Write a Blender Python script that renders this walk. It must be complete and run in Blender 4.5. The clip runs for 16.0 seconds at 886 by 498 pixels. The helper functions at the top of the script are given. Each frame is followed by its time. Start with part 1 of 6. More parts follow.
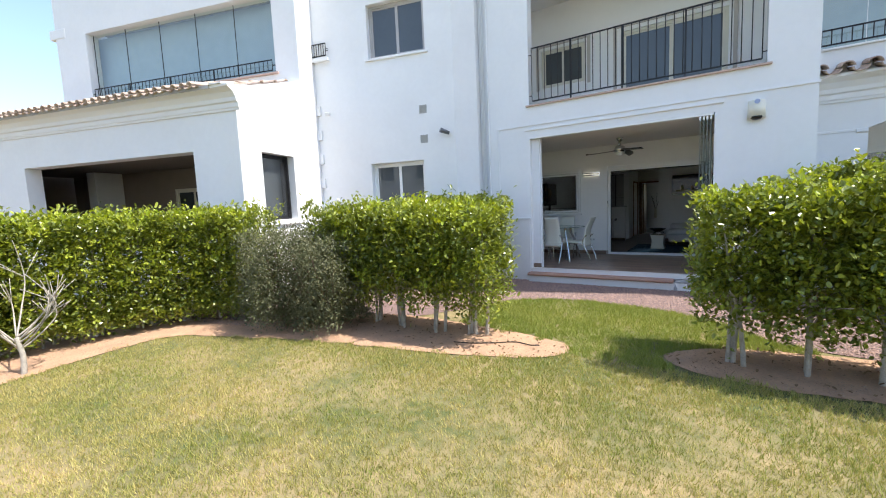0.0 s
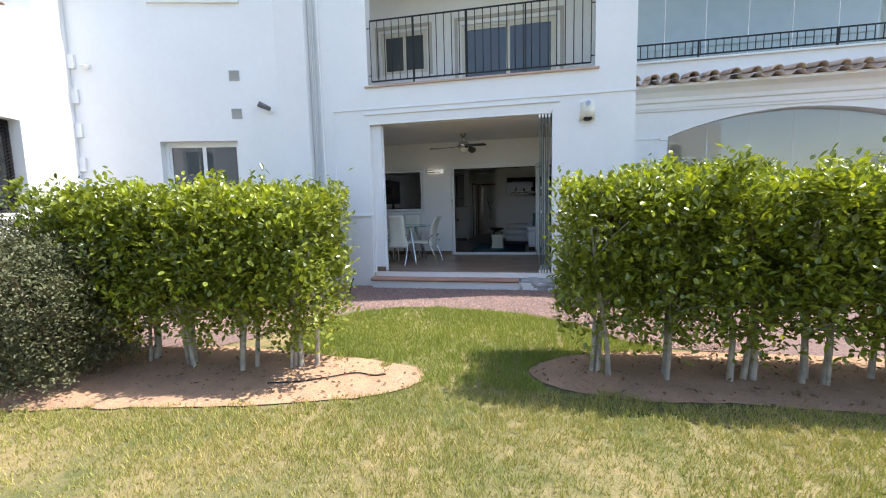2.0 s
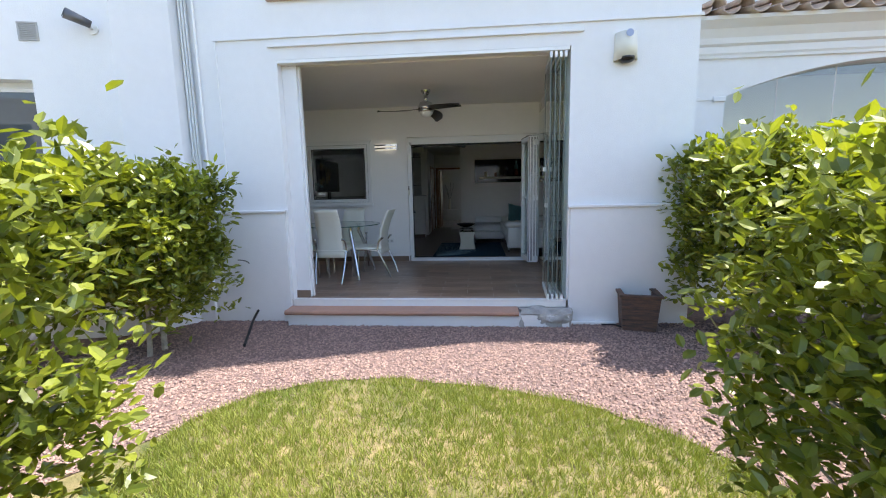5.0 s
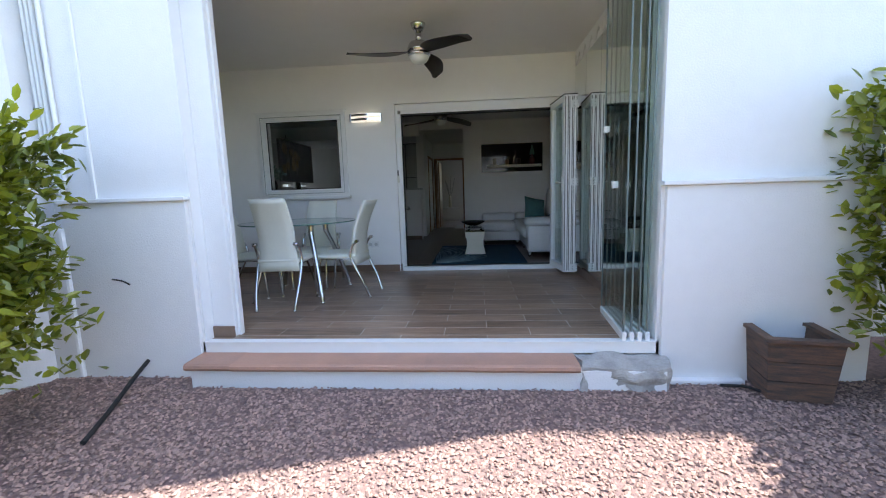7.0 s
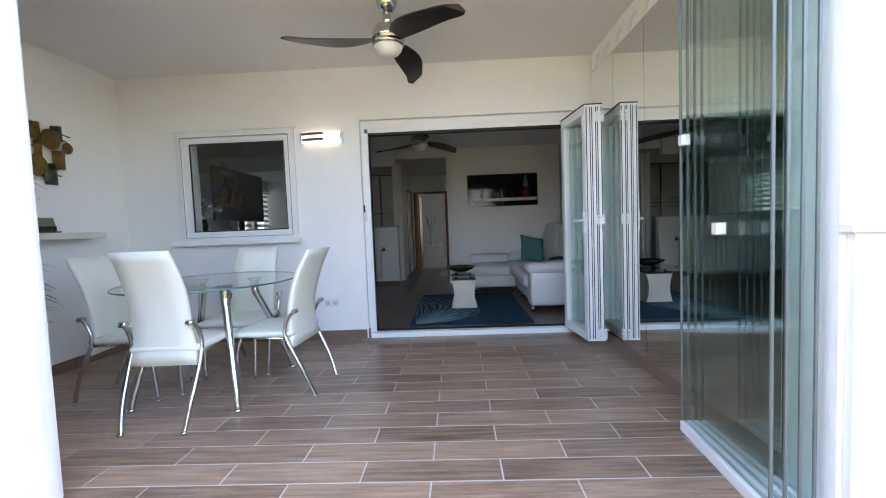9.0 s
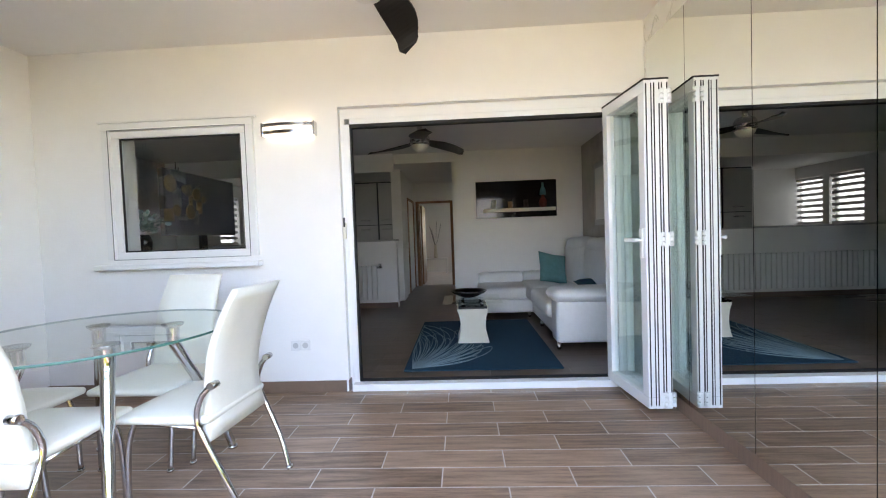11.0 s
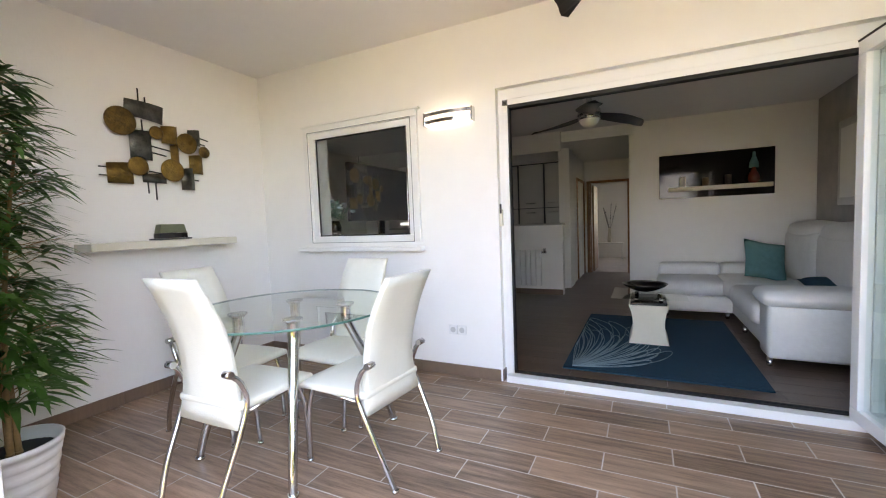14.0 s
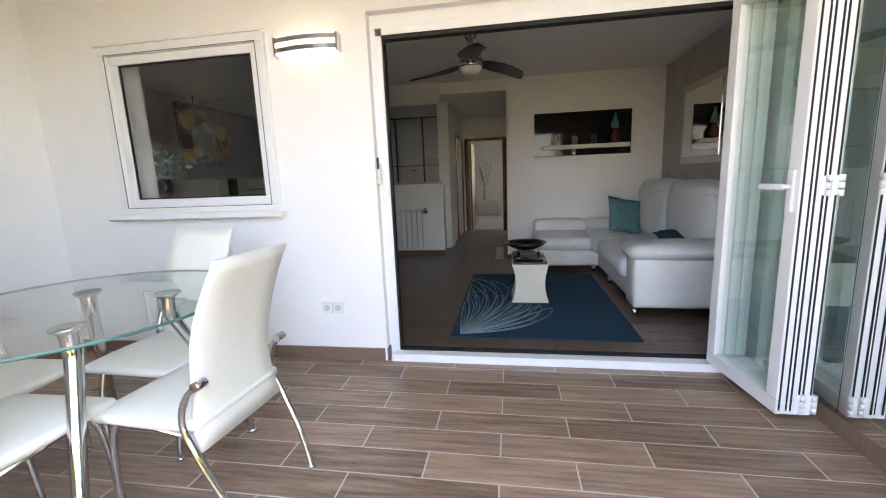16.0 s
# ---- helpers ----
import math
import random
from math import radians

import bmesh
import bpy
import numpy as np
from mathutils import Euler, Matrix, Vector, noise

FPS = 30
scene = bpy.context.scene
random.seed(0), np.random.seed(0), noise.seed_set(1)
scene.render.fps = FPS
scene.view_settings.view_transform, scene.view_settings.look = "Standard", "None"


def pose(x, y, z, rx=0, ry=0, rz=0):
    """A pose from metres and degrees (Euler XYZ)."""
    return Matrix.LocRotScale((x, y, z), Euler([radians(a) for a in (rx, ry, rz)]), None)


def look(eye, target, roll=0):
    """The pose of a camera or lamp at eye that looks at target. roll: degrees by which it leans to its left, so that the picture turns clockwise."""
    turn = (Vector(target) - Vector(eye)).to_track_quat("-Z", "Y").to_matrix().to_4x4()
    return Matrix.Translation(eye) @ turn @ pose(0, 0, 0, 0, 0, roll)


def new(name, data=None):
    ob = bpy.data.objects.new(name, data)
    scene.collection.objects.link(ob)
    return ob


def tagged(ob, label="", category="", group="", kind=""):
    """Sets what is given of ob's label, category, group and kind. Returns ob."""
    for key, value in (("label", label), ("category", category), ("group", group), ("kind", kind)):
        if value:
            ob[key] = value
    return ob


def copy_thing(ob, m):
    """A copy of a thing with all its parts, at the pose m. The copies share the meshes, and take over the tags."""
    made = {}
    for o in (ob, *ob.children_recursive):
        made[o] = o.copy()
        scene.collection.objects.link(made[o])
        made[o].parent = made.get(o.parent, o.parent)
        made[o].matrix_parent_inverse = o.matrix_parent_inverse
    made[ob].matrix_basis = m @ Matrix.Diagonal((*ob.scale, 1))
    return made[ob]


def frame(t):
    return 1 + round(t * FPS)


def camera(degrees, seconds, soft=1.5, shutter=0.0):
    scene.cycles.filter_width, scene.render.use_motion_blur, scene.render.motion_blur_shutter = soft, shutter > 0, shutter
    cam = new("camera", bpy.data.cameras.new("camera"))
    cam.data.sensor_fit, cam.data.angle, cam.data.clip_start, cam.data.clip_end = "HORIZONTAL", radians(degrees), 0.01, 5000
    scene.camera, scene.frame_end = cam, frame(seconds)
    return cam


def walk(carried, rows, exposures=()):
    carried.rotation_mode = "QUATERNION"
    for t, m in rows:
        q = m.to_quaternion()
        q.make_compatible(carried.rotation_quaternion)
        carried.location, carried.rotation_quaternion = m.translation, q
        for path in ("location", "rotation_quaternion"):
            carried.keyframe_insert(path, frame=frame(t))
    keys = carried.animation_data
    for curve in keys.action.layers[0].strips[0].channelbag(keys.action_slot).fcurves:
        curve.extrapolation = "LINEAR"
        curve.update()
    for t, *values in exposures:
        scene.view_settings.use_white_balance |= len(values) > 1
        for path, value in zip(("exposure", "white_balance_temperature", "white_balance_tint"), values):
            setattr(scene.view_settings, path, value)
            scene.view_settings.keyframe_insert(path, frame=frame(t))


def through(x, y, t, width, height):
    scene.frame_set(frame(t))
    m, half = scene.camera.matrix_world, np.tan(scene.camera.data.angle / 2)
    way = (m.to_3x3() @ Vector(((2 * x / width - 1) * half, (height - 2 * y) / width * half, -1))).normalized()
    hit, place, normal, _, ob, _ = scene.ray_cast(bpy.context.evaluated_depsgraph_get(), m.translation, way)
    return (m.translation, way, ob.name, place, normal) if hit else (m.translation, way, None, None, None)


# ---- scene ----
cam = camera(94.3, 16.0, soft=1.1)
PATH = [
    (0, (3.099, -8.039, 1.589), (2.005, -6.377, 1.386), -2.5),
    (0.5, (3.04, -7.86, 1.57), (2.163, -6.071, 1.394), -2.2),
    (1, (2.962, -7.667, 1.528), (2.253, -5.804, 1.358), -1.9),
    (1.5, (2.825, -7.358, 1.481), (2.279, -5.442, 1.302), -1.6),
    (2, (2.716, -6.994, 1.451), (2.31, -5.047, 1.236), -1.4),
    (2.5, (2.595, -6.57, 1.438), (2.292, -4.611, 1.176), -1.1),
    (3, (2.435, -6.169, 1.422), (2.205, -4.202, 1.142), -1.1),
    (3.5, (2.312, -5.73, 1.439), (2.13, -3.756, 1.177), -1.1),
    (4, (2.2, -5.299, 1.442), (2.044, -3.321, 1.189), -1.2),
    (4.5, (2.134, -4.879, 1.461), (1.975, -2.903, 1.198), -1.1),
    (4.7, (2.146, -4.737, 1.492), (1.98, -2.764, 1.209), -1.1),
    (6.8, (1.966, -2.829, 1.271), (1.8, -0.853, 1.008), -1.7),
    (7, (1.948, -2.684, 1.271), (1.783, -0.71, 0.998), -1.8),
    (7.5, (1.888, -2.339, 1.298), (1.755, -0.359, 1.045), -2.0),
    (8, (1.863, -2.001, 1.337), (1.767, -0.012, 1.153), -2.0),
    (8.5, (1.855, -1.685, 1.354), (1.786, 0.309, 1.222), -2.1),
    (9, (1.844, -1.389, 1.343), (1.777, 0.606, 1.229), -2.2),
    (9.2, (1.835, -1.264, 1.314), (1.768, 0.733, 1.225), -1.7),
    (11.3, (1.831, -0.372, 1.435), (1.731, 1.625, 1.368), -2.2),
    (11.5, (1.843, -0.349, 1.444), (1.735, 1.647, 1.37), -2.3),
    (12, (1.865, -0.289, 1.438), (1.671, 1.701, 1.369), -2.3),
    (12.5, (1.852, -0.272, 1.436), (1.454, 1.687, 1.374), -2.3),
    (13, (1.858, -0.274, 1.451), (1.203, 1.614, 1.387), -2.2),
    (13.5, (1.868, -0.275, 1.462), (1.038, 1.543, 1.381), -2.2),
    (14, (1.887, -0.253, 1.452), (1.008, 1.539, 1.323), -2.2),
    (14.5, (1.857, -0.203, 1.442), (1.06, 1.618, 1.225), -2.3),
    (15, (1.787, -0.107, 1.434), (1.162, 1.77, 1.135), -2.2),
    (15.5, (1.749, -0.01, 1.443), (1.305, 1.911, 1.106), -2.1),
    (16, (1.757, 0.153, 1.44), (1.427, 2.095, 1.094), -2.3),
]
# seconds, stops, kelvin, tint: the clip's camera brightens and warms its picture as it comes under cover
walk(cam, [(t, look(eye, target, roll)) for t, eye, target, roll in PATH],
     [(0.0, 1.3, 6600, 10), (4.7, 1.65, 6600, 11), (6.8, 2.1, 6550, 11), (8.0, 2.7, 6600, 12), (8.5, 2.92, 6600, 13), (9.2, 3.45, 6950, 16), (11.3, 3.92, 7450, 18), (12.5, 3.92, 7550, 19), (14.0, 3.88, 8100, 20), (16.0, 3.98, 8000, 20)])

from mathutils.geometry import tessellate_polygon

SUN_DIR = Vector((-0.958, -0.287, -1.85)).normalized()   # the way the light travels

world = bpy.data.worlds.new("world")
scene.world = world
world.use_nodes = True
sky = world.node_tree.nodes.new("ShaderNodeTexSky")
sky.sky_type = "NISHITA"
sky.sun_disc = False
sky.sun_elevation = math.asin(-SUN_DIR.z)
sky.sun_rotation = math.atan2(-SUN_DIR.x, -SUN_DIR.y)
world.node_tree.links.new(sky.outputs[0], world.node_tree.nodes["Background"].inputs[0])
world.node_tree.nodes["Background"].inputs[1].default_value = 0.15

sun = new("sun", bpy.data.lights.new("sun", "SUN"))
sun.data.energy = 3.5
sun.data.angle = radians(0.55)
sun.data.color = (1.0, 0.96, 0.9)
sun.rotation_euler = SUN_DIR.to_track_quat("-Z", "Y").to_euler()


# ---------------------------------------------------------------- materials
def mat(name, color, rough=0.6, metal=0.0, var=0.0, scale=4.0, bump=0.0, bscale=60.0, fine=None, spec=None,
        trans=0.0, ior=1.45, alt=None, island=0.0, coat=0.0, obj=0.0, stretch=None):
    """Principled material with two noises: one large for stains, one fine for grain and relief."""
    m = bpy.data.materials.new(name)
    m.use_nodes = True
    nt = m.node_tree
    b = nt.nodes["Principled BSDF"]
    b.inputs["Roughness"].default_value = rough
    b.inputs["Metallic"].default_value = metal
    b.inputs["Base Color"].default_value = (*color, 1)
    b.inputs["Transmission Weight"].default_value = trans
    b.inputs["IOR"].default_value = ior
    b.inputs["Coat Weight"].default_value = coat
    if spec is not None:
        b.inputs["Specular IOR Level"].default_value = spec
    geo = nt.nodes.new("ShaderNodeNewGeometry")
    src = geo.outputs["Position"]
    if stretch:
        mp = nt.nodes.new("ShaderNodeMapping")
        mp.inputs["Scale"].default_value = stretch
        nt.links.new(src, mp.inputs[0])
        src = mp.outputs[0]
    if var or alt:
        n = nt.nodes.new("ShaderNodeTexNoise")
        n.inputs["Scale"].default_value = scale
        n.inputs["Detail"].default_value = 6
        nt.links.new(src, n.inputs["Vector"])
        n2 = nt.nodes.new("ShaderNodeTexNoise")
        n2.inputs["Scale"].default_value = scale * 9
        n2.inputs["Detail"].default_value = 4
        nt.links.new(src, n2.inputs["Vector"])
        add = nt.nodes.new("ShaderNodeMath")
        add.operation = "MULTIPLY_ADD"
        nt.links.new(n2.outputs[0], add.inputs[0])
        add.inputs[1].default_value = 0.5
        nt.links.new(n.outputs[0], add.inputs[2])
        fac = add.outputs[0]
        lo, hi = 0.55, 0.97
        if island or obj:
            r = nt.nodes.new("ShaderNodeObjectInfo") if obj else geo
            ad = nt.nodes.new("ShaderNodeMath")
            ad.operation = "MULTIPLY_ADD"
            nt.links.new(r.outputs["Random" if obj else "Random Per Island"], ad.inputs[0])
            k = obj or island
            ad.inputs[1].default_value = k
            nt.links.new(fac, ad.inputs[2])
            fac = ad.outputs[0]
            hi += k
        ramp = nt.nodes.new("ShaderNodeMapRange")
        ramp.inputs[1].default_value = lo
        ramp.inputs[2].default_value = hi
        nt.links.new(fac, ramp.inputs[0])
        mix = nt.nodes.new("ShaderNodeMix")
        mix.data_type = "RGBA"
        nt.links.new(ramp.outputs[0], mix.inputs[0])
        second = alt or tuple(max(0, c * (1 - var)) for c in color)
        mix.inputs[6].default_value = (*color, 1)
        mix.inputs[7].default_value = (*second, 1)
        nt.links.new(mix.outputs[2], b.inputs["Base Color"])
    if bump:
        n = nt.nodes.new("ShaderNodeTexNoise")
        n.inputs["Scale"].default_value = bscale
        n.inputs["Detail"].default_value = 5
        nt.links.new(src, n.inputs["Vector"])
        bp = nt.nodes.new("ShaderNodeBump")
        bp.inputs["Strength"].default_value = min(1, bump)
        bp.inputs["Distance"].default_value = 0.01
        nt.links.new(n.outputs[0], bp.inputs["Height"])
        nt.links.new(bp.outputs[0], b.inputs["Normal"])
    return m


def leaf_mat(name, color, alt, rough=0.4, scale=3.0, island=0.8, through=0.25, spec=0.5):
    m = mat(name, color, rough, var=0.5, alt=alt, scale=scale, island=island, spec=spec)
    b = m.node_tree.nodes["Principled BSDF"]
    tr = m.node_tree.nodes.new("ShaderNodeBsdfTranslucent")
    mx = m.node_tree.nodes.new("ShaderNodeMixShader")
    out = m.node_tree.nodes["Material Output"]
    col = b.inputs["Base Color"].links[0].from_socket
    hs = m.node_tree.nodes.new("ShaderNodeHueSaturation")
    hs.inputs["Value"].default_value = 1.6
    hs.inputs["Saturation"].default_value = 1.1
    m.node_tree.links.new(col, hs.inputs["Color"])
    m.node_tree.links.new(hs.outputs[0], tr.inputs[0])
    mx.inputs[0].default_value = through
    m.node_tree.links.new(b.outputs[0], mx.inputs[1])
    m.node_tree.links.new(tr.outputs[0], mx.inputs[2])
    m.node_tree.links.new(mx.outputs[0], out.inputs[0])
    return m


def clear_glass(name, tint=(0.93, 0.97, 0.96), reflect=0.06):
    """A thin pane: see-through, with gloss that grows from reflect towards grazing angles, alike from both sides."""
    m = bpy.data.materials.new(name)
    m.use_nodes = True
    nt = m.node_tree
    nt.nodes.remove(nt.nodes["Principled BSDF"])
    tr = nt.nodes.new("ShaderNodeBsdfTransparent")
    tr.inputs[0].default_value = (*tint, 1)
    gl = nt.nodes.new("ShaderNodeBsdfGlossy")
    gl.inputs["Roughness"].default_value = 0.01
    lw = nt.nodes.new("ShaderNodeLayerWeight")
    lw.inputs[0].default_value = 0.5
    pw = nt.nodes.new("ShaderNodeMath")
    pw.operation = "POWER"
    pw.inputs[1].default_value = 4.0
    nt.links.new(lw.outputs["Facing"], pw.inputs[0])
    fr = nt.nodes.new("ShaderNodeMath")
    fr.operation = "MULTIPLY_ADD"
    fr.inputs[1].default_value = 0.95 - reflect
    fr.inputs[2].default_value = reflect
    nt.links.new(pw.outputs[0], fr.inputs[0])
    mx = nt.nodes.new("ShaderNodeMixShader")
    nt.links.new(fr.outputs[0], mx.inputs[0])
    nt.links.new(tr.outputs[0], mx.inputs[1])
    nt.links.new(gl.outputs[0], mx.inputs[2])
    nt.links.new(mx.outputs[0], nt.nodes["Material Output"].inputs[0])
    return m


PLASTER = mat("plaster", (0.80, 0.80, 0.80), 0.85, var=0.05, scale=1.2, bump=0.25, bscale=90)
INNER = mat("inner_plaster", (0.87, 0.86, 0.84), 0.8, var=0.04, scale=0.8, bump=0.08, bscale=60)
CEILING = mat("ceiling_paint", (0.85, 0.84, 0.82), 0.9, var=0.03, scale=0.7, bump=0.05)
STUCCO = mat("grey_stucco", (0.42, 0.395, 0.37), 0.45, var=0.25, scale=5, bump=0.1, bscale=20)
CONCRETE = mat("broken_plaster", (0.42, 0.41, 0.39), 0.9, var=0.3, scale=9, bump=1.0, bscale=30)
TERRACOTTA = mat("terracotta", (0.48, 0.27, 0.19), 0.6, var=0.25, scale=6, bump=0.3, obj=0.4, alt=(0.36, 0.22, 0.17))
ROOFTILE = mat("roof_tile", (0.70, 0.56, 0.46), 0.75, scale=8, bump=0.4, alt=(0.34, 0.24, 0.19), obj=0.5, var=0.3)
ALU = mat("white_aluminium", (0.82, 0.82, 0.81), 0.35, var=0.02, scale=3)
BLACK = mat("black_iron", (0.02, 0.02, 0.022), 0.45, 0.3, var=0.3, scale=20, bump=0.1)
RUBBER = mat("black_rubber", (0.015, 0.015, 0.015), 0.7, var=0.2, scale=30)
STEEL = mat("brushed_steel", (0.55, 0.55, 0.56), 0.22, 1.0, var=0.1, scale=15)
CHROME = mat("chrome", (0.62, 0.62, 0.62), 0.09, 1.0, var=0.05, scale=12)
MIRROR = mat("mirror", (0.80, 0.82, 0.80), 0.0, 1.0)
LEATHER = mat("white_leather", (0.79, 0.78, 0.68), 0.42, var=0.05, scale=5, bump=0.15, bscale=150)
SOFA = mat("sofa_leather", (0.80, 0.80, 0.79), 0.45, var=0.08, scale=3, bump=0.25, bscale=25)
GLASS = clear_glass("clear_glass", (0.85, 0.88, 0.88), 0.09)
PANE = clear_glass("curtain_glass", (0.90, 0.975, 0.955), 0.15)
# opaque: on windows the darkness of the room behind is in this colour
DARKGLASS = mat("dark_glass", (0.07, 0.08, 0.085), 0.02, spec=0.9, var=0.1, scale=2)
TABLEGLASS = clear_glass("table_glass", (0.90, 0.965, 0.945), 0.06)
SEAL = mat("seal_plastic", (0.13, 0.16, 0.15), 0.4, var=0.1)
GREENEDGE = mat("glass_edge", (0.06, 0.16, 0.13), 0.1, var=0.1)
FROST = mat("frosted_shade", (0.8, 0.8, 0.76), 0.3, var=0.02)
WOODDARK = mat("weathered_wood", (0.16, 0.09, 0.06), 0.75, scale=4, bump=0.5, bscale=30, var=0.6, stretch=(2, 2, 14), alt=(0.05, 0.045, 0.045))
OAK = mat("oak_door", (0.28, 0.13, 0.05), 0.5, scale=3, var=0.5, stretch=(8, 8, 1))
BLADE = mat("fan_blade", (0.022, 0.018, 0.016), 0.35, var=0.3, scale=6)
SOIL = mat("soil", (0.47, 0.285, 0.175), 0.95, scale=3.5, var=0.4, bump=1.0, bscale=45, alt=(0.33, 0.205, 0.13))
GRAVEL = mat("gravel_bed", (0.26, 0.17, 0.15), 0.9, scale=40, var=0.5, bump=1.0, bscale=80, alt=(0.13, 0.09, 0.09))
STONE = mat("gravel_stone", (0.47, 0.31, 0.25), 0.8, scale=20, var=0.4, island=1.2, alt=(0.15, 0.11, 0.105))
LAWN = mat("lawn", (0.085, 0.10, 0.03), 0.95, scale=1.1, var=0.5, bump=1.0, bscale=70, alt=(0.30, 0.225, 0.115))
GREENBLADES = leaf_mat("green_grass_blades", (0.13, 0.20, 0.025), (0.36, 0.36, 0.09), 0.6, 1.0, 0.6)
BLADES = leaf_mat("grass_blades", (0.14, 0.20, 0.022), (0.56, 0.44, 0.18), 0.6, 0.9, 0.45)
BARK = mat("bark", (0.48, 0.43, 0.36), 0.9, scale=12, var=0.4, bump=0.8, bscale=40)
LEAF = leaf_mat("hedge_leaf", (0.050, 0.082, 0.015), (0.33, 0.36, 0.045), 0.3, through=0.30, spec=0.8)
YOUNG = leaf_mat("young_leaf", (0.26, 0.34, 0.03), (0.40, 0.40, 0.05), 0.35)
BOUQUET = leaf_mat("bouquet_leaf", (0.10, 0.20, 0.15), (0.22, 0.34, 0.28), 0.6)
GREYLEAF = leaf_mat("grey_leaf", (0.065, 0.08, 0.032), (0.19, 0.185, 0.10), 0.6)
TWIG = mat("dry_twig", (0.20, 0.13, 0.09), 0.9, var=0.3, scale=12)
BAMBOOLEAF = leaf_mat("bamboo_leaf", (0.03, 0.09, 0.015), (0.06, 0.14, 0.03))
CANE = mat("bamboo_cane", (0.30, 0.19, 0.08), 0.5, scale=10, var=0.4)
TEAL = mat("teal_fabric", (0.10, 0.24, 0.24), 0.9, var=0.2, scale=20, bump=0.3, bscale=400)
NAVY = mat("dark_teal_fabric", (0.015, 0.06, 0.09), 0.9, var=0.2, scale=20)
CREAM = mat("cream_stone", (0.70, 0.66, 0.55), 0.4, var=0.06, scale=4)
BLACKGLOSS = mat("black_gloss", (0.012, 0.010, 0.010), 0.06, var=0.1)
GOLD = mat("aged_brass", (0.30, 0.19, 0.05), 0.38, 0.85, scale=22, bump=0.8, bscale=70, alt=(0.07, 0.045, 0.02), var=0.5, obj=0.4)
PEWTER = mat("dark_pewter", (0.14, 0.14, 0.12), 0.42, 0.85, scale=14, bump=0.5, bscale=50, alt=(0.05, 0.05, 0.045), var=0.5)
KITCHEN = mat("kitchen_front", (0.50, 0.50, 0.49), 0.25, var=0.05)
PLASTIC = mat("ivory_plastic", (0.72, 0.70, 0.60), 0.4, var=0.04)
WHITEPLASTIC = mat("white_plastic", (0.80, 0.80, 0.79), 0.35, var=0.03)
POT = mat("white_pot", (0.74, 0.74, 0.72), 0.4, var=0.06, scale=8)


def wood_tile_mat(name, a, b):
    m = mat(name, a, 0.30, scale=2.0, alt=b, var=0.5, obj=0.28, stretch=(1.6, 22, 1.6), bump=0.06, bscale=20, spec=0.6)
    return m


TILE = wood_tile_mat("wood_tile", (0.46, 0.30, 0.20), (0.10, 0.058, 0.034))
PARQUET = wood_tile_mat("parquet", (0.17, 0.11, 0.075), (0.09, 0.058, 0.040))
BASEBOARD = wood_tile_mat("tile_baseboard", (0.24, 0.16, 0.115), (0.17, 0.115, 0.082))
GROUT = mat("grout", (0.62, 0.57, 0.52), 0.9, var=0.15, scale=10)


# ---------------------------------------------------------------- mesh tools
def box(bm, x0, x1, y0, y1, z0, z1, bevel=0.0, m=None):
    """A box, its edges rounded if asked, laid by the matrix m."""
    vs = [bm.verts.new((x, y, z)) for x in (x0, x1) for y in (y0, y1) for z in (z0, z1)]
    fs = [bm.faces.new([vs[i] for i in f]) for f in
          ((0, 1, 3, 2), (4, 6, 7, 5), (0, 4, 5, 1), (2, 3, 7, 6), (0, 2, 6, 4), (1, 5, 7, 3))]
    if bevel:
        es = list({e for f in fs for e in f.edges})
        r = bmesh.ops.bevel(bm, geom=es, offset=bevel, segments=2, affect="EDGES", profile=0.5)
        vs = list({v for f in r["faces"] for v in f.verts})
    if m is not None:
        bmesh.ops.transform(bm, matrix=m, verts=vs)
    return vs


def sheet_pane(bm, x0, x1, y0, y1, z0, z1):
    """A thin pane standing along x, in the middle of y0 and y1."""
    y = (y0 + y1) / 2
    bm.faces.new([bm.verts.new(p) for p in ((x0, y, z0), (x1, y, z0), (x1, y, z1), (x0, y, z1))])


def cyl(bm, p0, p1, r0, r1=None, seg=16, caps=True):
    """A round bar from p0 to p1."""
    p0, p1 = Vector(p0), Vector(p1)
    r1 = r0 if r1 is None else r1
    q = (p1 - p0).to_track_quat("Z", "Y")
    rings = []
    for p, r in ((p0, r0), (p1, r1)):
        rings.append([bm.verts.new(p + q @ Vector((r * math.cos(2 * math.pi * i / seg), r * math.sin(2 * math.pi * i / seg), 0))) for i in range(seg)])
    for i in range(seg):
        f = bm.faces.new((rings[0][i], rings[0][(i + 1) % seg], rings[1][(i + 1) % seg], rings[1][i]))
        f.smooth = True
    if caps:
        bm.faces.new(rings[0][::-1])
        bm.faces.new(rings[1])


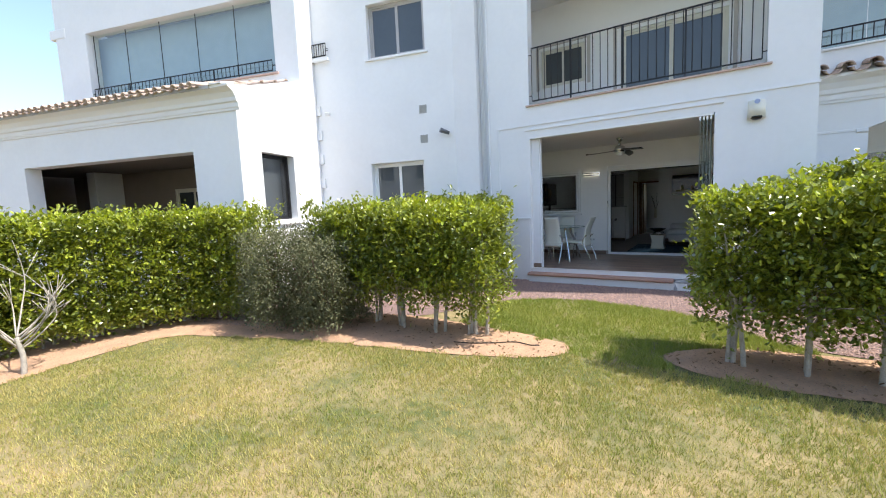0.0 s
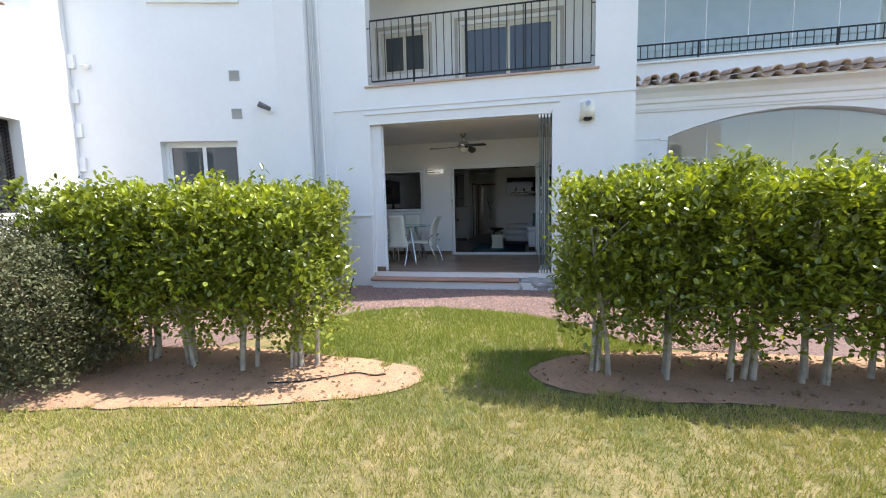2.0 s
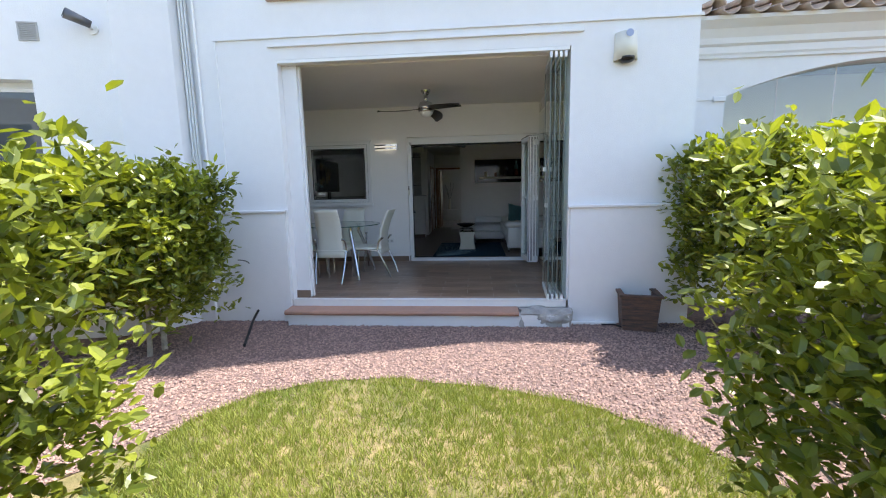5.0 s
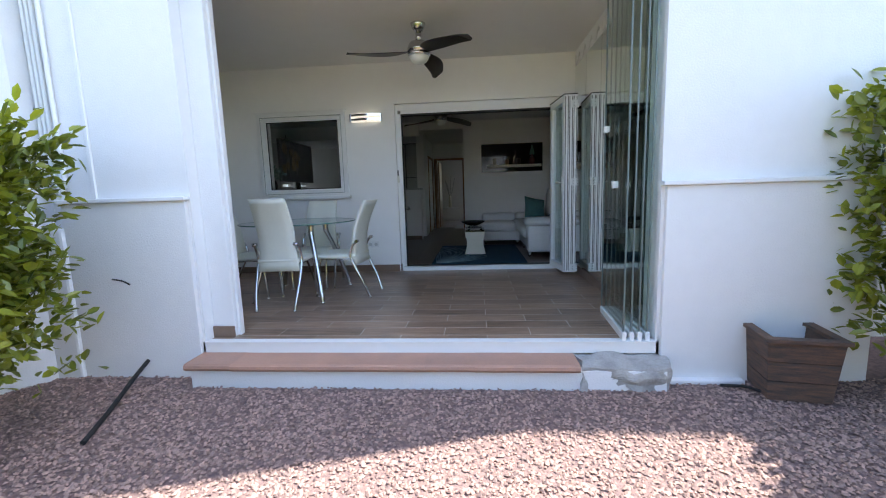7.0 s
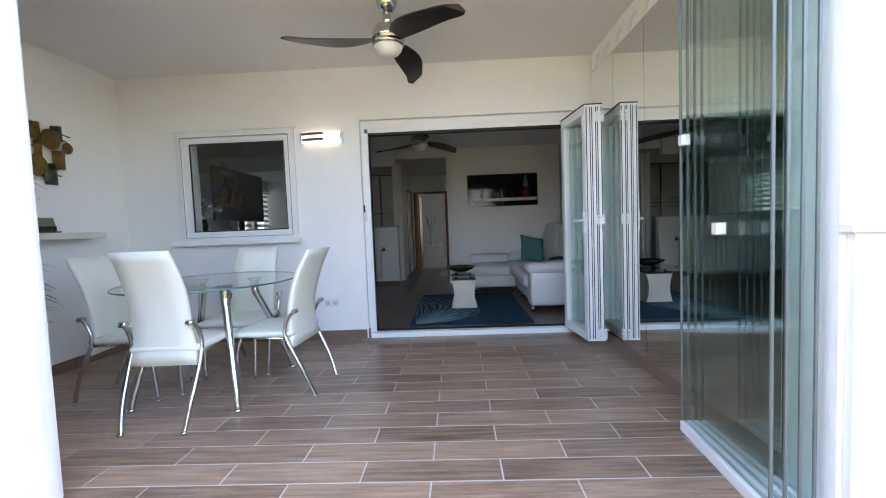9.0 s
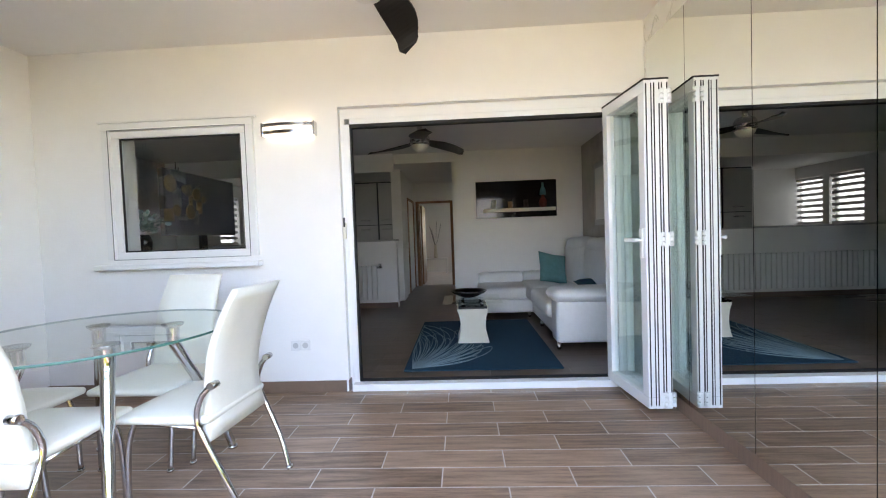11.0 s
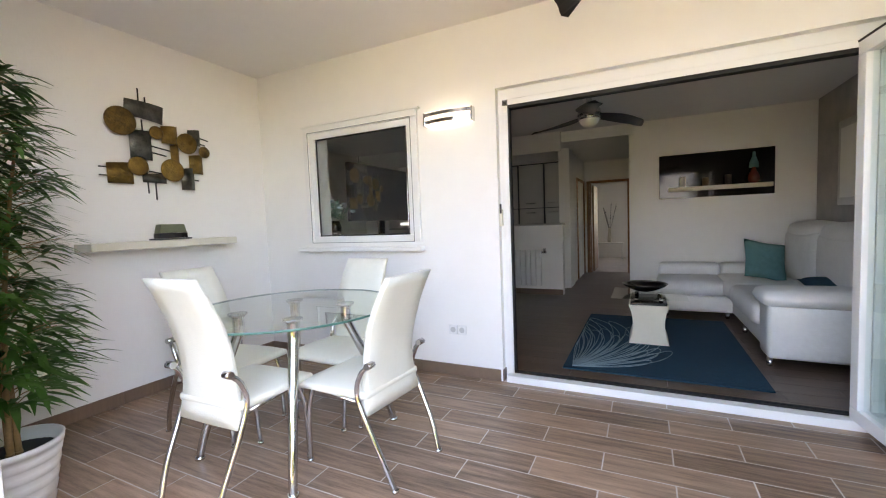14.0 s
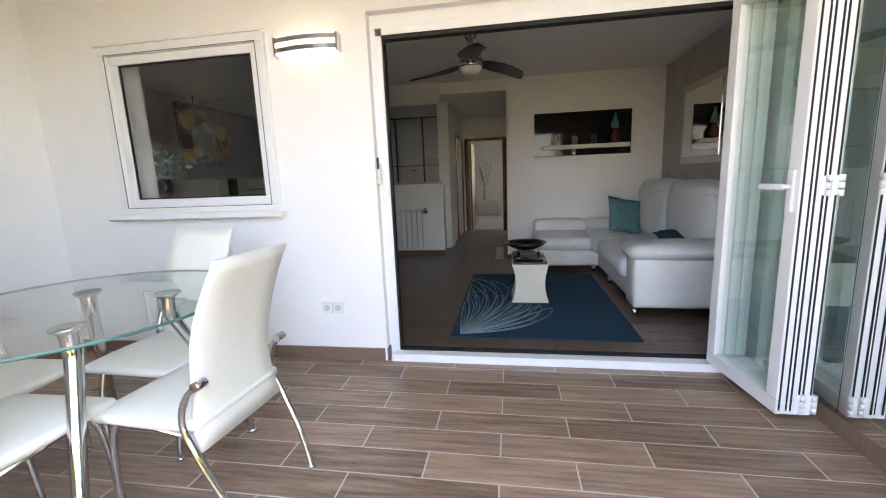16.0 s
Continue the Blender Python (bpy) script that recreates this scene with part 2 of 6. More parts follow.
def tube(bm, points, r, seg=10, taper=1.0):
    """A round tube along a smooth line through the points."""
    pts = [Vector(p) for p in points]
    fine = []
    for i in range(len(pts) - 1):
        a = pts[max(0, i - 1)]; b = pts[i]; c = pts[i + 1]; d = pts[min(len(pts) - 1, i + 2)]
        n = 6 if len(pts) > 2 else 1
        for k in range(n):
            t = k / n
            fine.append(0.5 * ((2 * b) + (c - a) * t + (2 * a - 5 * b + 4 * c - d) * t * t + (3 * b - a - 3 * c + d) * t ** 3))
    fine.append(pts[-1])
    prev = None
    ax = None
    for i, p in enumerate(fine):
        d = (fine[min(i + 1, len(fine) - 1)] - fine[max(i - 1, 0)]).normalized()
        if ax is None:
            ax = d.orthogonal().normalized()
        ax = (ax - d * ax.dot(d)).normalized()
        ay = d.cross(ax)
        rr = r * (1 + (taper - 1) * i / (len(fine) - 1))
        ring = [bm.verts.new(p + rr * (math.cos(2 * math.pi * k / seg) * ax + math.sin(2 * math.pi * k / seg) * ay)) for k in range(seg)]
        if prev:
            for k in range(seg):
                f = bm.faces.new((prev[k], prev[(k + 1) % seg], ring[(k + 1) % seg], ring[k]))
                f.smooth = True
        else:
            bm.faces.new(ring[::-1])
        prev = ring
    bm.faces.new(prev)


def lathe(bm, profile, centre=(0, 0, 0), seg=28):
    """A turned shape: (radius, height) from bottom to top."""
    c = Vector(centre)
    prev = None
    for r, z in profile:
        ring = [bm.verts.new(c + Vector((r * math.cos(2 * math.pi * k / seg), r * math.sin(2 * math.pi * k / seg), z))) for k in range(seg)] if r > 1e-5 else [bm.verts.new(c + Vector((0, 0, z)))]
        if prev:
            for k in range(seg):
                a, b2 = prev[k % len(prev)], prev[(k + 1) % len(prev)]
                c2, d = ring[(k + 1) % len(ring)], ring[k % len(ring)]
                vs = []
                for v in (a, b2, c2, d):
                    if v not in vs:
                        vs.append(v)
                if len(vs) > 2:
                    f = bm.faces.new(vs)
                    f.smooth = True
        prev = ring


def prism(bm, pts, z0, z1, plane="xy"):
    """A flat outline drawn out from z0 to z1."""
    def at(p, h):
        return (p[0], p[1], h) if plane == "xy" else ((p[0], h, p[1]) if plane == "xz" else (h, p[0], p[1]))
    a = [bm.verts.new(at(p, z0)) for p in pts]
    b2 = [bm.verts.new(at(p, z1)) for p in pts]
    n = len(pts)
    for i in range(n):
        bm.faces.new((a[i], a[(i + 1) % n], b2[(i + 1) % n], b2[i]))
    bm.faces.new(a[::-1])
    bm.faces.new(b2)


def mesh_of(name, bm, material):
    me = bpy.data.meshes.new(name)
    bmesh.ops.recalc_face_normals(bm, faces=bm.faces)
    bm.to_mesh(me)
    bm.free()
    me.materials.append(material)
    return me


def part(name, bm, material, parent=None, label="", m=None):
    ob = new(name, mesh_of(name, bm, material))
    if parent is not None:
        ob.parent = parent
    if m is not None:
        ob.matrix_basis = m
    return tagged(ob, label)


def thing(name, m, label, category, group=""):
    e = new(name)
    e.empty_display_size = 0.1
    e.matrix_basis = m
    return tagged(e, label, category, group)


def structure(name, bm, material, label=""):
    return tagged(part(name, bm, material), label, kind="structure")


def wall_bm(bm, length, z0, z1, thick, holes, m, arch=None):
    """A wall from 0 to length along x, outer face at y=0, thickness towards +y, with oblong holes (a0, a1, b0, b1)."""
    xs = sorted({0, length, *[h[0] for h in holes], *[h[1] for h in holes]})
    zs = sorted({z0, z1, *[h[2] for h in holes], *[h[3] for h in holes]})
    xs = [x for x in xs if 0 <= x <= length]
    zs = [z for z in zs if z0 <= z <= z1]
    nx, nz = len(xs) - 1, len(zs) - 1

    def solid(i, j):
        if not (0 <= i < nx and 0 <= j < nz):
            return False
        cx, cz = (xs[i] + xs[i + 1]) / 2, (zs[j] + zs[j + 1]) / 2
        return not any(h[0] < cx < h[1] and h[2] < cz < h[3] for h in holes)
    vs = {}

    def v(i, j, k):
        if (i, j, k) not in vs:
            vs[i, j, k] = bm.verts.new(m @ Vector((xs[i], k * thick, zs[j])))
        return vs[i, j, k]
    for i in range(nx):
        for j in range(nz):
            if not solid(i, j):
                continue
            bm.faces.new((v(i, j, 0), v(i + 1, j, 0), v(i + 1, j + 1, 0), v(i, j + 1, 0)))
            bm.faces.new((v(i, j, 1), v(i, j + 1, 1), v(i + 1, j + 1, 1), v(i + 1, j, 1)))
            if not solid(i - 1, j):
                bm.faces.new((v(i, j, 0), v(i, j + 1, 0), v(i, j + 1, 1), v(i, j, 1)))
            if not solid(i + 1, j):
                bm.faces.new((v(i + 1, j, 0), v(i + 1, j, 1), v(i + 1, j + 1, 1), v(i + 1, j + 1, 0)))
            if not solid(i, j - 1):
                bm.faces.new((v(i, j, 0), v(i, j, 1), v(i + 1, j, 1), v(i + 1, j, 0)))
            if not solid(i, j + 1):
                bm.faces.new((v(i, j + 1, 0), v(i + 1, j + 1, 0), v(i + 1, j + 1, 1), v(i, j + 1, 1)))


def wall(name, p0, p1, z0, z1, thick, holes=(), material=None, label="", z=0.0):
    p0, p1 = Vector((*p0, 0)), Vector((*p1, 0))
    d = p1 - p0
    m = Matrix.Translation(p0) @ pose(0, 0, 0, 0, 0, math.degrees(math.atan2(d.y, d.x)))
    bm = bmesh.new()
    wall_bm(bm, d.length, z0, z1, thick, list(holes), m)
    return structure(name, bm, material or PLASTER, label)


def slab(name, x0, x1, y0, y1, z0, z1, material, label=""):
    bm = bmesh.new()
    box(bm, x0, x1, y0, y1, z0, z1)
    return structure(name, bm, material, label)


def sheet(name, pts, z, material, label, smooth=3):
    """A flat ground sheet with a softened outline."""
    pts = [Vector((*p, 0)) for p in pts]
    for _ in range(smooth):
        nxt = []
        for i, p in enumerate(pts):
            q = pts[(i + 1) % len(pts)]
            nxt += [p * 0.75 + q * 0.25, p * 0.25 + q * 0.75]
        pts = nxt
    pts = [p + 0.035 * noise.noise_vector(p * 4) + 0.02 * noise.noise_vector(p * 15) for p in pts]
    bm = bmesh.new()
    vs = [bm.verts.new((p.x, p.y, z)) for p in pts]
    for a, b, c in tessellate_polygon([[Vector((p.x, p.y, 0)) for p in pts]]):
        bm.faces.new((vs[a], vs[b], vs[c]))
    return structure(name, bm, material, label), [(p.x, p.y) for p in pts]


def inside(x, y, poly):
    """Which of the points (arrays) lie in the outline."""
    c = np.zeros(len(x), bool)
    n = len(poly)
    for i in range(n):
        (ax, ay), (bx, by) = poly[i], poly[i - 1]
        hit = ((ay > y) != (by > y)) & (x < (bx - ax) * (y - ay) / (by - ay + 1e-12) + ax)
        c ^= hit
    return c


# ---------------------------------------------------------------- ground
bm = bmesh.new()
box(bm, -250, 250, -250, 250, -0.3, 0.0)
structure("ground", bm, LAWN, "mown patchy garden lawn")
_, GRAVEL_OUT = sheet("gravel_path", [(-16, -9), (-6, -6.6), (-4.2, -5.2), (-3.2, -4.9), (-2.0, -4.8), (-1.2, -4.2), (-0.5, -3.3), (0.05, -2.5), (0.3, -2.0),
                      (0.62, -1.62), (1.3, -1.42), (2.1, -1.55), (2.8, -1.75), (3.4, -2.2), (3.7, -2.7), (4.6, -2.85), (16, -2.85), (16, 5), (-16, 5)],
                      0.006, GRAVEL, "pinkish crushed-stone bed along the building")
_, SOIL_L = sheet("soil_bed", [(1.92, -3.8), (1.65, -3.5), (1.0, -3.45), (0.4, -3.35), (-0.6, -3.3), (-1.6, -3.6), (-2.4, -4.5), (-3.3, -4.75), (-3.9, -5.1), (-4.6, -6.5), (-4.7, -8.6),
                  (-3.0, -8.0), (-2.8, -7.2), (-3.05, -6.3), (-3.1, -5.5), (-2.2, -5.2), (-0.9, -4.75), (0.0, -4.6), (0.95, -4.4), (1.65, -4.15)], 0.012, SOIL,
                  "bare pale soil under the shrubs")
_, SOIL_R = sheet("soil_bed", [(2.7, -3.45), (3.05, -3.1), (4, -2.8), (12, -2.7), (12, -3.95), (5, -3.9), (4, -3.9), (3.5, -3.95), (3.1, -3.9), (2.8, -3.75)], 0.012, SOIL,
                  "bare pale soil under the hedge")

# ---------------------------------------------------------------- main block
H = 9.5
wall("wall_front", (-0.9, 0), (4.34, 0), 0, H, 0.22, [(0.9, 4.0, 0.20, 2.905), (0.9, 4.64, 3.52, 6.3)], label="white rendered front wall")
wall("wall_block_right", (4.34, 0.22), (4.34, 12), 0, H, 0.3, label="white rendered end wall")
wall("wall_block_left", (-1.16, 0.1), (-0.9, 0.1), 0, H, 0.1, label="white rendered recess")
WD = Vector((math.cos(radians(15)), math.sin(radians(15)), 0))
W0 = Vector((-2.1, -0.68, 0))
C1 = W0 + WD * 0.70
C2 = Vector((-1.13, -0.06, 0))
WL = W0 - WD * 3.4
wall("wall_chamfer", C1[:2], C2[:2], 0, H, 0.2, label="white rendered angled wall")
wall("wall_chamfer_side", C2[:2], (C2.x, 0.3), 0, H, 0.1)
wall("wall_wing", WL[:2], C1[:2], 0, H, 0.25,
     [(3.4 - 1.30, 3.4 - 0.03, 1.70, 2.62), (3.4 - 1.22, 3.4 + 0.10, 4.87, 6.0)], label="white rendered wing wall")
slab("roof_block", -1.6, 4.7, -0.02, 12, H, H + 0.2, PLASTER)

# ledges and raised bands on the front
bm = bmesh.new()
box(bm, -0.93, -0.02, -0.035, -0.001, -0.05, 1.27, 0.004)
structure("wall_plinth_left", bm, PLASTER)
bm = bmesh.new()
box(bm, 3.12, 4.37, -0.035, -0.001, -0.05, 1.27, 0.004)
structure("wall_plinth_right", bm, PLASTER)
for i, (a, b) in enumerate(((-0.95, -0.005), (3.09, 4.40))):
    bm = bmesh.new()
    box(bm, a, b, -0.06, -0.001, 1.27, 1.30, 0.006)
    structure("trim_ledge", bm, PLASTER, "thin projecting ledge on the white wall")
bm = bmesh.new()
box(bm, -0.70, 4.36, -0.022, -0.001, 3.12, 3.15, 0.004)
box(bm, -0.70, -0.67, -0.018, -0.001, 1.30, 3.12, 0.004)
structure("trim_band", bm, PLASTER, "thin raised render band over the terrace opening")
bm = bmesh.new()
box(bm, -0.09, 3.22, -0.03, -0.001, 3.03, 3.06, 0.004)
structure("trim_lintel", bm, PLASTER, "thin raised render band")
bm = bmesh.new()
box(bm, -0.06, 3.80, -0.05, 0.20, 3.49, 3.52, 0.006)
structure("trim_balcony_sill", bm, mat("sill_stone", (0.55, 0.40, 0.33), 0.6, var=0.15), "pale terracotta sill of the balcony")

# ledges on the angled wall
CH = Matrix.Translation(C1) @ pose(0, 0, 0, 0, 0, math.degrees(math.atan2((C2 - C1).y, (C2 - C1).x)))
bm = bmesh.new()
box(bm, 0.0, (C2 - C1).length, -0.035, -0.001, 1.70, 1.73, 0.005, CH)
box(bm, 0.0, (C2 - C1).length, -0.02, -0.001, -0.05, 1.70, 0.004, CH)
structure("trim_chamfer", bm, PLASTER, "thin projecting ledge on the angled wall")
bm = bmesh.new()
box(bm, -1.16, -0.93, -0.06, 0.09, -0.05, 1.10, 0.02)
structure("wall_recess_base", bm, PLASTER, "low white block closing the pipe recess")

# inner post closing the left side of the terrace opening
bm = bmesh.new()
box(bm, 0.0, 0.165, 0.10, 0.22, 0.264, 2.90, 0.008)
box(bm, 0.165, 0.185, 0.135, 0.185, 0.264, 2.865, 0.004)
structure("trim_jamb", bm, PLASTER, "white rendered post with a slim wall profile")

# terrace step, floor slab
slab("terrace_base", -1.5, 3.2, 0.0, 2.66, -0.1, 0.2611, GROUT)
slab("step_riser", 0.0, 3.1, -0.185, 0.0, -0.05, 0.135, PLASTER, "white rendered step under the terrace")
slab("threshold", 0.0, 3.099, -0.02, 0.05, 0.2592, 0.266, ALU, "white aluminium track along the terrace edge")
slab("step_upstand", 0.0, 3.099, -0.014, -0.002, 0.185, 0.259, ALU)

# terrace room
wall("wall_terrace_left", (-1.42, 0.1), (-1.42, 2.66), 0.2, 3.04, 0.15, material=INNER, label="plain white wall")
wall("wall_terrace_right", (3.166, 2.66), (3.166, 0.2), 0.2, 3.04, 0.2, material=INNER, label="plain white wall")
bm = bmesh.new()
wall_bm(bm, 6.4, 0.0, 3.6, 0.22, [(2.445, 4.62, 0.20, 2.385), (0.705, 1.762, 1.335, 2.28)], Matrix.Translation((-1.5, 2.60, 0)))
structure("wall_terrace_back", bm, INNER, "plain white wall between terrace and living room")
slab("wall_front_inner", -1.5, -0.01, 0.221, 0.26, 0.2, 2.99, INNER)
slab("ceiling_terrace", -1.5, 4.3, 0.221, 2.60, 2.885, 3.4, CEILING, "plain white terrace ceiling")

# ---------------------------------------------------------------- living room behind
slab("living_base", -3.0, 3.9, 2.66, 13.0, 0.0, 0.25, GROUT)
slab("ceiling_living", -3.0, 3.9, 2.82, 6.10, 2.72, 3.0, CEILING, "plain white living room ceiling")
slab("ceiling_back", -3.0, 3.9, 6.10, 13.0, 2.61, 3.0, CEILING, "lower ceiling of kitchen and hall")
wall("wall_living_right", (3.73, 6.4), (3.73, 2.82), 0.2, 2.72, 0.15, material=STUCCO, label="grey polished stucco wall")
slab("wall_living_back", 1.757, 3.729, 6.094, 6.27, 0.2, 2.72, INNER, "plain white wall behind the sofa")
bm = bmesh.new()
wall_bm(bm, 10.18, 0.2, 2.72, 0.2, [(4.63, 5.35, 1.32, 2.36), (5.50, 6.24, 1.32, 2.36)], Matrix.Translation((-2.9, 2.82, 0)) @ pose(0, 0, 0, 0, 0, 90))
structure("wall_living_left", bm, INNER)
slab("wall_kitchen_stub", -2.9, -2.37, 6.2, 6.35, 0.2, 2.72, INNER, "white wall beside the kitchen")
slab("wall_half", -2.37, 0.765, 6.2, 6.35, 0.2, 1.345, INNER, "white half-height wall of the kitchen")
slab("wall_hall_right", 1.70, 1.84, 6.27, 9.0, 0.2, 2.61, INNER)
slab("wall_hall_left", 0.62, 0.745, 7.35, 9.0, 0.2, 2.61, INNER)
bm = bmesh.new()
wall_bm(bm, 7.0, 0.2, 2.61, 0.15, [(3.865, 4.61, 0.2, 2.15)], Matrix.Translation((-3.0, 9.0, 0)))
structure("wall_hall_end", bm, INNER)
# right and back walls are unseen, added to stop daylight leaking in
slab("wall_room_right", 3.73, 3.9, 6.4, 13.0, 0.2, 2.72, INNER)
bm = bmesh.new()
wall_bm(bm, 11.2, 0.0, 9.5, 0.15, [(8.4, 9.4, 1.1, 2.3)], Matrix.Translation((-6.5, 12.85, 0)))
structure("wall_room_back", bm, PLASTER)
slab("wall_living_left_front", -3.1, -1.57, 2.64, 2.82, 0.0, 3.0, INNER)
slab("wall_living_right_front", 3.40, 4.34, 2.62, 2.82, 0.0, 3.0, INNER)
slab("ceiling_upper", -3.1, 4.3, 2.66, 13.0, 3.0, 3.1, CEILING)
bm = bmesh.new()
# openings in both end walls are added out of view to light the room
wall_bm(bm, 7.2, 0.2, 2.61, 0.2, [(4.9, 5.9, 1.1, 2.3)], Matrix.Translation((-3.0, 12.6, 0)))
structure("wall_room_end", bm, INNER)
slab("trim_beam", 0.80, 1.757, 6.05, 6.10, 2.56, 2.62, INNER)
slab("beam_kitchen", -2.9, 0.79, 6.02, 6.10, 2.44, 2.72, INNER, "lowered beam before the kitchen")
slab("wall_hall_stub", 0.60, 0.775, 6.9, 7.35, 0.2, 2.61, INNER)


def base_strip(name, x0, y0, x1, y1, z=0.262, h=0.085, t=0.010, parent=None):
    """A tiled skirting of 0.66 m pieces along a wall, its face on the left of the way."""
    p0, p1 = Vector((x0, y0, 0)), Vector((x1, y1, 0))
    d = (p1 - p0)
    L = d.length
    e = tagged(new(name), "brown wood-look tile skirting", kind="structure")
    e.matrix_basis = Matrix.Translation((x0, y0, z)) @ pose(0, 0, 0, 0, 0, math.degrees(math.atan2(d.y, d.x)))
    a = 0.0
    k = 0
    while a < L - 0.01:
        b = min(L, a + 0.66)
        bm = bmesh.new()
        box(bm, a + 0.001, b - 0.001, 0, t, 0, h)
        part("skirting_tile", bm, BASEBOARD, e)
        a = b
    return e


base_strip("baseboard", -1.417, 2.598, -1.417, 0.3)

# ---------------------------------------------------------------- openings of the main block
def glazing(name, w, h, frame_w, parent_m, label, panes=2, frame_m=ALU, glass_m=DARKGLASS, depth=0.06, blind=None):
    """A framed window, its lower left corner at the origin, facing -y."""
    e = tagged(new(name), label, kind="structure")
    e.matrix_basis = parent_m
    bm = bmesh.new()
    f = frame_w
    for a in ((0, w, 0, f), (0, w, h - f, h), (0, f, f, h - f), (w - f, w, f, h - f)):
        box(bm, a[0], a[1], 0, depth, a[2], a[3], 0.004)
    part("window_frame", bm, frame_m, e)
    pw = (w - 2 * f) / panes
    for i in range(panes):
        a, b = f + i * pw, f + (i + 1) * pw
        off = 0.008 if i % 2 else 0.024
        bm = bmesh.new()
        g = frame_w * 0.7
        for q in ((a, b, f, f + g), (a, b, h - f - g, h - f), (a, a + g, f + g, h - f - g), (b - g, b, f + g, h - f - g)):
            box(bm, q[0], q[1], off, off + 0.028, q[2], q[3], 0.003)
        part("sash", bm, frame_m, e)
        bm = bmesh.new()
        sheet_pane(bm, a + g, b - g, off + 0.01, off + 0.016, f + g, h - f - g)
        part("pane", bm, glass_m, e)
    return e


def wall_place(origin, deg):
    return Matrix.Translation(origin) @ pose(0, 0, 0, 0, 0, deg)


MW = wall_place(W0, 15)
# grey for sheets that imitate hazy sky mirrored in balcony glass
SKYGREY = mat("grey_roller_blind", (0.42, 0.47, 0.49), 0.8, var=0.1)
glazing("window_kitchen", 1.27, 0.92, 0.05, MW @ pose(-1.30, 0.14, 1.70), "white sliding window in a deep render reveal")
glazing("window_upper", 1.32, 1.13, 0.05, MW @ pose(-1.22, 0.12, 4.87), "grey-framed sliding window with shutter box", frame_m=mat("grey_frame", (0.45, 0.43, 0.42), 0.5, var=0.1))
bm = bmesh.new()
box(bm, -1.30, 0.17, -0.05, 0.05, 4.82, 4.865, 0.006, MW)
structure("window_sill", bm, PLASTER, "white projecting window sill")
bm = bmesh.new()
box(bm, -1.34, 0.0, -0.03, 0.05, 1.66, 1.695, 0.006, MW)
structure("window_sill", bm, PLASTER, "white projecting window sill")
slab("wing_room_back", -6, -1.75, 1.2, 1.3, 0, H, INNER)

# upper balcony
slab("balcony_floor", -1.6, 4.3, 0.22, 2.6, 3.40, 3.47, CONCRETE, "concrete balcony floor")
slab("balcony_ceiling", -1.6, 4.3, 0.22, 2.7, 6.32, 6.5, CEILING)
bm = bmesh.new()
wall_bm(bm, 6.0, 3.47, 6.32, 0.2, [(1.05, 2.12, 4.42, 5.32), (2.90, 4.90, 3.50, 5.32)], Matrix.Translation((-1.6, 2.32, 0)))
structure("wall_balcony_back", bm, INNER)
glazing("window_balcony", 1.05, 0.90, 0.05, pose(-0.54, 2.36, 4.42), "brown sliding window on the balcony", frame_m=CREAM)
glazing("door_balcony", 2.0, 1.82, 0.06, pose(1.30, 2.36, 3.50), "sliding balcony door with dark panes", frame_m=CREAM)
# black sheet in place of the unlit rooms behind door and window
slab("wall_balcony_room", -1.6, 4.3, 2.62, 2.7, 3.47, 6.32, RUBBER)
for x0, x1, h0, h1 in ((-0.60, 0.57, 4.36, 5.38), (1.22, 3.38, 3.47, 5.40)):
    bm = bmesh.new()
    t = 0.07
    for q in ((x0, x1, h1, h1 + t), (x0 - t, x0, h0, h1 + t), (x1, x1 + t, h0, h1 + t)):
        box(bm, q[0], q[1], 2.29, 2.319, q[2], q[3], 0.004)
    structure("trim_window", bm, mat("beige_trim", (0.52, 0.47, 0.42), 0.8, var=0.1), "beige render surround")


def railing(name, length, z0, z1, step, m, label, posts=(), knobs=False):
    e = thing(name, m, label, "balcony railing")
    for z in (z0, z1):
        bm = bmesh.new()
        box(bm, 0, length, -0.008, 0.008, z - 0.012, z + 0.012, 0.003)
        part("rail", bm, BLACK, e)
    bm0 = bmesh.new()
    cyl(bm0, (0, 0, z0), (0, 0, z1), 0.0075, seg=6)
    me = mesh_of("bar", bm0, BLACK)
    n = int(round(length / step))
    for i in range(n + 1):
        o = new("bar", me)
        o.parent = e
        o.location.x = i * length / n
    for x in posts:
        bm = bmesh.new()
        box(bm, x - 0.013, x + 0.013, -0.013, 0.013, z0 - 0.07, z1, 0.002)
        part("post", bm, BLACK, e)
    for x in (0.0, length):
        for z in (z0 + 0.1, z1 - 0.12):
            bm = bmesh.new()
            s = -0.06 if x == 0 else 0.06
            cyl(bm, (x, 0, z), (x + s, 0, z), 0.008, seg=6)
            part("wall_fixing", bm, BLACK, e)
    return e


railing("balcony_railing", 3.62, 3.60, 4.60, 0.131, pose(0.06, 0.03, 0), "black wrought-iron railing across the balcony opening", posts=(0.76, 1.66, 2.62))

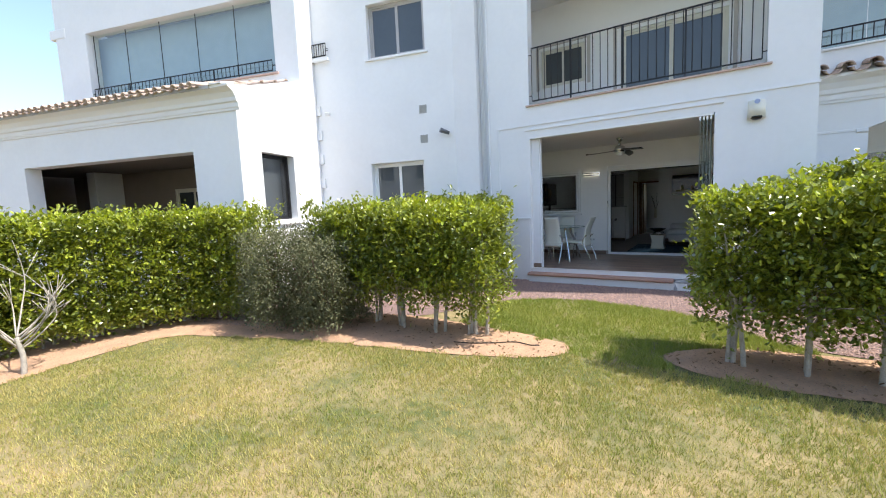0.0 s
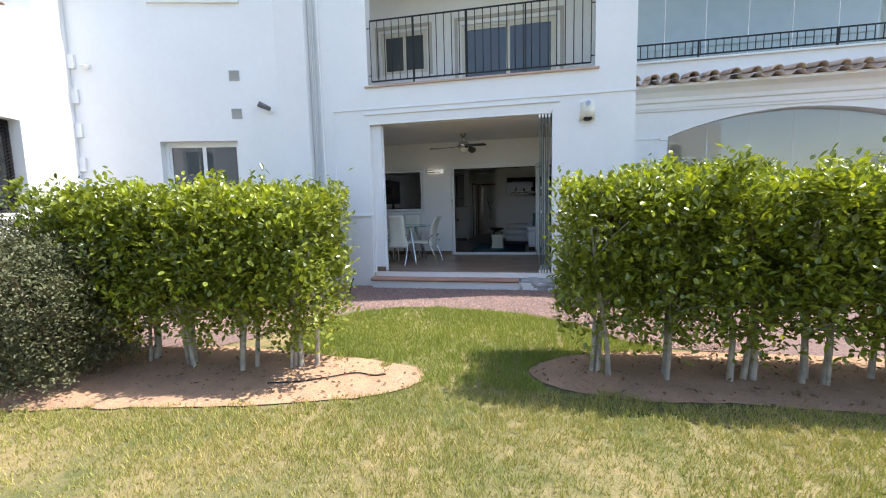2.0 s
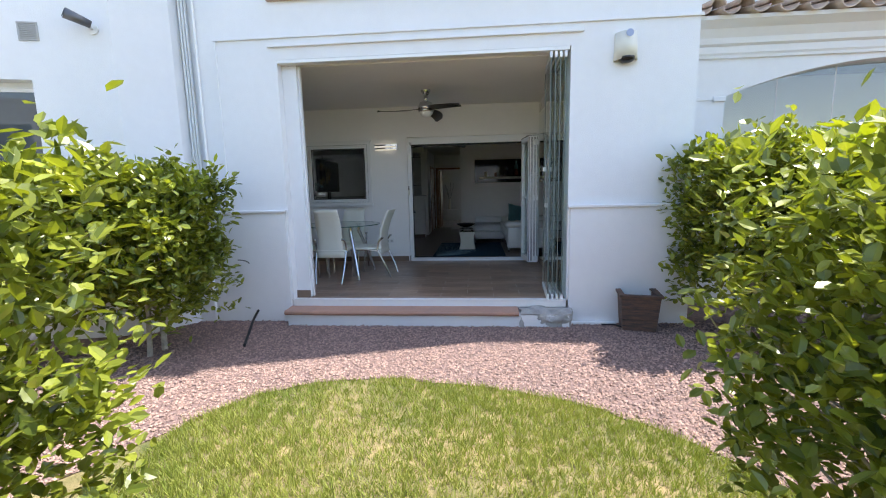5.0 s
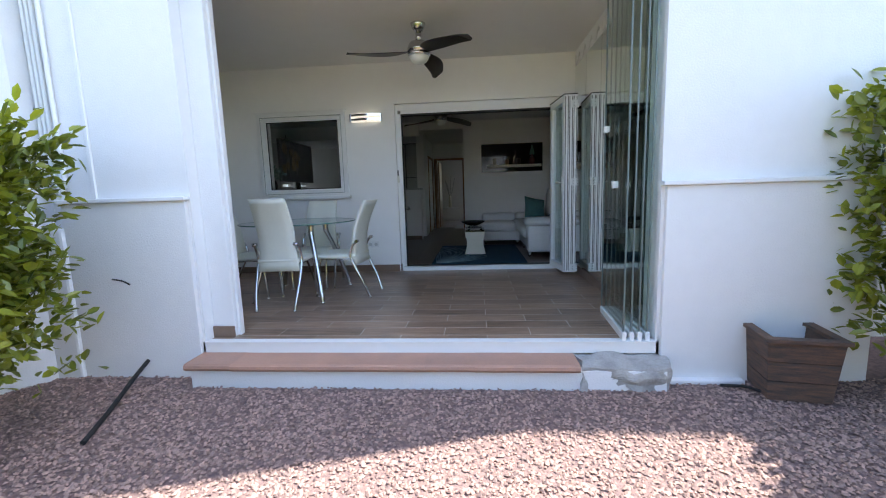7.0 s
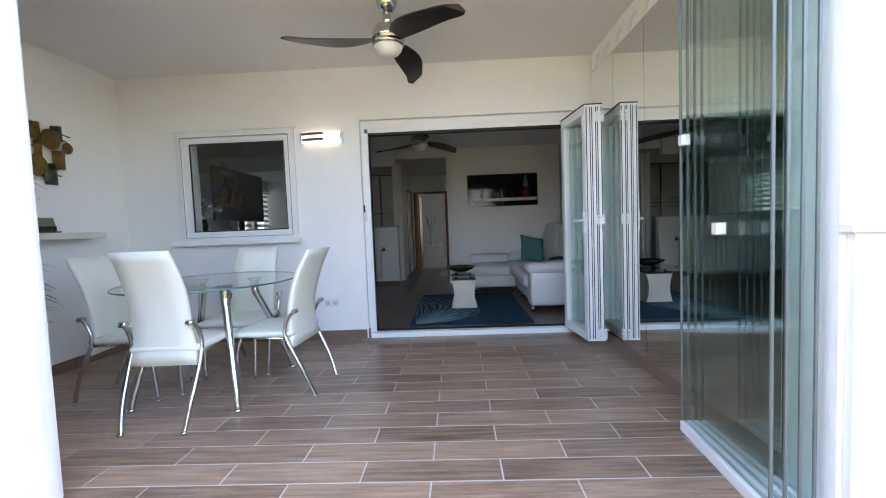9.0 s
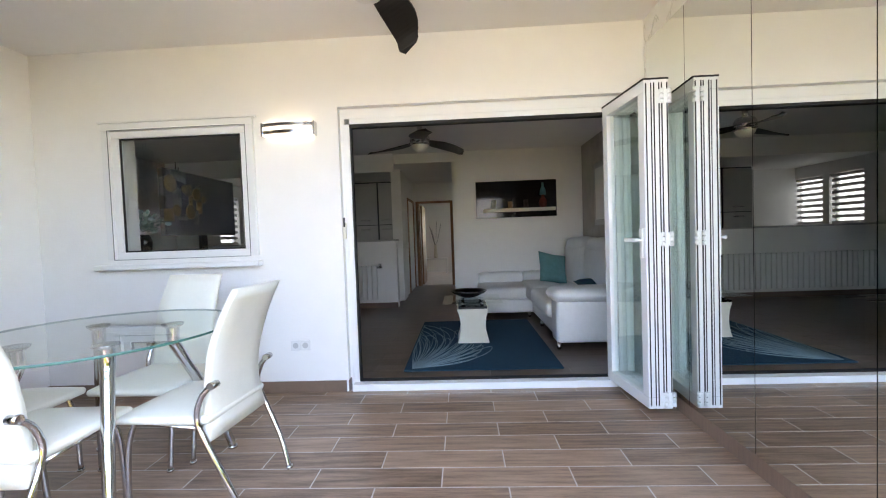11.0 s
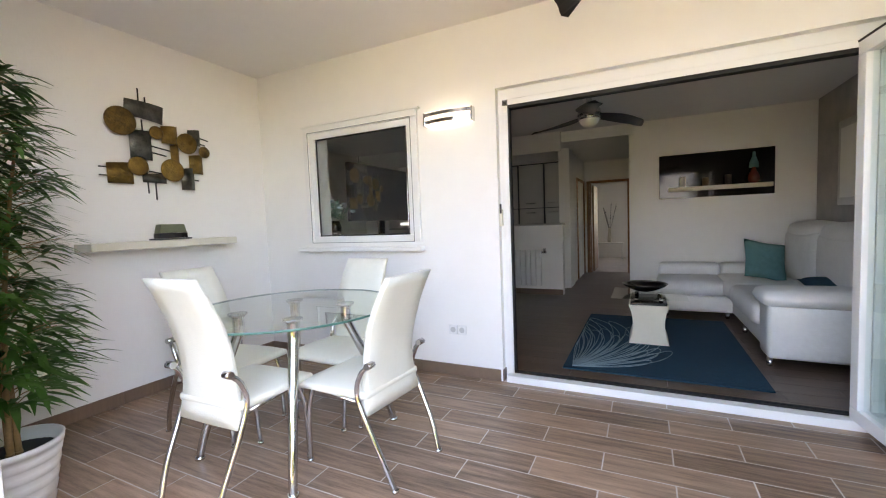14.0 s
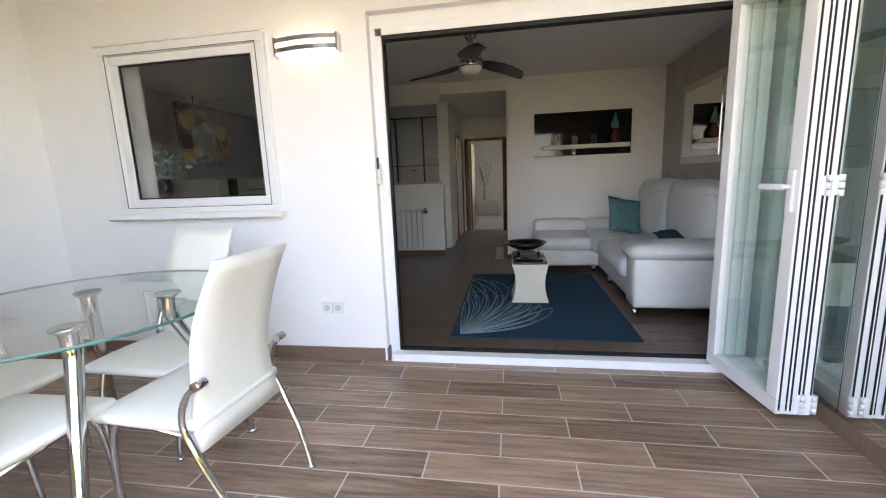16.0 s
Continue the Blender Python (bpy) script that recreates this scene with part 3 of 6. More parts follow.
# wall fixtures
def vent(m):
    e = thing("wall_vent", m, "small square louvred vent set in the white wall", "vent", "wall vents")
    bm = bmesh.new()
    for q in ((-0.085, 0.085, -0.085, -0.07), (-0.085, 0.085, 0.07, 0.085), (-0.085, -0.07, -0.07, 0.07), (0.07, 0.085, -0.07, 0.07)):
        box(bm, q[0], q[1], -0.012, 0.0, q[2], q[3], 0.002)
    box(bm, -0.07, 0.07, -0.002, 0.0, -0.07, 0.07)
    part("vent_frame", bm, mat("grey_plastic", (0.45, 0.45, 0.44), 0.6, var=0.1), e)
    bm0 = bmesh.new()
    box(bm0, -0.07, 0.07, -0.010, -0.003, -0.004, 0.004)
    me = mesh_of("slat", bm0, bpy.data.materials["grey_plastic"])
    for i in range(8):
        o = new("slat", me)
        o.parent = e
        o.location.z = -0.06 + i * 0.017
    return e


vent(MW @ pose(0.0, 0, 3.68))
vent(MW @ pose(0.0, 0, 3.06))


def spot(m):
    e = thing("wall_spotlight", m, "grey cylindrical outdoor spotlight on a wall arm", "wall light")
    bm = bmesh.new()
    cyl(bm, (0, 0, 0), (0, -0.02, 0), 0.05, seg=20)
    tube(bm, [(0, -0.02, 0), (-0.01, -0.07, 0.01), (-0.03, -0.10, 0.03)], 0.012)
    part("bracket", bm, WHITEPLASTIC, e)
    bm = bmesh.new()
    cyl(bm, (0.03, -0.08, 0.015), (-0.12, -0.19, 0.075), 0.035, 0.05, seg=20)
    part("lamp_head", bm, mat("grey_metal", (0.16, 0.16, 0.17), 0.4, 0.6, var=0.1), e)
    bm = bmesh.new()
    cyl(bm, (-0.121, -0.191, 0.0755), (-0.124, -0.193, 0.077), 0.042, seg=20)
    part("lens", bm, DARKGLASS, e)


spot(MW @ pose(0.55, 0, 3.10))


def wall_lamp(m):
    e = thing("wall_lamp", m, "cream half-round outdoor wall lamp with a dark glass below", "wall light")
    bm = bmesh.new()
    n = 14
    for z0, z1, r0, r1 in ((-0.13, 0.13, 0.115, 0.105),):
        rings = []
        for z, r in ((z0, r0), (z1, r1), (z1, r1 - 0.012), (z0, r0 - 0.012)):
            rings.append([bm.verts.new((-r * math.cos(math.pi * i / n), -r * math.sin(math.pi * i / n) - 0.002, z)) for i in range(n + 1)])
        for k in range(4):
            for i in range(n):
                f = bm.faces.new((rings[k][i], rings[k][i + 1], rings[(k + 1) % 4][i + 1], rings[(k + 1) % 4][i]))
                f.smooth = k in (0, 2)
        bm.faces.new(rings[2])
    part("shade", bm, PLASTIC, e)
    bm = bmesh.new()
    lathe(bm, [(0.0, -0.165), (0.05, -0.155), (0.078, -0.13), (0.078, -0.11), (0.0, -0.10)], (0, -0.052, 0))
    part("lens", bm, BLACKGLOSS, e, "dark rounded glass under the shade")
    bm = bmesh.new()
    cyl(bm, (0, -0.118, 0.10), (0, -0.125, 0.10), 0.035, seg=16)
    part("emblem", bm, mat("blue_badge", (0.35, 0.42, 0.6), 0.5, var=0.1), e)


wall_lamp(pose(3.63, 0, 2.86))

# conduits down the recess
for i, x in enumerate((-1.10, -1.065, -1.03)):
    bm = bmesh.new()
    tube(bm, [(x, 0.07, 9.3), (x, 0.07, 4.0), (x, 0.07, 1.7), (x + 0.01, 0.07, 1.5), (x + 0.07, 0.06, 1.36), (x + 0.09, 0.06, 1.2), (x + 0.09, 0.06, 0.1)], 0.013, 8)
    e = part("conduit", bm, WHITEPLASTIC)
    tagged(e, "white plastic conduit pipe running down the wall recess", "pipe", "conduit pipes")
bm = bmesh.new()
tube(bm, [(-0.885, -0.02, 9.3), (-0.885, -0.02, 4), (-0.885, -0.02, 1.6), (-0.885, -0.02, 1.45), (-0.92, -0.01, 1.36), (-0.95, 0.0, 1.2), (-0.95, 0.0, 0.5)], 0.015, 8)
tagged(part("conduit", bm, WHITEPLASTIC), "white plastic conduit pipe clipped to the corner of the wall", "pipe", "conduit pipes")

# cut cable stub and hose on the left of the step
bm = bmesh.new()
tube(bm, [(-0.62, -0.035, 0.735), (-0.57, -0.07, 0.74), (-0.50, -0.08, 0.73), (-0.47, -0.06, 0.70)], 0.006, 6)
tagged(part("cable_stub", bm, BLACK), "short cut cable ends sticking out of the white wall", "cable")
bm = bmesh.new()
tube(bm, [(-0.42, -0.05, 0.14), (-0.37, -0.25, 0.09), (-0.26, -0.55, 0.04), (-0.14, -0.84, 0.022)], 0.014, 8)
tagged(part("hose", bm, RUBBER), "black rubber hose leaning against the wall onto gravel", "hose")

# terracotta edging of the step and the broken end
step = tagged(new("step_edging"), "row of rounded terracotta step tiles", kind="structure")
bm0 = bmesh.new()
prof = [(-0.225, 0.145), (-0.235, 0.16), (-0.232, 0.178), (-0.215, 0.188), (-0.0, 0.188), (-0.0, 0.136), (-0.21, 0.136)]
prism(bm0, prof, 0.002, 0.328, "yz")
me_step = mesh_of("step_tile", bm0, TERRACOTTA)
for i in range(8):
    o = new("step_tile", me_step)
    o.parent = step
    o.location = (-0.02 + i * 0.323, random.uniform(-0.004, 0.004), random.uniform(-0.0015, 0.0015))
bm = bmesh.new()
box(bm, 2.57, 3.12, -0.19, 0.0, 0.0, 0.175)
bmesh.ops.subdivide_edges(bm, edges=bm.edges[:], cuts=9, use_grid_fill=True)
for v in bm.verts:
    if v.co.y < -0.001:
        v.co += 0.05 * noise.noise_vector(v.co * 6) + 0.02 * noise.noise_vector(v.co * 17)
        v.co.z = min(v.co.z, 0.2 - 0.35 * max(0, -v.co.y - 0.05))
structure("step_broken", bm, CONCRETE, "broken bare render where step tiles are missing")

# ---------------------------------------------------------------- barrel tiles
def barrel_mesh(name, length, r, concave=False):
    bm = bmesh.new()
    n = 8
    rings = []
    for y, rr in ((0, r), (length, r * 0.86)):
        for q in (rr, rr - 0.014):
            rings.append([bm.verts.new((-q * math.cos(math.pi * i / n), y, q * math.sin(math.pi * i / n) * (-0.8 if concave else 1))) for i in range(n + 1)])
    a, b2, c, d = rings
    for i in range(n):
        for p, q in ((a, c), (b2, d), (a, b2), (c, d)):
            f = bm.faces.new((p[i], p[i + 1], q[i + 1], q[i]))
            f.smooth = True
    bm.faces.new((a[0], c[0], d[0], b2[0]))
    bm.faces.new((a[n], c[n], d[n], b2[n]))
    return mesh_of(name, bm, ROOFTILE)


COVER = barrel_mesh("roof_tile", 0.46, 0.082)
CHANNEL = barrel_mesh("channel_tile", 0.46, 0.095, True)


COVER_S = barrel_mesh("roof_tile", 0.42, 0.058)
CHANNEL_S = barrel_mesh("channel_tile", 0.42, 0.064, True)


def tile_eave(name, m, width, pitch, rows, slope, label, small=False):
    """Rows of clay barrel tiles, the first row's lower edge on the local x axis."""
    roof = tagged(new(name), label, kind="structure")
    roof.matrix_basis = m
    n = int(width / pitch)
    for j in range(rows):
        for i in range(n):
            for me, dx, dz in (((COVER_S, 0.0, 0.012), (CHANNEL_S, pitch / 2, 0.012)) if small else ((COVER, 0.0, 0.03), (CHANNEL, pitch / 2, 0.02))):
                o = new(me.name, me)
                o.parent = roof
                o.matrix_basis = pose(i * pitch + dx + random.uniform(-0.008, 0.008), j * 0.38 * math.cos(slope) + random.uniform(-0.01, 0.01),
                                      j * 0.38 * math.sin(slope) + dz + (0 if me in (CHANNEL, CHANNEL_S) else random.uniform(0, 0.006)), math.degrees(slope) - 2, 0, random.uniform(-1, 1))
    return roof


# ---------------------------------------------------------------- house on the right: arch, cornice, balcony
CORN = [(0, -0.38), (0.03, -0.38), (0.035, -0.35), (0.05, -0.33), (0.055, -0.26), (0.09, -0.24), (0.10, -0.18), (0.16, -0.10), (0.25, -0.05), (0.27, -0.04), (0.27, 0.0), (0, 0)]


def cornice(bm, x0, x1, yf, ztop, m=None):
    vs0 = [bm.verts.new((x0, yf - d, ztop + h)) for d, h in CORN]
    vs1 = [bm.verts.new((x1, yf - d, ztop + h)) for d, h in CORN]
    n = len(CORN)
    for i in range(n):
        bm.faces.new((vs0[i], vs0[(i + 1) % n], vs1[(i + 1) % n], vs1[i]))
    bm.faces.new(vs0[::-1])
    bm.faces.new(vs1)
    if m is not None:
        bmesh.ops.transform(bm, matrix=m, verts=vs0 + vs1)


YR = 0.78
bm = bmesh.new()
ax0, ax1, zs, zt = 5.04, 8.90, 2.50, 2.87
cx, hw = (ax0 + ax1) / 2, (ax1 - ax0) / 2
R = (hw * hw + (zt - zs) ** 2) / (2 * (zt - zs))
box(bm, 4.34, ax0, YR, YR + 0.25, 0, 3.30)
box(bm, ax1, 14, YR, YR + 0.25, 0, 3.30)
n = 24
for i in range(n):
    xa, xb = ax0 + (ax1 - ax0) * i / n, ax0 + (ax1 - ax0) * (i + 1) / n
    za, zb = (zt - R + math.sqrt(R * R - (x - cx) ** 2) for x in (xa, xb))
    prism(bm, [(xa, za), (xb, zb), (xb, 3.30), (xa, 3.30)], YR, YR + 0.25, "xz")
box(bm, ax0, ax1, YR, YR + 0.25, 0, 0.9)
structure("wall_arch", bm, PLASTER, "white rendered porch wall with a wide flat arch")
bm = bmesh.new()
box(bm, ax0 - 0.14, ax0 - 0.0, YR - 0.03, YR + 0.2, 2.44, 2.50, 0.01)
structure("trim_impost", bm, PLASTER, "small white impost block")
bm = bmesh.new()
box(bm, 4.34, ax0 - 0.14, YR - 0.015, YR, 2.46, 2.50, 0.005)
structure("trim_impost", bm, PLASTER)
bm = bmesh.new()
cornice(bm, 4.341, 13.9, YR, 3.30)
structure("trim_cornice", bm, PLASTER, "white moulded cornice under the eave")
tile_eave("roof_eave", pose(4.42, YR - 0.36, 3.335), 9.2, 0.29, 1, radians(14), "white-streaked clay barrel tiles along the eave")
slab("wall_parapet", 4.34, 14, YR + 0.02, YR + 0.22, 3.30, 3.72, PLASTER, "low white parapet of the upper balcony")
bm = bmesh.new()
box(bm, 4.34, 14, YR - 0.03, YR + 0.25, 3.72, 3.75, 0.006)
structure("trim_parapet", bm, PLASTER)
slab("wall_right_column", 8.15, 8.6, YR + 0.03, YR + 0.35, 3.75, 6.2, PLASTER)
slab("wall_right_top", 4.34, 14, YR + 0.03, YR + 0.35, 6.2, H, PLASTER)
railing("balcony_railing", 3.66, 3.80, 4.02, 0.115, pose(4.46, YR + 0.0, 0), "low black iron railing on the white parapet", posts=(1.0, 2.95))
for i in range(7):
    e = thing("glass_curtain_pane", pose(4.36 + i * 0.63, YR + 0.16, 3.76), "tall frameless glass pane enclosing the upper balcony", "glass panel", "upper glass panes")
    bm = bmesh.new()
    sheet_pane(bm, 0.004, 0.622, 0, 0.01, 0.03, 2.40)
    part("pane", bm, PANE, e)
    bm = bmesh.new()
    box(bm, 0.0, 0.626, -0.006, 0.016, 0.0, 0.03)
    part("bottom_rail", bm, ALU, e)
    bm = bmesh.new()
    box(bm, -0.003, 0.004, 0, 0.01, 0.03, 2.40)
    part("seal", bm, WHITEPLASTIC, e)
for i in range(6):
    e = thing("glass_curtain_pane", pose(ax0 + 0.02 + i * 0.64, YR + 0.14, 0.92), "frameless glass pane closing the porch arch", "glass panel", "porch glass panes")
    bm = bmesh.new()
    sheet_pane(bm, 0.004, 0.632, 0, 0.01, 0.0, 1.94)
    part("pane", bm, PANE, e)
    bm = bmesh.new()
    box(bm, -0.004, 0.004, 0, 0.01, 0.0, 1.94)
    part("seal", bm, WHITEPLASTIC, e)
# rooms behind the glass
slab("wall_porch_back", 4.5, 14, 3.4, 3.6, 0, 6.3, INNER)
slab("porch_floor_upper", 4.64, 14, YR + 0.25, 3.4, 3.3, 3.45, CONCRETE)
slab("porch_ceiling", 4.64, 14, YR + 0.36, 3.4, 6.2, 6.3, CEILING)
slab("porch_floor", 4.64, 14, YR + 0.25, 3.4, 0, 0.26, GROUT)
# grey sheet added behind the panes to imitate their sky reflection
slab("blind_upper_porch", 4.7, 13.5, 3.2, 3.25, 3.46, 6.18, SKYGREY, "grey sheet standing in for sky reflected in the balcony glass")
for x, z in ((5.4, 0.3), (9.6, 0.3)):
    glazing("door_porch", 2.1, 2.1, 0.07, pose(x, 3.33, z), "sliding door behind the enclosed porch")

# ---------------------------------------------------------------- house on the left, turned by 17 degrees
ML = wall_place((-3.873, -3.798, 0), 17)


def lwall(name, length, z0, z1, thick, holes, m, label=""):
    bm = bmesh.new()
    wall_bm(bm, length, z0, z1, thick, holes, ML @ m)
    return structure(name, bm, PLASTER, label)


lwall("wall_left_front", 9.0, 0, 3.45, 0.3, [(9 - 5.6, 9 - 1.03, 0.95, 2.79)], pose(-9.0, 0, 0), "white rendered front wall of the porch")
lwall("wall_left_side", 2.25, 0, 3.45, 0.25, [(0.25, 1.22, 1.48, 2.78)], pose(0, 0.30, 0, 0, 0, 90), "sunlit white side wall")
bm = bmesh.new()
prism(bm, [(0.0, 3.45), (1.95, 3.45), (1.95, 4.43), (0.0, 3.82)], -0.25, 0.0, "yz")
bm.transform(ML)
structure("wall_left_gable", bm, PLASTER, "sunlit sloping white parapet")
bm = bmesh.new()
box(bm, -0.25, 0.0, 1.95, 2.55, 3.45, H)
bm.transform(ML)
structure("wall_left_pier", bm, PLASTER)
lwall("wall_left_upper", 6.95, 3.45, H, 0.3, [(7.2 - 6.15, 7.2 - 0.58, 4.70, 6.36)], pose(-7.2, 1.95, 0), "white upper wall with a glazed balcony")
bm = bmesh.new()
box(bm, -7.2, -6.9, 2.25, 7.0, 0, H)
bm.transform(ML)
structure("wall_left_end", bm, PLASTER)
bm = bmesh.new()
box(bm, -7.0, 0.3, 1.5, 7.5, H, H + 0.2)
bm.transform(ML)
structure("roof_left", bm, PLASTER)
bm = bmesh.new()
box(bm, -7.4, -6.85, 1.93, 2.2, 6.36, 6.6, 0.02)
bm.transform(ML)
structure("trim_left_capital", bm, PLASTER)
bm = bmesh.new()
cornice(bm, -9.0, 0.10, 0.0, 3.80)
bm.transform(ML)
structure("trim_cornice_left", bm, PLASTER, "white moulded cornice under the tiled eave")
bm = bmesh.new()
box(bm, -9, -0.2, 0.0, 0.3, 3.451, 3.80)
bm.transform(ML)
structure("wall_left_cornice", bm, PLASTER)
tile_eave("roof_porch_left", ML @ pose(-8.94, -0.36, 3.805), 8.7, 0.19, 6, radians(16), "weathered clay barrel tiles of the porch roof", True)
bm = bmesh.new()
prism(bm, [(-0.3, 3.80), (2.0, 4.46), (2.0, 4.40), (-0.3, 3.74)], -9.0, -0.26, "yz")
bm.transform(ML)
structure("roof_deck_left", bm, CONCRETE)
bm = bmesh.new()
prism(bm, [(-0.30, 3.80), (0.0, 3.80), (0.0, 3.9), (-0.30, 3.82)], -0.25, 0.0, "yz")
bm.transform(ML)
structure("wall_left_kneeler", bm, PLASTER)
for y in (0.75, 1.15, 1.5):
    bm = bmesh.new()
    prism(bm, [(0.075 * math.cos(math.pi * i / 8) - 0.06, 0.045 * math.sin(math.pi * i / 8)) for i in range(9)] +
          [(0.06 * math.cos(math.pi * i / 8) - 0.06, 0.033 * math.sin(math.pi * i / 8)) for i in range(8, -1, -1)], -0.28, 0.02, "yz")
    bm.transform(ML @ pose(0, y, 3.84 + 0.315 * y, 17, 0, 0))
    structure("parapet_tile", bm, ROOFTILE, "curved clay tile set in the parapet")
slabm = bmesh.new()
box(slabm, -6.25, -0.5, 1.90, 2.25, 4.66, 4.70, 0.006)
slabm.transform(ML)
structure("trim_left_sill", slabm, mat("pink_sill", (0.55, 0.40, 0.34), 0.6, var=0.15))
railing("balcony_railing", 5.4, 4.76, 4.98, 0.115, ML @ pose(-6.08, 1.97, 0), "low black iron railing before the glazed balcony", posts=(1.2, 2.5, 3.8))
for i in range(5):
    e = thing("glass_curtain_pane", ML @ pose(-6.10 + i * 1.1, 2.10, 4.72), "tall frameless glass pane of the corner balcony", "glass panel", "corner balcony panes")
    bm = bmesh.new()
    sheet_pane(bm, 0.006, 1.094, 0, 0.01, 0.02, 1.62)
    part("pane", bm, PANE, e)
    bm = bmesh.new()
    box(bm, -0.005, 0.006, -0.002, 0.012, 0.0, 1.63)
    part("seal", bm, RUBBER, e)
# sheet close behind the corner panes, coloured like the sky they reflect
bm = bmesh.new()
box(bm, -6.5, -0.25, 2.42, 2.46, 4.6, 6.4)
bm.transform(ML)
structure("wall_left_balcony_back", bm, SKYGREY)
bm = bmesh.new()
box(bm, -6.0, -0.25, 2.25, 3.2, 4.5, 4.6)
box(bm, -6.0, -0.25, 2.25, 3.2, 6.4, 6.5)
bm.transform(ML)
structure("floor_left_balcony", bm, CONCRETE)
# porch room behind the low opening, its shade put into a dark brown colour
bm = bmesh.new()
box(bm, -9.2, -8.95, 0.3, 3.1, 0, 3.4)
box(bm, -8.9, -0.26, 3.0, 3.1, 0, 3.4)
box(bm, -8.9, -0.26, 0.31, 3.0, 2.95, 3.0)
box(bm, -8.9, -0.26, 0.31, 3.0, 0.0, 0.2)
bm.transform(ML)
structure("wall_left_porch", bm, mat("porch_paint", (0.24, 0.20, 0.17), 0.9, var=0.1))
for x in (-4.9, -2.9):
    glazing("door_left_porch", 1.3, 2.1, 0.06, ML @ pose(x, 2.93, 0.3), "dark glazed door inside the porch", frame_m=CREAM)
glazing("window_left_side", 0.97, 1.30, 0.045, ML @ pose(-0.16, 0.55, 1.48, 0, 0, 90), "black-framed window with a dark roller screen", panes=1, frame_m=BLACK)
bm = bmesh.new()
box(bm, -0.05, 0.05, 0.45, 1.62, 1.38, 1.42, 0.006)
bm.transform(ML)
structure("window_sill", bm, PLASTER, "white projecting sill")
# diamond lattice along one edge of that window
lat = thing("window_lattice", ML @ pose(-0.115, 0, 0), "black diamond lattice screen inside the window reveal", "window screen")
bm = bmesh.new()
for k in range(26):
    z = 1.52 + k * 0.048
    for s in (1, -1):
        cyl(bm, (0, 1.20, z), (0, 1.47, z + s * 0.16 if 1.5 < z + s * 0.16 < 2.76 else z), 0.005, seg=4)
part("lattice", bm, BLACK, lat)
# corner blocks beside the sunlit wall, small side balcony
for k in range(6):
    bm = bmesh.new()
    box(bm, 0.0, 0.10, -0.045, 0.0, 1.05 + k * 0.55, 1.27 + k * 0.55, 0.004)
    structure("quoin", bm, PLASTER, "white corner block").matrix_basis = wall_place((-4.62, -1.355, 0), 15)
bm = bmesh.new()
box(bm, 0.0, 0.42, -0.10, 0.0, 4.98, 5.05, 0.006)
bm.transform(wall_place((-4.62, -1.355, 0), 15))
structure("trim_side_balcony", bm, PLASTER)
railing("side_railing", 0.36, 5.10, 5.36, 0.06, wall_place((-4.60, -1.41, 0), 15), "short black iron railing of a small side balcony")
e = thing("bulkhead_lamp", wall_place((-4.36, -1.285, 3.85), 15), "small white outdoor floodlight on the wall", "wall light")
bm = bmesh.new()
box(bm, -0.05, 0.05, -0.10, -0.03, -0.03, 0.03, 0.008, pose(0, 0, 0, 25, 0, 20))
part("lamp_head", bm, WHITEPLASTIC, e)
bm = bmesh.new()
cyl(bm, (0, -0.05, 0), (0, 0.0, 0), 0.015)
part("bracket", bm, WHITEPLASTIC, e)

# ---------------------------------------------------------------- terrace: skirting, window, sliding and folding glass
base_strip("baseboard", 0.931, 2.599, -1.41, 2.599)
base_strip("baseboard", 3.162, 0.3, 3.162, 2.59)
base_strip("baseboard", 0.944, 2.78, 0.944, 2.599)
base_strip("baseboard", 0.165, 0.098, 0.0, 0.098)

bm = bmesh.new()
t = 0.055
for q in ((-0.850, 0.312, 2.28, 2.28 + t), (-0.850, -0.795, 1.313, 2.28), (0.257, 0.312, 1.313, 2.28)):
    box(bm, q[0], q[1], 2.565, 2.599, q[2], q[3], 0.004)
box(bm, -0.870, 0.335, 2.555, 2.599, 2.335, 2.35, 0.004)
structure("trim_window_terrace", bm, ALU, "white moulded surround of the terrace window")
bm = bmesh.new()
box(bm, -0.93, 0.335, 2.52, 2.599, 1.235, 1.275, 0.006)
structure("window_sill", bm, ALU, "white projecting window sill")
e = tagged(new("window_terrace"), "white-framed fixed window, dark room behind", kind="structure")
bm = bmesh.new()
for q in ((-0.795, 0.257, 1.313, 1.366), (-0.795, 0.257, 2.227, 2.28), (-0.795, -0.738, 1.366, 2.227), (0.205, 0.257, 1.366, 2.227)):
    box(bm, q[0], q[1], 2.590, 2.65, q[2], q[3], 0.005)
part("window_frame", bm, ALU, e)
bm = bmesh.new()
sheet_pane(bm, -0.738, 0.205, 2.612, 2.618, 1.366, 2.227)
part("pane", bm, GLASS, e)
bm = bmesh.new()
for q in ((-0.738, 0.205, 1.366, 1.377), (-0.738, 0.205, 2.216, 2.227), (-0.738, -0.727, 1.377, 2.216), (0.194, 0.205, 1.377, 2.216)):
    box(bm, q[0], q[1], 2.60, 2.61, q[2], q[3])
part("seal", bm, RUBBER, e)
bm = bmesh.new()
for q in ((-0.798, 0.260, 1.309, 1.3125), (-0.798, 0.260, 2.2805, 2.284), (-0.7985, -0.7955, 1.3125, 2.2805), (0.2575, 0.2605, 1.3125, 2.2805)):
    box(bm, q[0], q[1], 2.56, 2.5645, q[2], q[3])
part("joint", bm, SEAL, e)

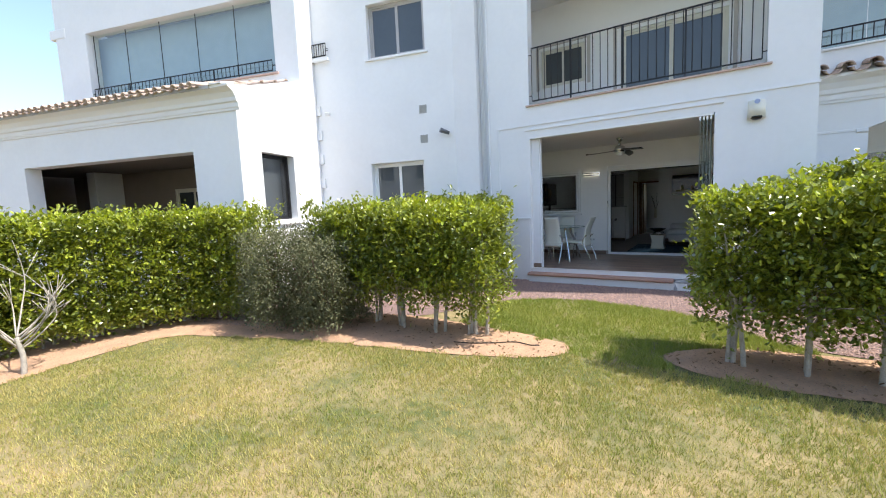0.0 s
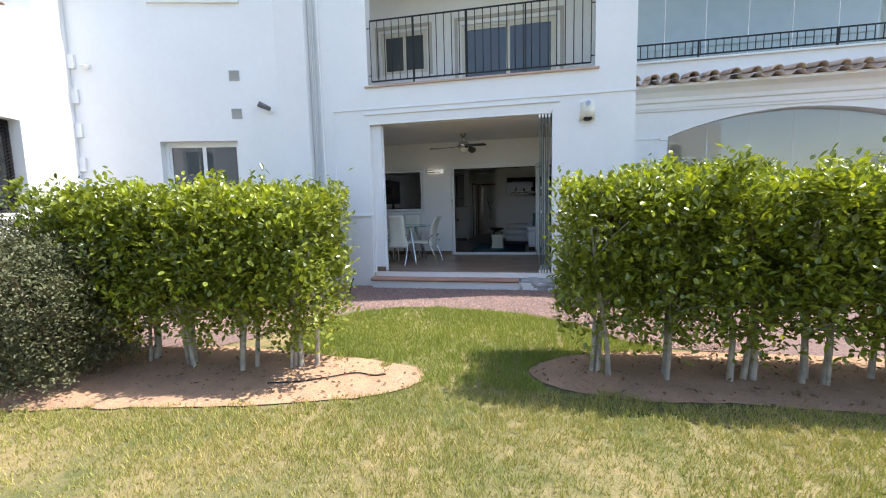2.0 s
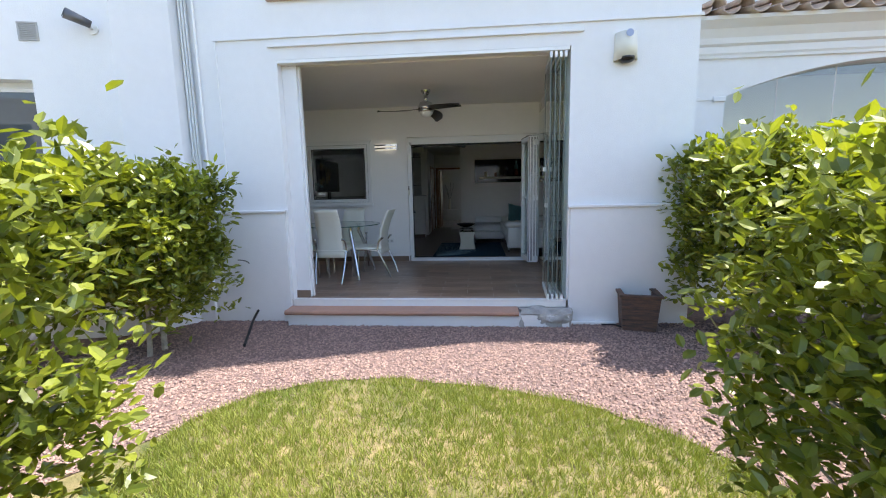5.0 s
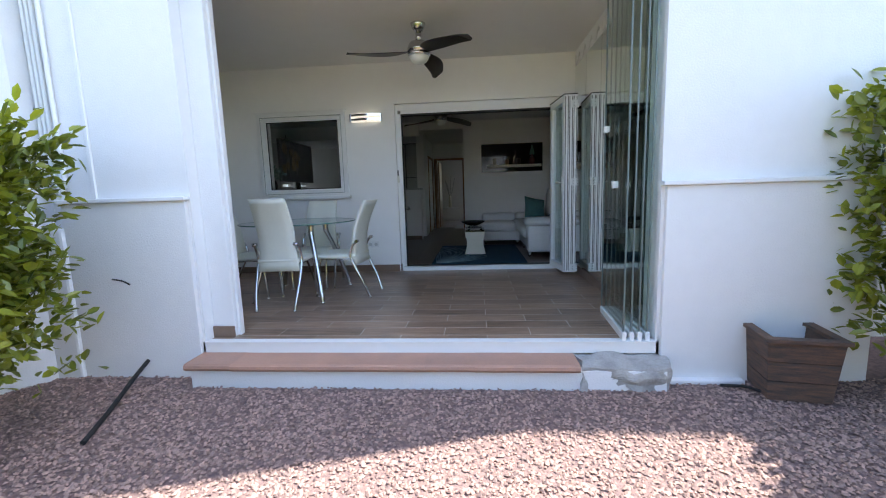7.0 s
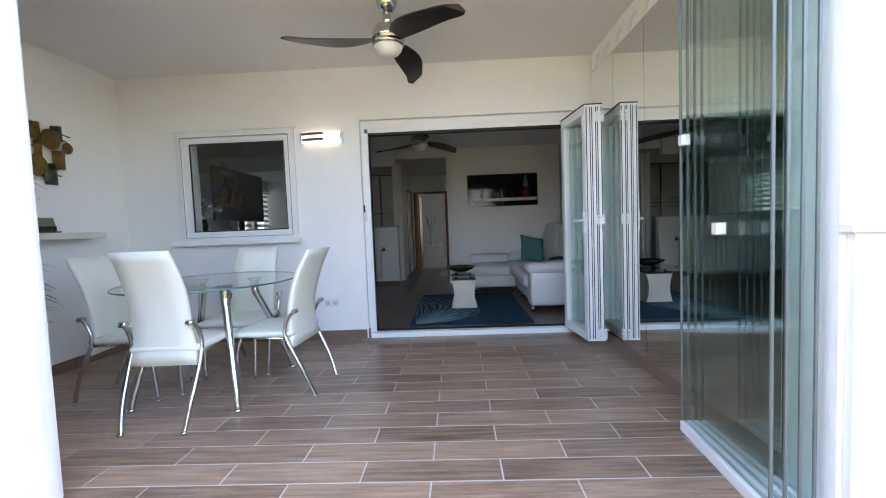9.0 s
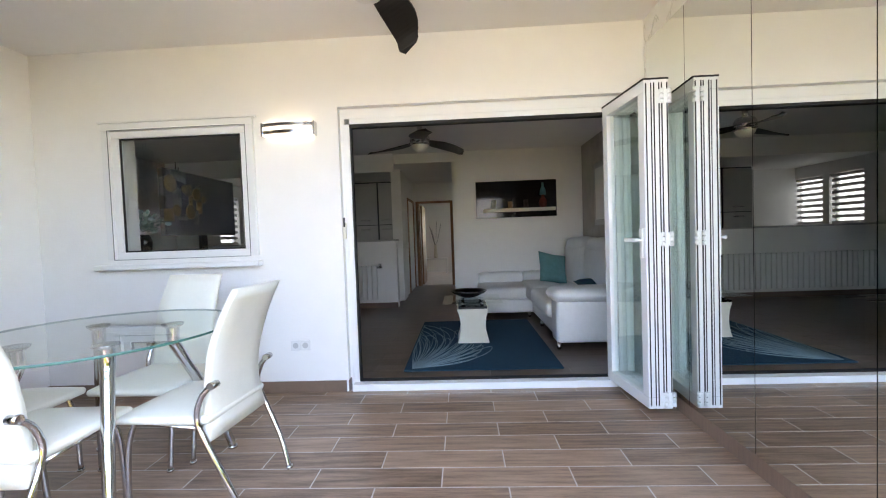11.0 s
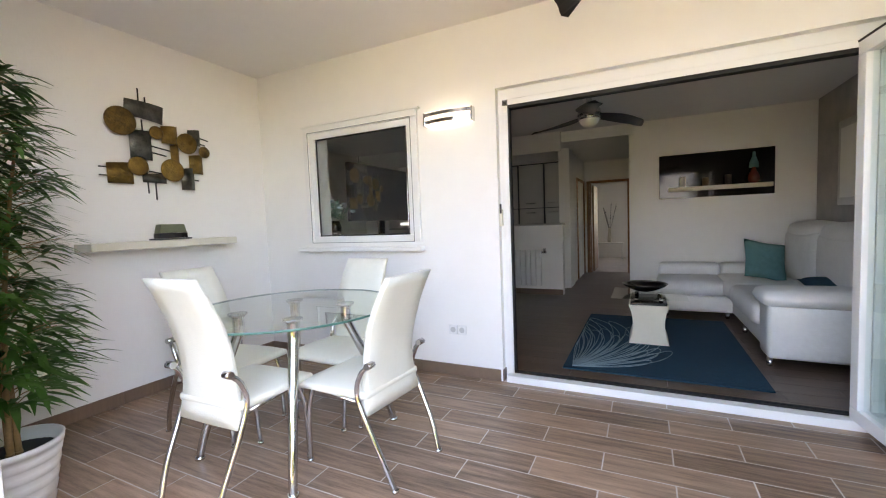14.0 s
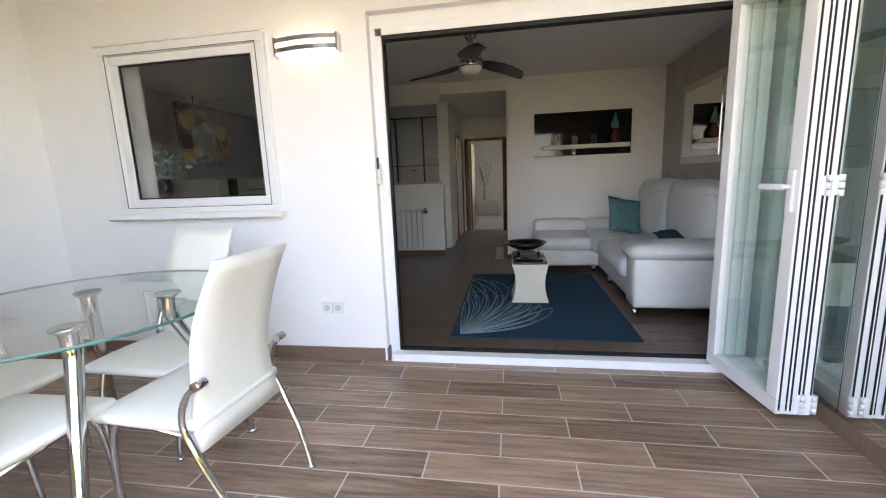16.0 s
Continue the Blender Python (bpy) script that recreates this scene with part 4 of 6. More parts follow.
# door opening: frame, black track lines
e = tagged(new("door_living"), "white frame of the wide folding door, black gasket", kind="structure")
bm = bmesh.new()
for q in ((0.975, 1.015, 0.262, 2.268), (1.015, 3.12, 2.268, 2.31)):
    box(bm, q[0], q[1], 2.65, 2.72, q[2], q[3], 0.004)
box(bm, 0.945, 0.975, 2.66, 2.71, 0.262, 2.385)
box(bm, 0.975, 3.12, 2.66, 2.71, 2.31, 2.385)
part("door_frame", bm, ALU, e)
bm = bmesh.new()
box(bm, 1.015, 3.12, 2.652, 2.715, 2.245, 2.268)
box(bm, 1.015, 1.025, 2.66, 2.71, 0.316, 2.245)
box(bm, 1.015, 3.12, 2.66, 2.68, 0.312, 0.320)
box(bm, 1.015, 3.12, 2.695, 2.71, 0.312, 0.320)
part("gasket", bm, RUBBER, e)
bm = bmesh.new()
box(bm, 0.975, 3.12, 2.59, 2.72, 0.25, 0.312, 0.004)
part("door_sill", bm, ALU, e)


def leaf(m, w=0.555, h=1.975, handle=False, glass=PANE):
    """One folding door leaf, hinge edge at the origin, going along +x."""
    e = thing("folding_door_leaf", m, "white aluminium folding door leaf with clear glass, folded open", "door leaf", "folding door leaves")
    f = 0.07
    bm = bmesh.new()
    for q in ((0, w, 0, f), (0, w, h - f, h), (0, f, f, h - f), (w - f, w, f, h - f)):
        box(bm, q[0], q[1], -0.027, 0.027, q[2], q[3], 0.004)
    part("frame", bm, ALU, e)
    bm = bmesh.new()
    sheet_pane(bm, f, w - f, -0.004, 0.004, f, h - f)
    part("pane", bm, glass, e)
    bm = bmesh.new()
    for y in (-0.014, 0.017):
        box(bm, w, w + 0.004, y - 0.003, y + 0.003, 0.02, h - 0.02)
        box(bm, -0.004, 0, y - 0.003, y + 0.003, 0.02, h - 0.02)
    box(bm, 0.0, w, -0.029, 0.029, h, h + 0.010)
    part("gasket", bm, RUBBER, e)
    if handle:
        bm = bmesh.new()
        box(bm, w - 0.055, w - 0.02, -0.041, -0.027, 0.92, 1.10, 0.005)
        box(bm, w - 0.17, w - 0.03, -0.080, -0.060, 1.015, 1.04, 0.006)
        cyl(bm, (w - 0.037, -0.035, 1.027), (w - 0.037, -0.07, 1.027), 0.010, seg=12)
        part("handle", bm, WHITEPLASTIC, e)
    else:
        for z in (0.06, 1.03, h - 0.10):
            bm = bmesh.new()
            for k in (-1, 0, 1):
                cyl(bm, (w + 0.010, 0.028, z + k * 0.03 - 0.013), (w + 0.010, 0.028, z + k * 0.03 + 0.013), 0.011, seg=12)
            box(bm, w, w + 0.006, -0.004, 0.026, z - 0.04, z + 0.04, 0.002)
            part("hinge", bm, WHITEPLASTIC, e)
    return e


# hinged in the door opening, standing out towards the garden
leaf(pose(2.905, 2.64, 0.313, 0, 0, -84.3), handle=True)
leaf(pose(2.963, 2.64, 0.313, 0, 0, -85.6))
leaf(pose(3.021, 2.64, 0.313, 0, 0, -86.9))

# mirror wall in sheets
e = thing("wall_mirror", pose(0, 0, 0), "tall wall mirror in four sheets from skirting to ceiling edge", "mirror")
ys = [0.30, 0.94, 1.495, 2.045, 2.535]
for a, b in zip(ys, ys[1:]):
    bm = bmesh.new()
    box(bm, 3.150, 3.158, a + 0.002, b - 0.002, 0.350, 2.69)
    part("mirror_sheet", bm, MIRROR, e)
bm = bmesh.new()
box(bm, 3.1585, 3.165, 0.297, 2.538, 0.348, 2.693)
part("backing", bm, RUBBER, e)
# scroll relief above and beside the mirror
scroll = thing("wall_scroll_ornament", pose(0, 0, 0), "pale painted scroll ornament around the mirror", "wall ornament")
OPAINT = mat("ornament_paint", (0.74, 0.73, 0.70), 0.6, var=0.1)
for k in range(9):
    y = 2.54 - k * 0.25
    for s in (0, 1):
        bm = bmesh.new()
        tube(bm, [(3.163, y - 0.02 - 0.05 * s, 2.72), (3.163, y - 0.09, 2.76 + 0.03 * s), (3.163, y - 0.13, 2.82 - 0.02 * s), (3.163, y - 0.17 + 0.03 * s, 2.77)], 0.003, 5)
        part("scroll", bm, OPAINT, scroll)
for k in range(8):
    z = 0.6 + k * 0.3
    bm = bmesh.new()
    tube(bm, [(3.163, 2.55, z), (3.163, 2.585, z + 0.06), (3.163, 2.58, z + 0.14), (3.163, 2.56, z + 0.10)], 0.003, 5)
    part("scroll", bm, OPAINT, scroll)

# frameless glass curtain, five panes stacked at the right of the opening
for k in range(4):
    x = 2.905 + k * 0.049
    e = thing("glass_curtain_pane", pose(x, 0.03, 0.262, 0, 0, 90 - (4.5 - 1.3 * k)), "tall frameless glass pane folded back at the opening", "glass panel", "stacked glass panes")
    w, h = 0.65, 2.60
    bm = bmesh.new()
    sheet_pane(bm, 0, w, -0.005, 0.005, 0.05, h - 0.05)
    part("pane", bm, PANE, e)
    bm = bmesh.new()
    box(bm, 0, w, -0.012, 0.012, 0.0, 0.05, 0.003)
    part("bottom_rail", bm, ALU, e)
    bm = bmesh.new()
    box(bm, 0, w, -0.012, 0.012, h - 0.05, h, 0.003)
    part("top_rail", bm, ALU, e)
    for x0, x1 in ((w, w + 0.008), (-0.008, 0)):
        bm = bmesh.new()
        box(bm, x0, x1, -0.005, 0.005, 0.05, h - 0.05)
        part("seal", bm, SEAL, e)
    for z0 in (0.0, h - 0.06):
        bm = bmesh.new()
        box(bm, -0.03, -0.009, -0.014, 0.014, z0, z0 + 0.06, 0.004)
        part("pivot", bm, WHITEPLASTIC, e)
    if k == 0:
        for y, z in ((0.60, 1.42), (0.30, 1.0)):
            bm = bmesh.new()
            box(bm, y, y + 0.04, -0.02, 0.02, z, z + 0.05, 0.004)
            part("catch", bm, WHITEPLASTIC, e)
bm = bmesh.new()
box(bm, 0.0, 3.09, 0.0, 0.09, 2.868, 2.904, 0.004)
structure("trim_curtain_track", bm, ALU, "white aluminium head track of the glass curtain")

# ---------------------------------------------------------------- ceiling fans
def fan(m, turns, label):
    e = thing("ceiling_fan", m, label, "ceiling fan", "ceiling fans")
    bm = bmesh.new()
    lathe(bm, [(0.0, 0.0), (0.072, 0.0), (0.072, -0.012), (0.058, -0.05), (0.042, -0.07), (0.0, -0.07)])
    cyl(bm, (0, 0, -0.06), (0, 0, -0.18), 0.028, seg=20)
    part("mount", bm, CHROME, e)
    bm = bmesh.new()
    lathe(bm, [(0.0, -0.155), (0.05, -0.158), (0.09, -0.18), (0.105, -0.21), (0.112, -0.235), (0.112, -0.265), (0.106, -0.268), (0.106, -0.276), (0.112, -0.28), (0.108, -0.30), (0.098, -0.305), (0.0, -0.305)])
    part("motor_housing", bm, CHROME, e)
    bm = bmesh.new()
    lathe(bm, [(0.096, -0.303), (0.09, -0.33), (0.07, -0.355), (0.04, -0.37), (0.0, -0.375)])
    part("shade", bm, FROST, e)
    for a in turns:
        bm = bmesh.new()
        n = 16
        top = []
        for i in range(n + 1):
            s = i / n
            r = 0.09 + 0.48 * s
            bend = -0.20 * s ** 2.6
            w = 0.045 + 0.05 * math.sin(min(1, s * 1.25) * math.pi * 0.8)
            if s > 0.88:
                w *= math.sqrt(max(0.04, 1 - ((s - 0.88) / 0.125) ** 2))
            row = []
            for side in (-1, 1):
                row.append((r - bend * 0.4, -bend + side * w + 0.02, -0.262 - 0.05 * s - side * 0.014))
            top.append(row)
        va = [[bm.verts.new((p[0], p[1], p[2] + 0.004)) for p in row] for row in top]
        vb = [[bm.verts.new((p[0], p[1], p[2] - 0.004)) for p in row] for row in top]
        for i in range(n):
            bm.faces.new((va[i][0], va[i][1], va[i + 1][1], va[i + 1][0]))
            bm.faces.new((vb[i][0], vb[i + 1][0], vb[i + 1][1], vb[i][1]))
            bm.faces.new((va[i][0], va[i + 1][0], vb[i + 1][0], vb[i][0]))
            bm.faces.new((va[i][1], vb[i][1], vb[i + 1][1], va[i + 1][1]))
        bm.faces.new((va[0][0], vb[0][0], vb[0][1], va[0][1]))
        bm.faces.new((va[n][0], va[n][1], vb[n][1], vb[n][0]))
        part("blade", bm, BLADE, e, m=pose(0, 0, 0, 0, 0, a))
    return e


fan(pose(1.425, 1.50, 2.888), (181, 62, -62), "chrome ceiling fan with three curved black blades, at rest")
fan(pose(1.405, 4.15, 2.72), (138, 27, -97), "chrome ceiling fan with dark curved blades, at rest")

# ---------------------------------------------------------------- terrace table and chairs
def chair(m):
    e = thing("dining_chair", m, "high-backed white leather dining chair on bent chrome legs", "chair", "chairs round the glass table")
    # seat: x across, y ahead
    bm = bmesh.new()
    vs = box(bm, -0.205, 0.205, -0.20, 0.24, 0.435, 0.475, 0.016)
    bmesh.ops.subdivide_edges(bm, edges=[ed for ed in bm.edges if ed.calc_length() > 0.2], cuts=5, use_grid_fill=True)
    for v in bm.verts:
        v.co.x *= 1 - 0.10 * max(0, -v.co.y) / 0.2 * 1.0
        if v.co.z > 0.46:
            v.co.z += 0.012 * (1 - (v.co.x / 0.2) ** 2) * (1 - ((v.co.y - 0.02) / 0.23) ** 2)
        if v.co.y > 0.12:
            v.co.z -= 0.10 * (v.co.y - 0.12) ** 1.2
    for f in bm.faces:
        f.smooth = True
    part("seat", bm, LEATHER, e)
    bm = bmesh.new()
    n = 12
    rows = []
    for i in range(n + 1):
        s = i / n
        z = 0.36 + 0.69 * s
        y = -0.185 - 0.02 * s - 0.115 * s * s + 0.035 * math.sin(math.pi * s)
        w = 0.185 - 0.015 * math.sin(math.pi * min(1, s * 1.6)) - 0.035 * s
        t = 0.020 - 0.004 * s
        rows.append((w, y, z, t))
    rings = []
    for w, y, z, t in rows:
        ring = []
        for px, py in ((-1, -0.6), (-0.96, -1), (-0.5, -1.1), (0, -1.12), (0.5, -1.1), (0.96, -1), (1, -0.6), (1, 0.6), (0.96, 1), (0.5, 0.8), (0, 0.7), (-0.5, 0.8), (-0.96, 1), (-1, 0.6)):
            ring.append(bm.verts.new((px * w, y + py * t, z)))
        rings.append(ring)
    for a, b in zip(rings, rings[1:]):
        for k in range(len(a)):
            f = bm.faces.new((a[k], a[(k + 1) % len(a)], b[(k + 1) % len(a)], b[k]))
            f.smooth = True
    bm.faces.new(rings[0][::-1])
    bm.faces.new(rings[-1])
    part("backrest", bm, LEATHER, e)
    for s in (-1, 1):
        # rear leg rises past the seat into an arm loop fixed at the back
        bm = bmesh.new()
        tube(bm, [(s * 0.165, -0.325, 0.0), (s * 0.182, -0.275, 0.16), (s * 0.192, -0.20, 0.34), (s * 0.192, -0.155, 0.47), (s * 0.192, -0.18, 0.57), (s * 0.182, -0.225, 0.62)], 0.0125, 10)
        cyl(bm, (s * 0.165, -0.327, 0), (s * 0.165, -0.325, 0.012), 0.016, seg=10)
        part("leg", bm, CHROME, e)
        bm = bmesh.new()
        cyl(bm, (s * 0.160, -0.225, 0.62), (s * 0.198, -0.225, 0.62), 0.017, seg=10)
        part("knob", bm, CHROME, e)
        bm = bmesh.new()
        tube(bm, [(s * 0.165, 0.165, 0.435), (s * 0.175, 0.195, 0.30), (s * 0.168, 0.215, 0.0)], 0.0115, 10)
        cyl(bm, (s * 0.168, 0.215, 0), (s * 0.168, 0.215, 0.012), 0.015, seg=10)
        part("leg", bm, CHROME, e)
    bm = bmesh.new()
    tube(bm, [(-0.198, -0.15, 0.425), (0.198, -0.15, 0.425)], 0.010, 8)
    tube(bm, [(-0.165, 0.17, 0.425), (0.165, 0.17, 0.425)], 0.010, 8)
    tube(bm, [(-0.165, 0.18, 0.428), (-0.19, -0.15, 0.428)], 0.009, 8)
    tube(bm, [(0.165, 0.18, 0.428), (0.19, -0.15, 0.428)], 0.009, 8)
    part("seat_frame", bm, CHROME, e)
    return e


def chair_pose(bx, by, deg):
    """From the middle of the top of the back and the way the chair faces (degrees from +y, to the left)."""
    a = radians(deg)
    ahead = Vector((-math.sin(a), math.cos(a), 0))
    p = Vector((bx, by, 0.262)) + ahead * 0.30
    return pose(p.x, p.y, 0.262, 0, 0, deg) @ Matrix.Diagonal((1.06, 1.0, 0.955, 1))


first = chair(chair_pose(0.146, 0.765, 1))
copy_thing(first, chair_pose(0.877, 1.40, 85))
copy_thing(first, chair_pose(0.14, 2.08, 178))
copy_thing(first, chair_pose(-0.68, 1.35, -86))

TC = Vector((0.13, 1.41, 0))
tab = thing("dining_table", Matrix.Translation((TC.x, TC.y, 0.262)), "round clear glass table top on four bent chrome legs", "table")
bm = bmesh.new()
lathe(bm, [(0.0, 0.760), (0.567, 0.760)], seg=72)
part("tabletop", bm, TABLEGLASS, tab)
bm = bmesh.new()
lathe(bm, [(0.5675, 0.749), (0.5695, 0.752), (0.5695, 0.757), (0.5675, 0.7595)], seg=72)
part("edge", bm, GREENEDGE, tab)
for (px, py), (fx, fy) in (((0.20, -0.20), (0.35, -0.40)), ((0.20, 0.20), (0.375, 0.38)), ((-0.20, 0.20), (-0.385, 0.37)), ((-0.20, -0.20), (-0.345, -0.37))):
    bm = bmesh.new()
    tube(bm, [(px, py, 0.735), (px, py, 0.66), (px + (fx - px) * 0.12, py + (fy - py) * 0.12, 0.58), (px + (fx - px) * 0.55, py + (fy - py) * 0.55, 0.34), (px + (fx - px) * 0.9, py + (fy - py) * 0.9, 0.1), (fx, fy, 0.0)], 0.031, 14, 0.58)
    cyl(bm, (fx, fy, 0), (fx, fy, 0.014), 0.024, seg=14)
    leg = part("leg", bm, CHROME, tab)
    bm = bmesh.new()
    lathe(bm, [(0.0, 0.728), (0.034, 0.728), (0.05, 0.740), (0.05, 0.7475), (0.0, 0.7475)], (px, py, 0), 20)
    part("pad", bm, STEEL, leg)

# ---------------------------------------------------------------- wall shelf, candle, wall art, plant
e = thing("wall_shelf", pose(0, 0, 0), "thick white floating shelf on the plain wall", "shelf")
bm = bmesh.new()
box(bm, -1.418, -1.20, 1.08, 2.10, 1.349, 1.40, 0.003)
part("board", bm, CREAM, e)
e = thing("candle", pose(-1.31, 1.63, 1.402), "square green and black candle on a glass plate on the shelf", "candle")
bm = bmesh.new()
box(bm, -0.05, 0.05, -0.13, 0.13, 0, 0.012, 0.004)
part("plate", bm, DARKGLASS, e)
bm = bmesh.new()
vs = box(bm, -0.035, 0.035, -0.105, 0.105, 0.013, 0.05, 0.004)
part("base", bm, BLACKGLOSS, e)
bm = bmesh.new()
box(bm, -0.034, 0.034, -0.10, 0.10, 0.051, 0.115, 0.004)
for v in bm.verts:
    if v.co.z > 0.08:
        v.co.y *= 0.85
part("wax", bm, mat("olive_wax", (0.16, 0.17, 0.10), 0.5, var=0.3), e)

art = thing("wall_art", pose(-1.417, 1.665, 2.10), "abstract metal wall sculpture of brass discs and dark curved plates", "wall sculpture")
# y along the wall away from the garden, z up, both in units of the picture of the thing
def disc(y, z, r):
    bm = bmesh.new()
    lathe(bm, [(0.0, 0.010), (r * 0.3, 0.012), (r * 0.6, 0.006), (r * 0.9, 0.004), (r, 0.0), (r, -0.006), (0.0, -0.002)], seg=24)
    for v in bm.verts:
        v.co.z += 0.003 * noise.noise(v.co * 40)
    part("disc", bm, GOLD, art, m=pose(0.05, y, z, 0, 90, 0))


def plate(y, z, w, h, m_, bend=0.03, tilt=0):
    bm = bmesh.new()
    n = 8
    a, b = [], []
    for i in range(n + 1):
        s = i / n - 0.5
        x = bend * (1 - 4 * s * s)
        for lst, o in ((a, 0), (b, -0.004)):
            lst.append((bm.verts.new((x + o, s * w, -h / 2)), bm.verts.new((x + o, s * w, h / 2 + 0.015 * s))))
    for i in range(n):
        for l in (a, b):
            f = bm.faces.new((l[i][0], l[i + 1][0], l[i + 1][1], l[i][1]))
            f.smooth = True
        bm.faces.new((a[i][0], b[i][0], b[i + 1][0], a[i + 1][0]))
        bm.faces.new((a[i][1], a[i + 1][1], b[i + 1][1], b[i][1]))
    part("plate", bm, m_, art, m=pose(0.03, y, z, tilt, 0, 0))


def rod(y0, z0, y1, z1):
    bm = bmesh.new()
    cyl(bm, (0.022, y0, z0), (0.022, y1, z1), 0.005, seg=6)
    part("rod", bm, BLACK, art)


S = 0.0026


def P(px, py):
    """From a sketch of the sculpture, its middle at (390, 400)."""
    return (px - 390) * S, (400 - py) * S


for x, y, r in ((283, 345, 38), (372, 362, 19), (459, 380, 31), (512, 399, 18), (318, 462, 26), (410, 465, 33)):
    a, b = P(x, y)
    disc(a, b, r * S)
for x, y, w, h, k, tl in ((347, 306, 100, 48, PEWTER, -6), (332, 402, 56, 80, PEWTER, 0), (412, 362, 46, 52, GOLD, 0), (424, 418, 24, 60, GOLD, 0), (486, 358, 38, 48, PEWTER, 0),
                          (487, 440, 42, 58, GOLD, 0), (458, 487, 40, 66, PEWTER, 0), (276, 484, 62, 56, GOLD, 0), (362, 492, 64, 26, PEWTER, 0)):
    a, b = P(x, y)
    plate(a, b, w * S, h * S, k, 0.02, tl)
for a, b, c, d in ((336, 245, 336, 300), (353, 265, 353, 300), (340, 330, 345, 535), (365, 500, 365, 553), (228, 470, 270, 470), (228, 492, 270, 492), (360, 400, 415, 408), (360, 418, 400, 424),
                   (490, 352, 534, 360), (490, 370, 522, 376), (350, 472, 400, 478), (470, 487, 494, 489)):
    (y0, z0), (y1, z1) = P(a, b), P(c, d)
    rod(y0, z0, y1, z1)

# smaller copy added indoors, standing in for a reflection of the sculpture
copy_thing(art, pose(-0.84, 3.44, 1.86) @ Matrix.Scale(0.8, 4))

plant = thing("bamboo_plant", pose(-0.52, 0.44, 0.262), "tall artificial bamboo plant in a white ribbed pot", "potted plant")
bm = bmesh.new()
prof = [(0.0, 0.0), (0.115, 0.0)]
for k in range(5):
    z = 0.03 + k * 0.055
    prof += [(0.12 + k * 0.009, z), (0.127 + k * 0.009, z + 0.03), (0.124 + k * 0.009, z + 0.052)]
prof += [(0.168, 0.30), (0.172, 0.33), (0.160, 0.33), (0.152, 0.27), (0.0, 0.27)]
lathe(bm, prof, seg=36)
part("pot", bm, POT, plant)
bm = bmesh.new()
lathe(bm, [(0.0, 0.285), (0.08, 0.283), (0.153, 0.275)], seg=24)
part("soil", bm, RUBBER, plant)
rng = random.Random(5)
canes = []
for k in range(5):
    a = rng.uniform(0, 6.28)
    bx, by = 0.06 * math.cos(a), 0.06 * math.sin(a)
    tx, ty = bx + rng.uniform(-0.12, 0.12), by + rng.uniform(-0.10, 0.12)
    h = rng.uniform(1.5, 1.95)
    pts = [(bx + (tx - bx) * s, by + (ty - by) * s * s, 0.27 + (h - 0.27) * s) for s in (0, 0.33, 0.66, 1)]
    canes.append(pts)
    bm = bmesh.new()
    tube(bm, pts, 0.013, 8, 0.4)
    for q in range(9):
        z = 0.30 + q * 0.16
        s = (z - 0.27) / (h - 0.27)
        if s < 1:
            cyl(bm, (bx + (tx - bx) * s, by + (ty - by) * s * s, z), (bx + (tx - bx) * s, by + (ty - by) * s * s, z + 0.008), 0.015, seg=8)
    part("cane", bm, CANE, plant)


def blade_leaf(vs, fs, p, d, up, L, w):
    side = d.cross(up).normalized()
    base = len(vs)
    for t_, ww, dz in ((0, 0.1, 0), (0.3, 1, -0.02), (0.65, 0.75, -0.14), (1.0, 0.0, -0.36)):
        c = p + d * (L * t_) + Vector((0, 0, dz * L))
        if ww:
            vs += [c - side * w * ww, c + side * w * ww]
        else:
            vs.append(c)
    fs += [(base, base + 1, base + 3, base + 2), (base + 2, base + 3, base + 5, base + 4), (base + 4, base + 5, base + 6)]


vs, fs = [], []
tw = bmesh.new()
for pts in canes:
    for q in range(60):
        s = rng.uniform(0.12, 1.0)
        i = min(2, int(s * 3))
        u = s * 3 - i
        p = Vector(pts[i]).lerp(Vector(pts[i + 1]), u)
        a = rng.uniform(0, 6.28)
        out = Vector((math.cos(a), math.sin(a), rng.uniform(0.1, 0.7))).normalized()
        L = rng.uniform(0.10, 0.26) * (1.15 - 0.45 * s)
        tip = p + out * L
        tip.x = max(tip.x, -0.50)
        tube(tw, [p, p.lerp(tip, 0.5) + Vector((0, 0, 0.015)), tip], 0.0022, 4)
        for k in range(rng.randint(6, 9)):
            b = rng.uniform(-1.0, 1.0)
            o2 = Vector((out.x * math.cos(b) - out.y * math.sin(b), out.x * math.sin(b) + out.y * math.cos(b), rng.uniform(-0.15, 0.5))).normalized()
            st = p.lerp(tip, rng.uniform(0.45, 1))
            if st.x + o2.x * 0.14 < -0.52:
                o2.x = abs(o2.x) * 0.3
            blade_leaf(vs, fs, st, o2, Vector((0, 0, 1)), rng.uniform(0.12, 0.21), rng.uniform(0.009, 0.015))
part("twigs", tw, CANE, plant)
me = bpy.data.meshes.new("leaves")
me.from_pydata([tuple(v) for v in vs], [], fs)
me.materials.append(BAMBOOLEAF)
lv = new("leaves", me)
lv.parent = plant
lv["kind"] = "stuff"

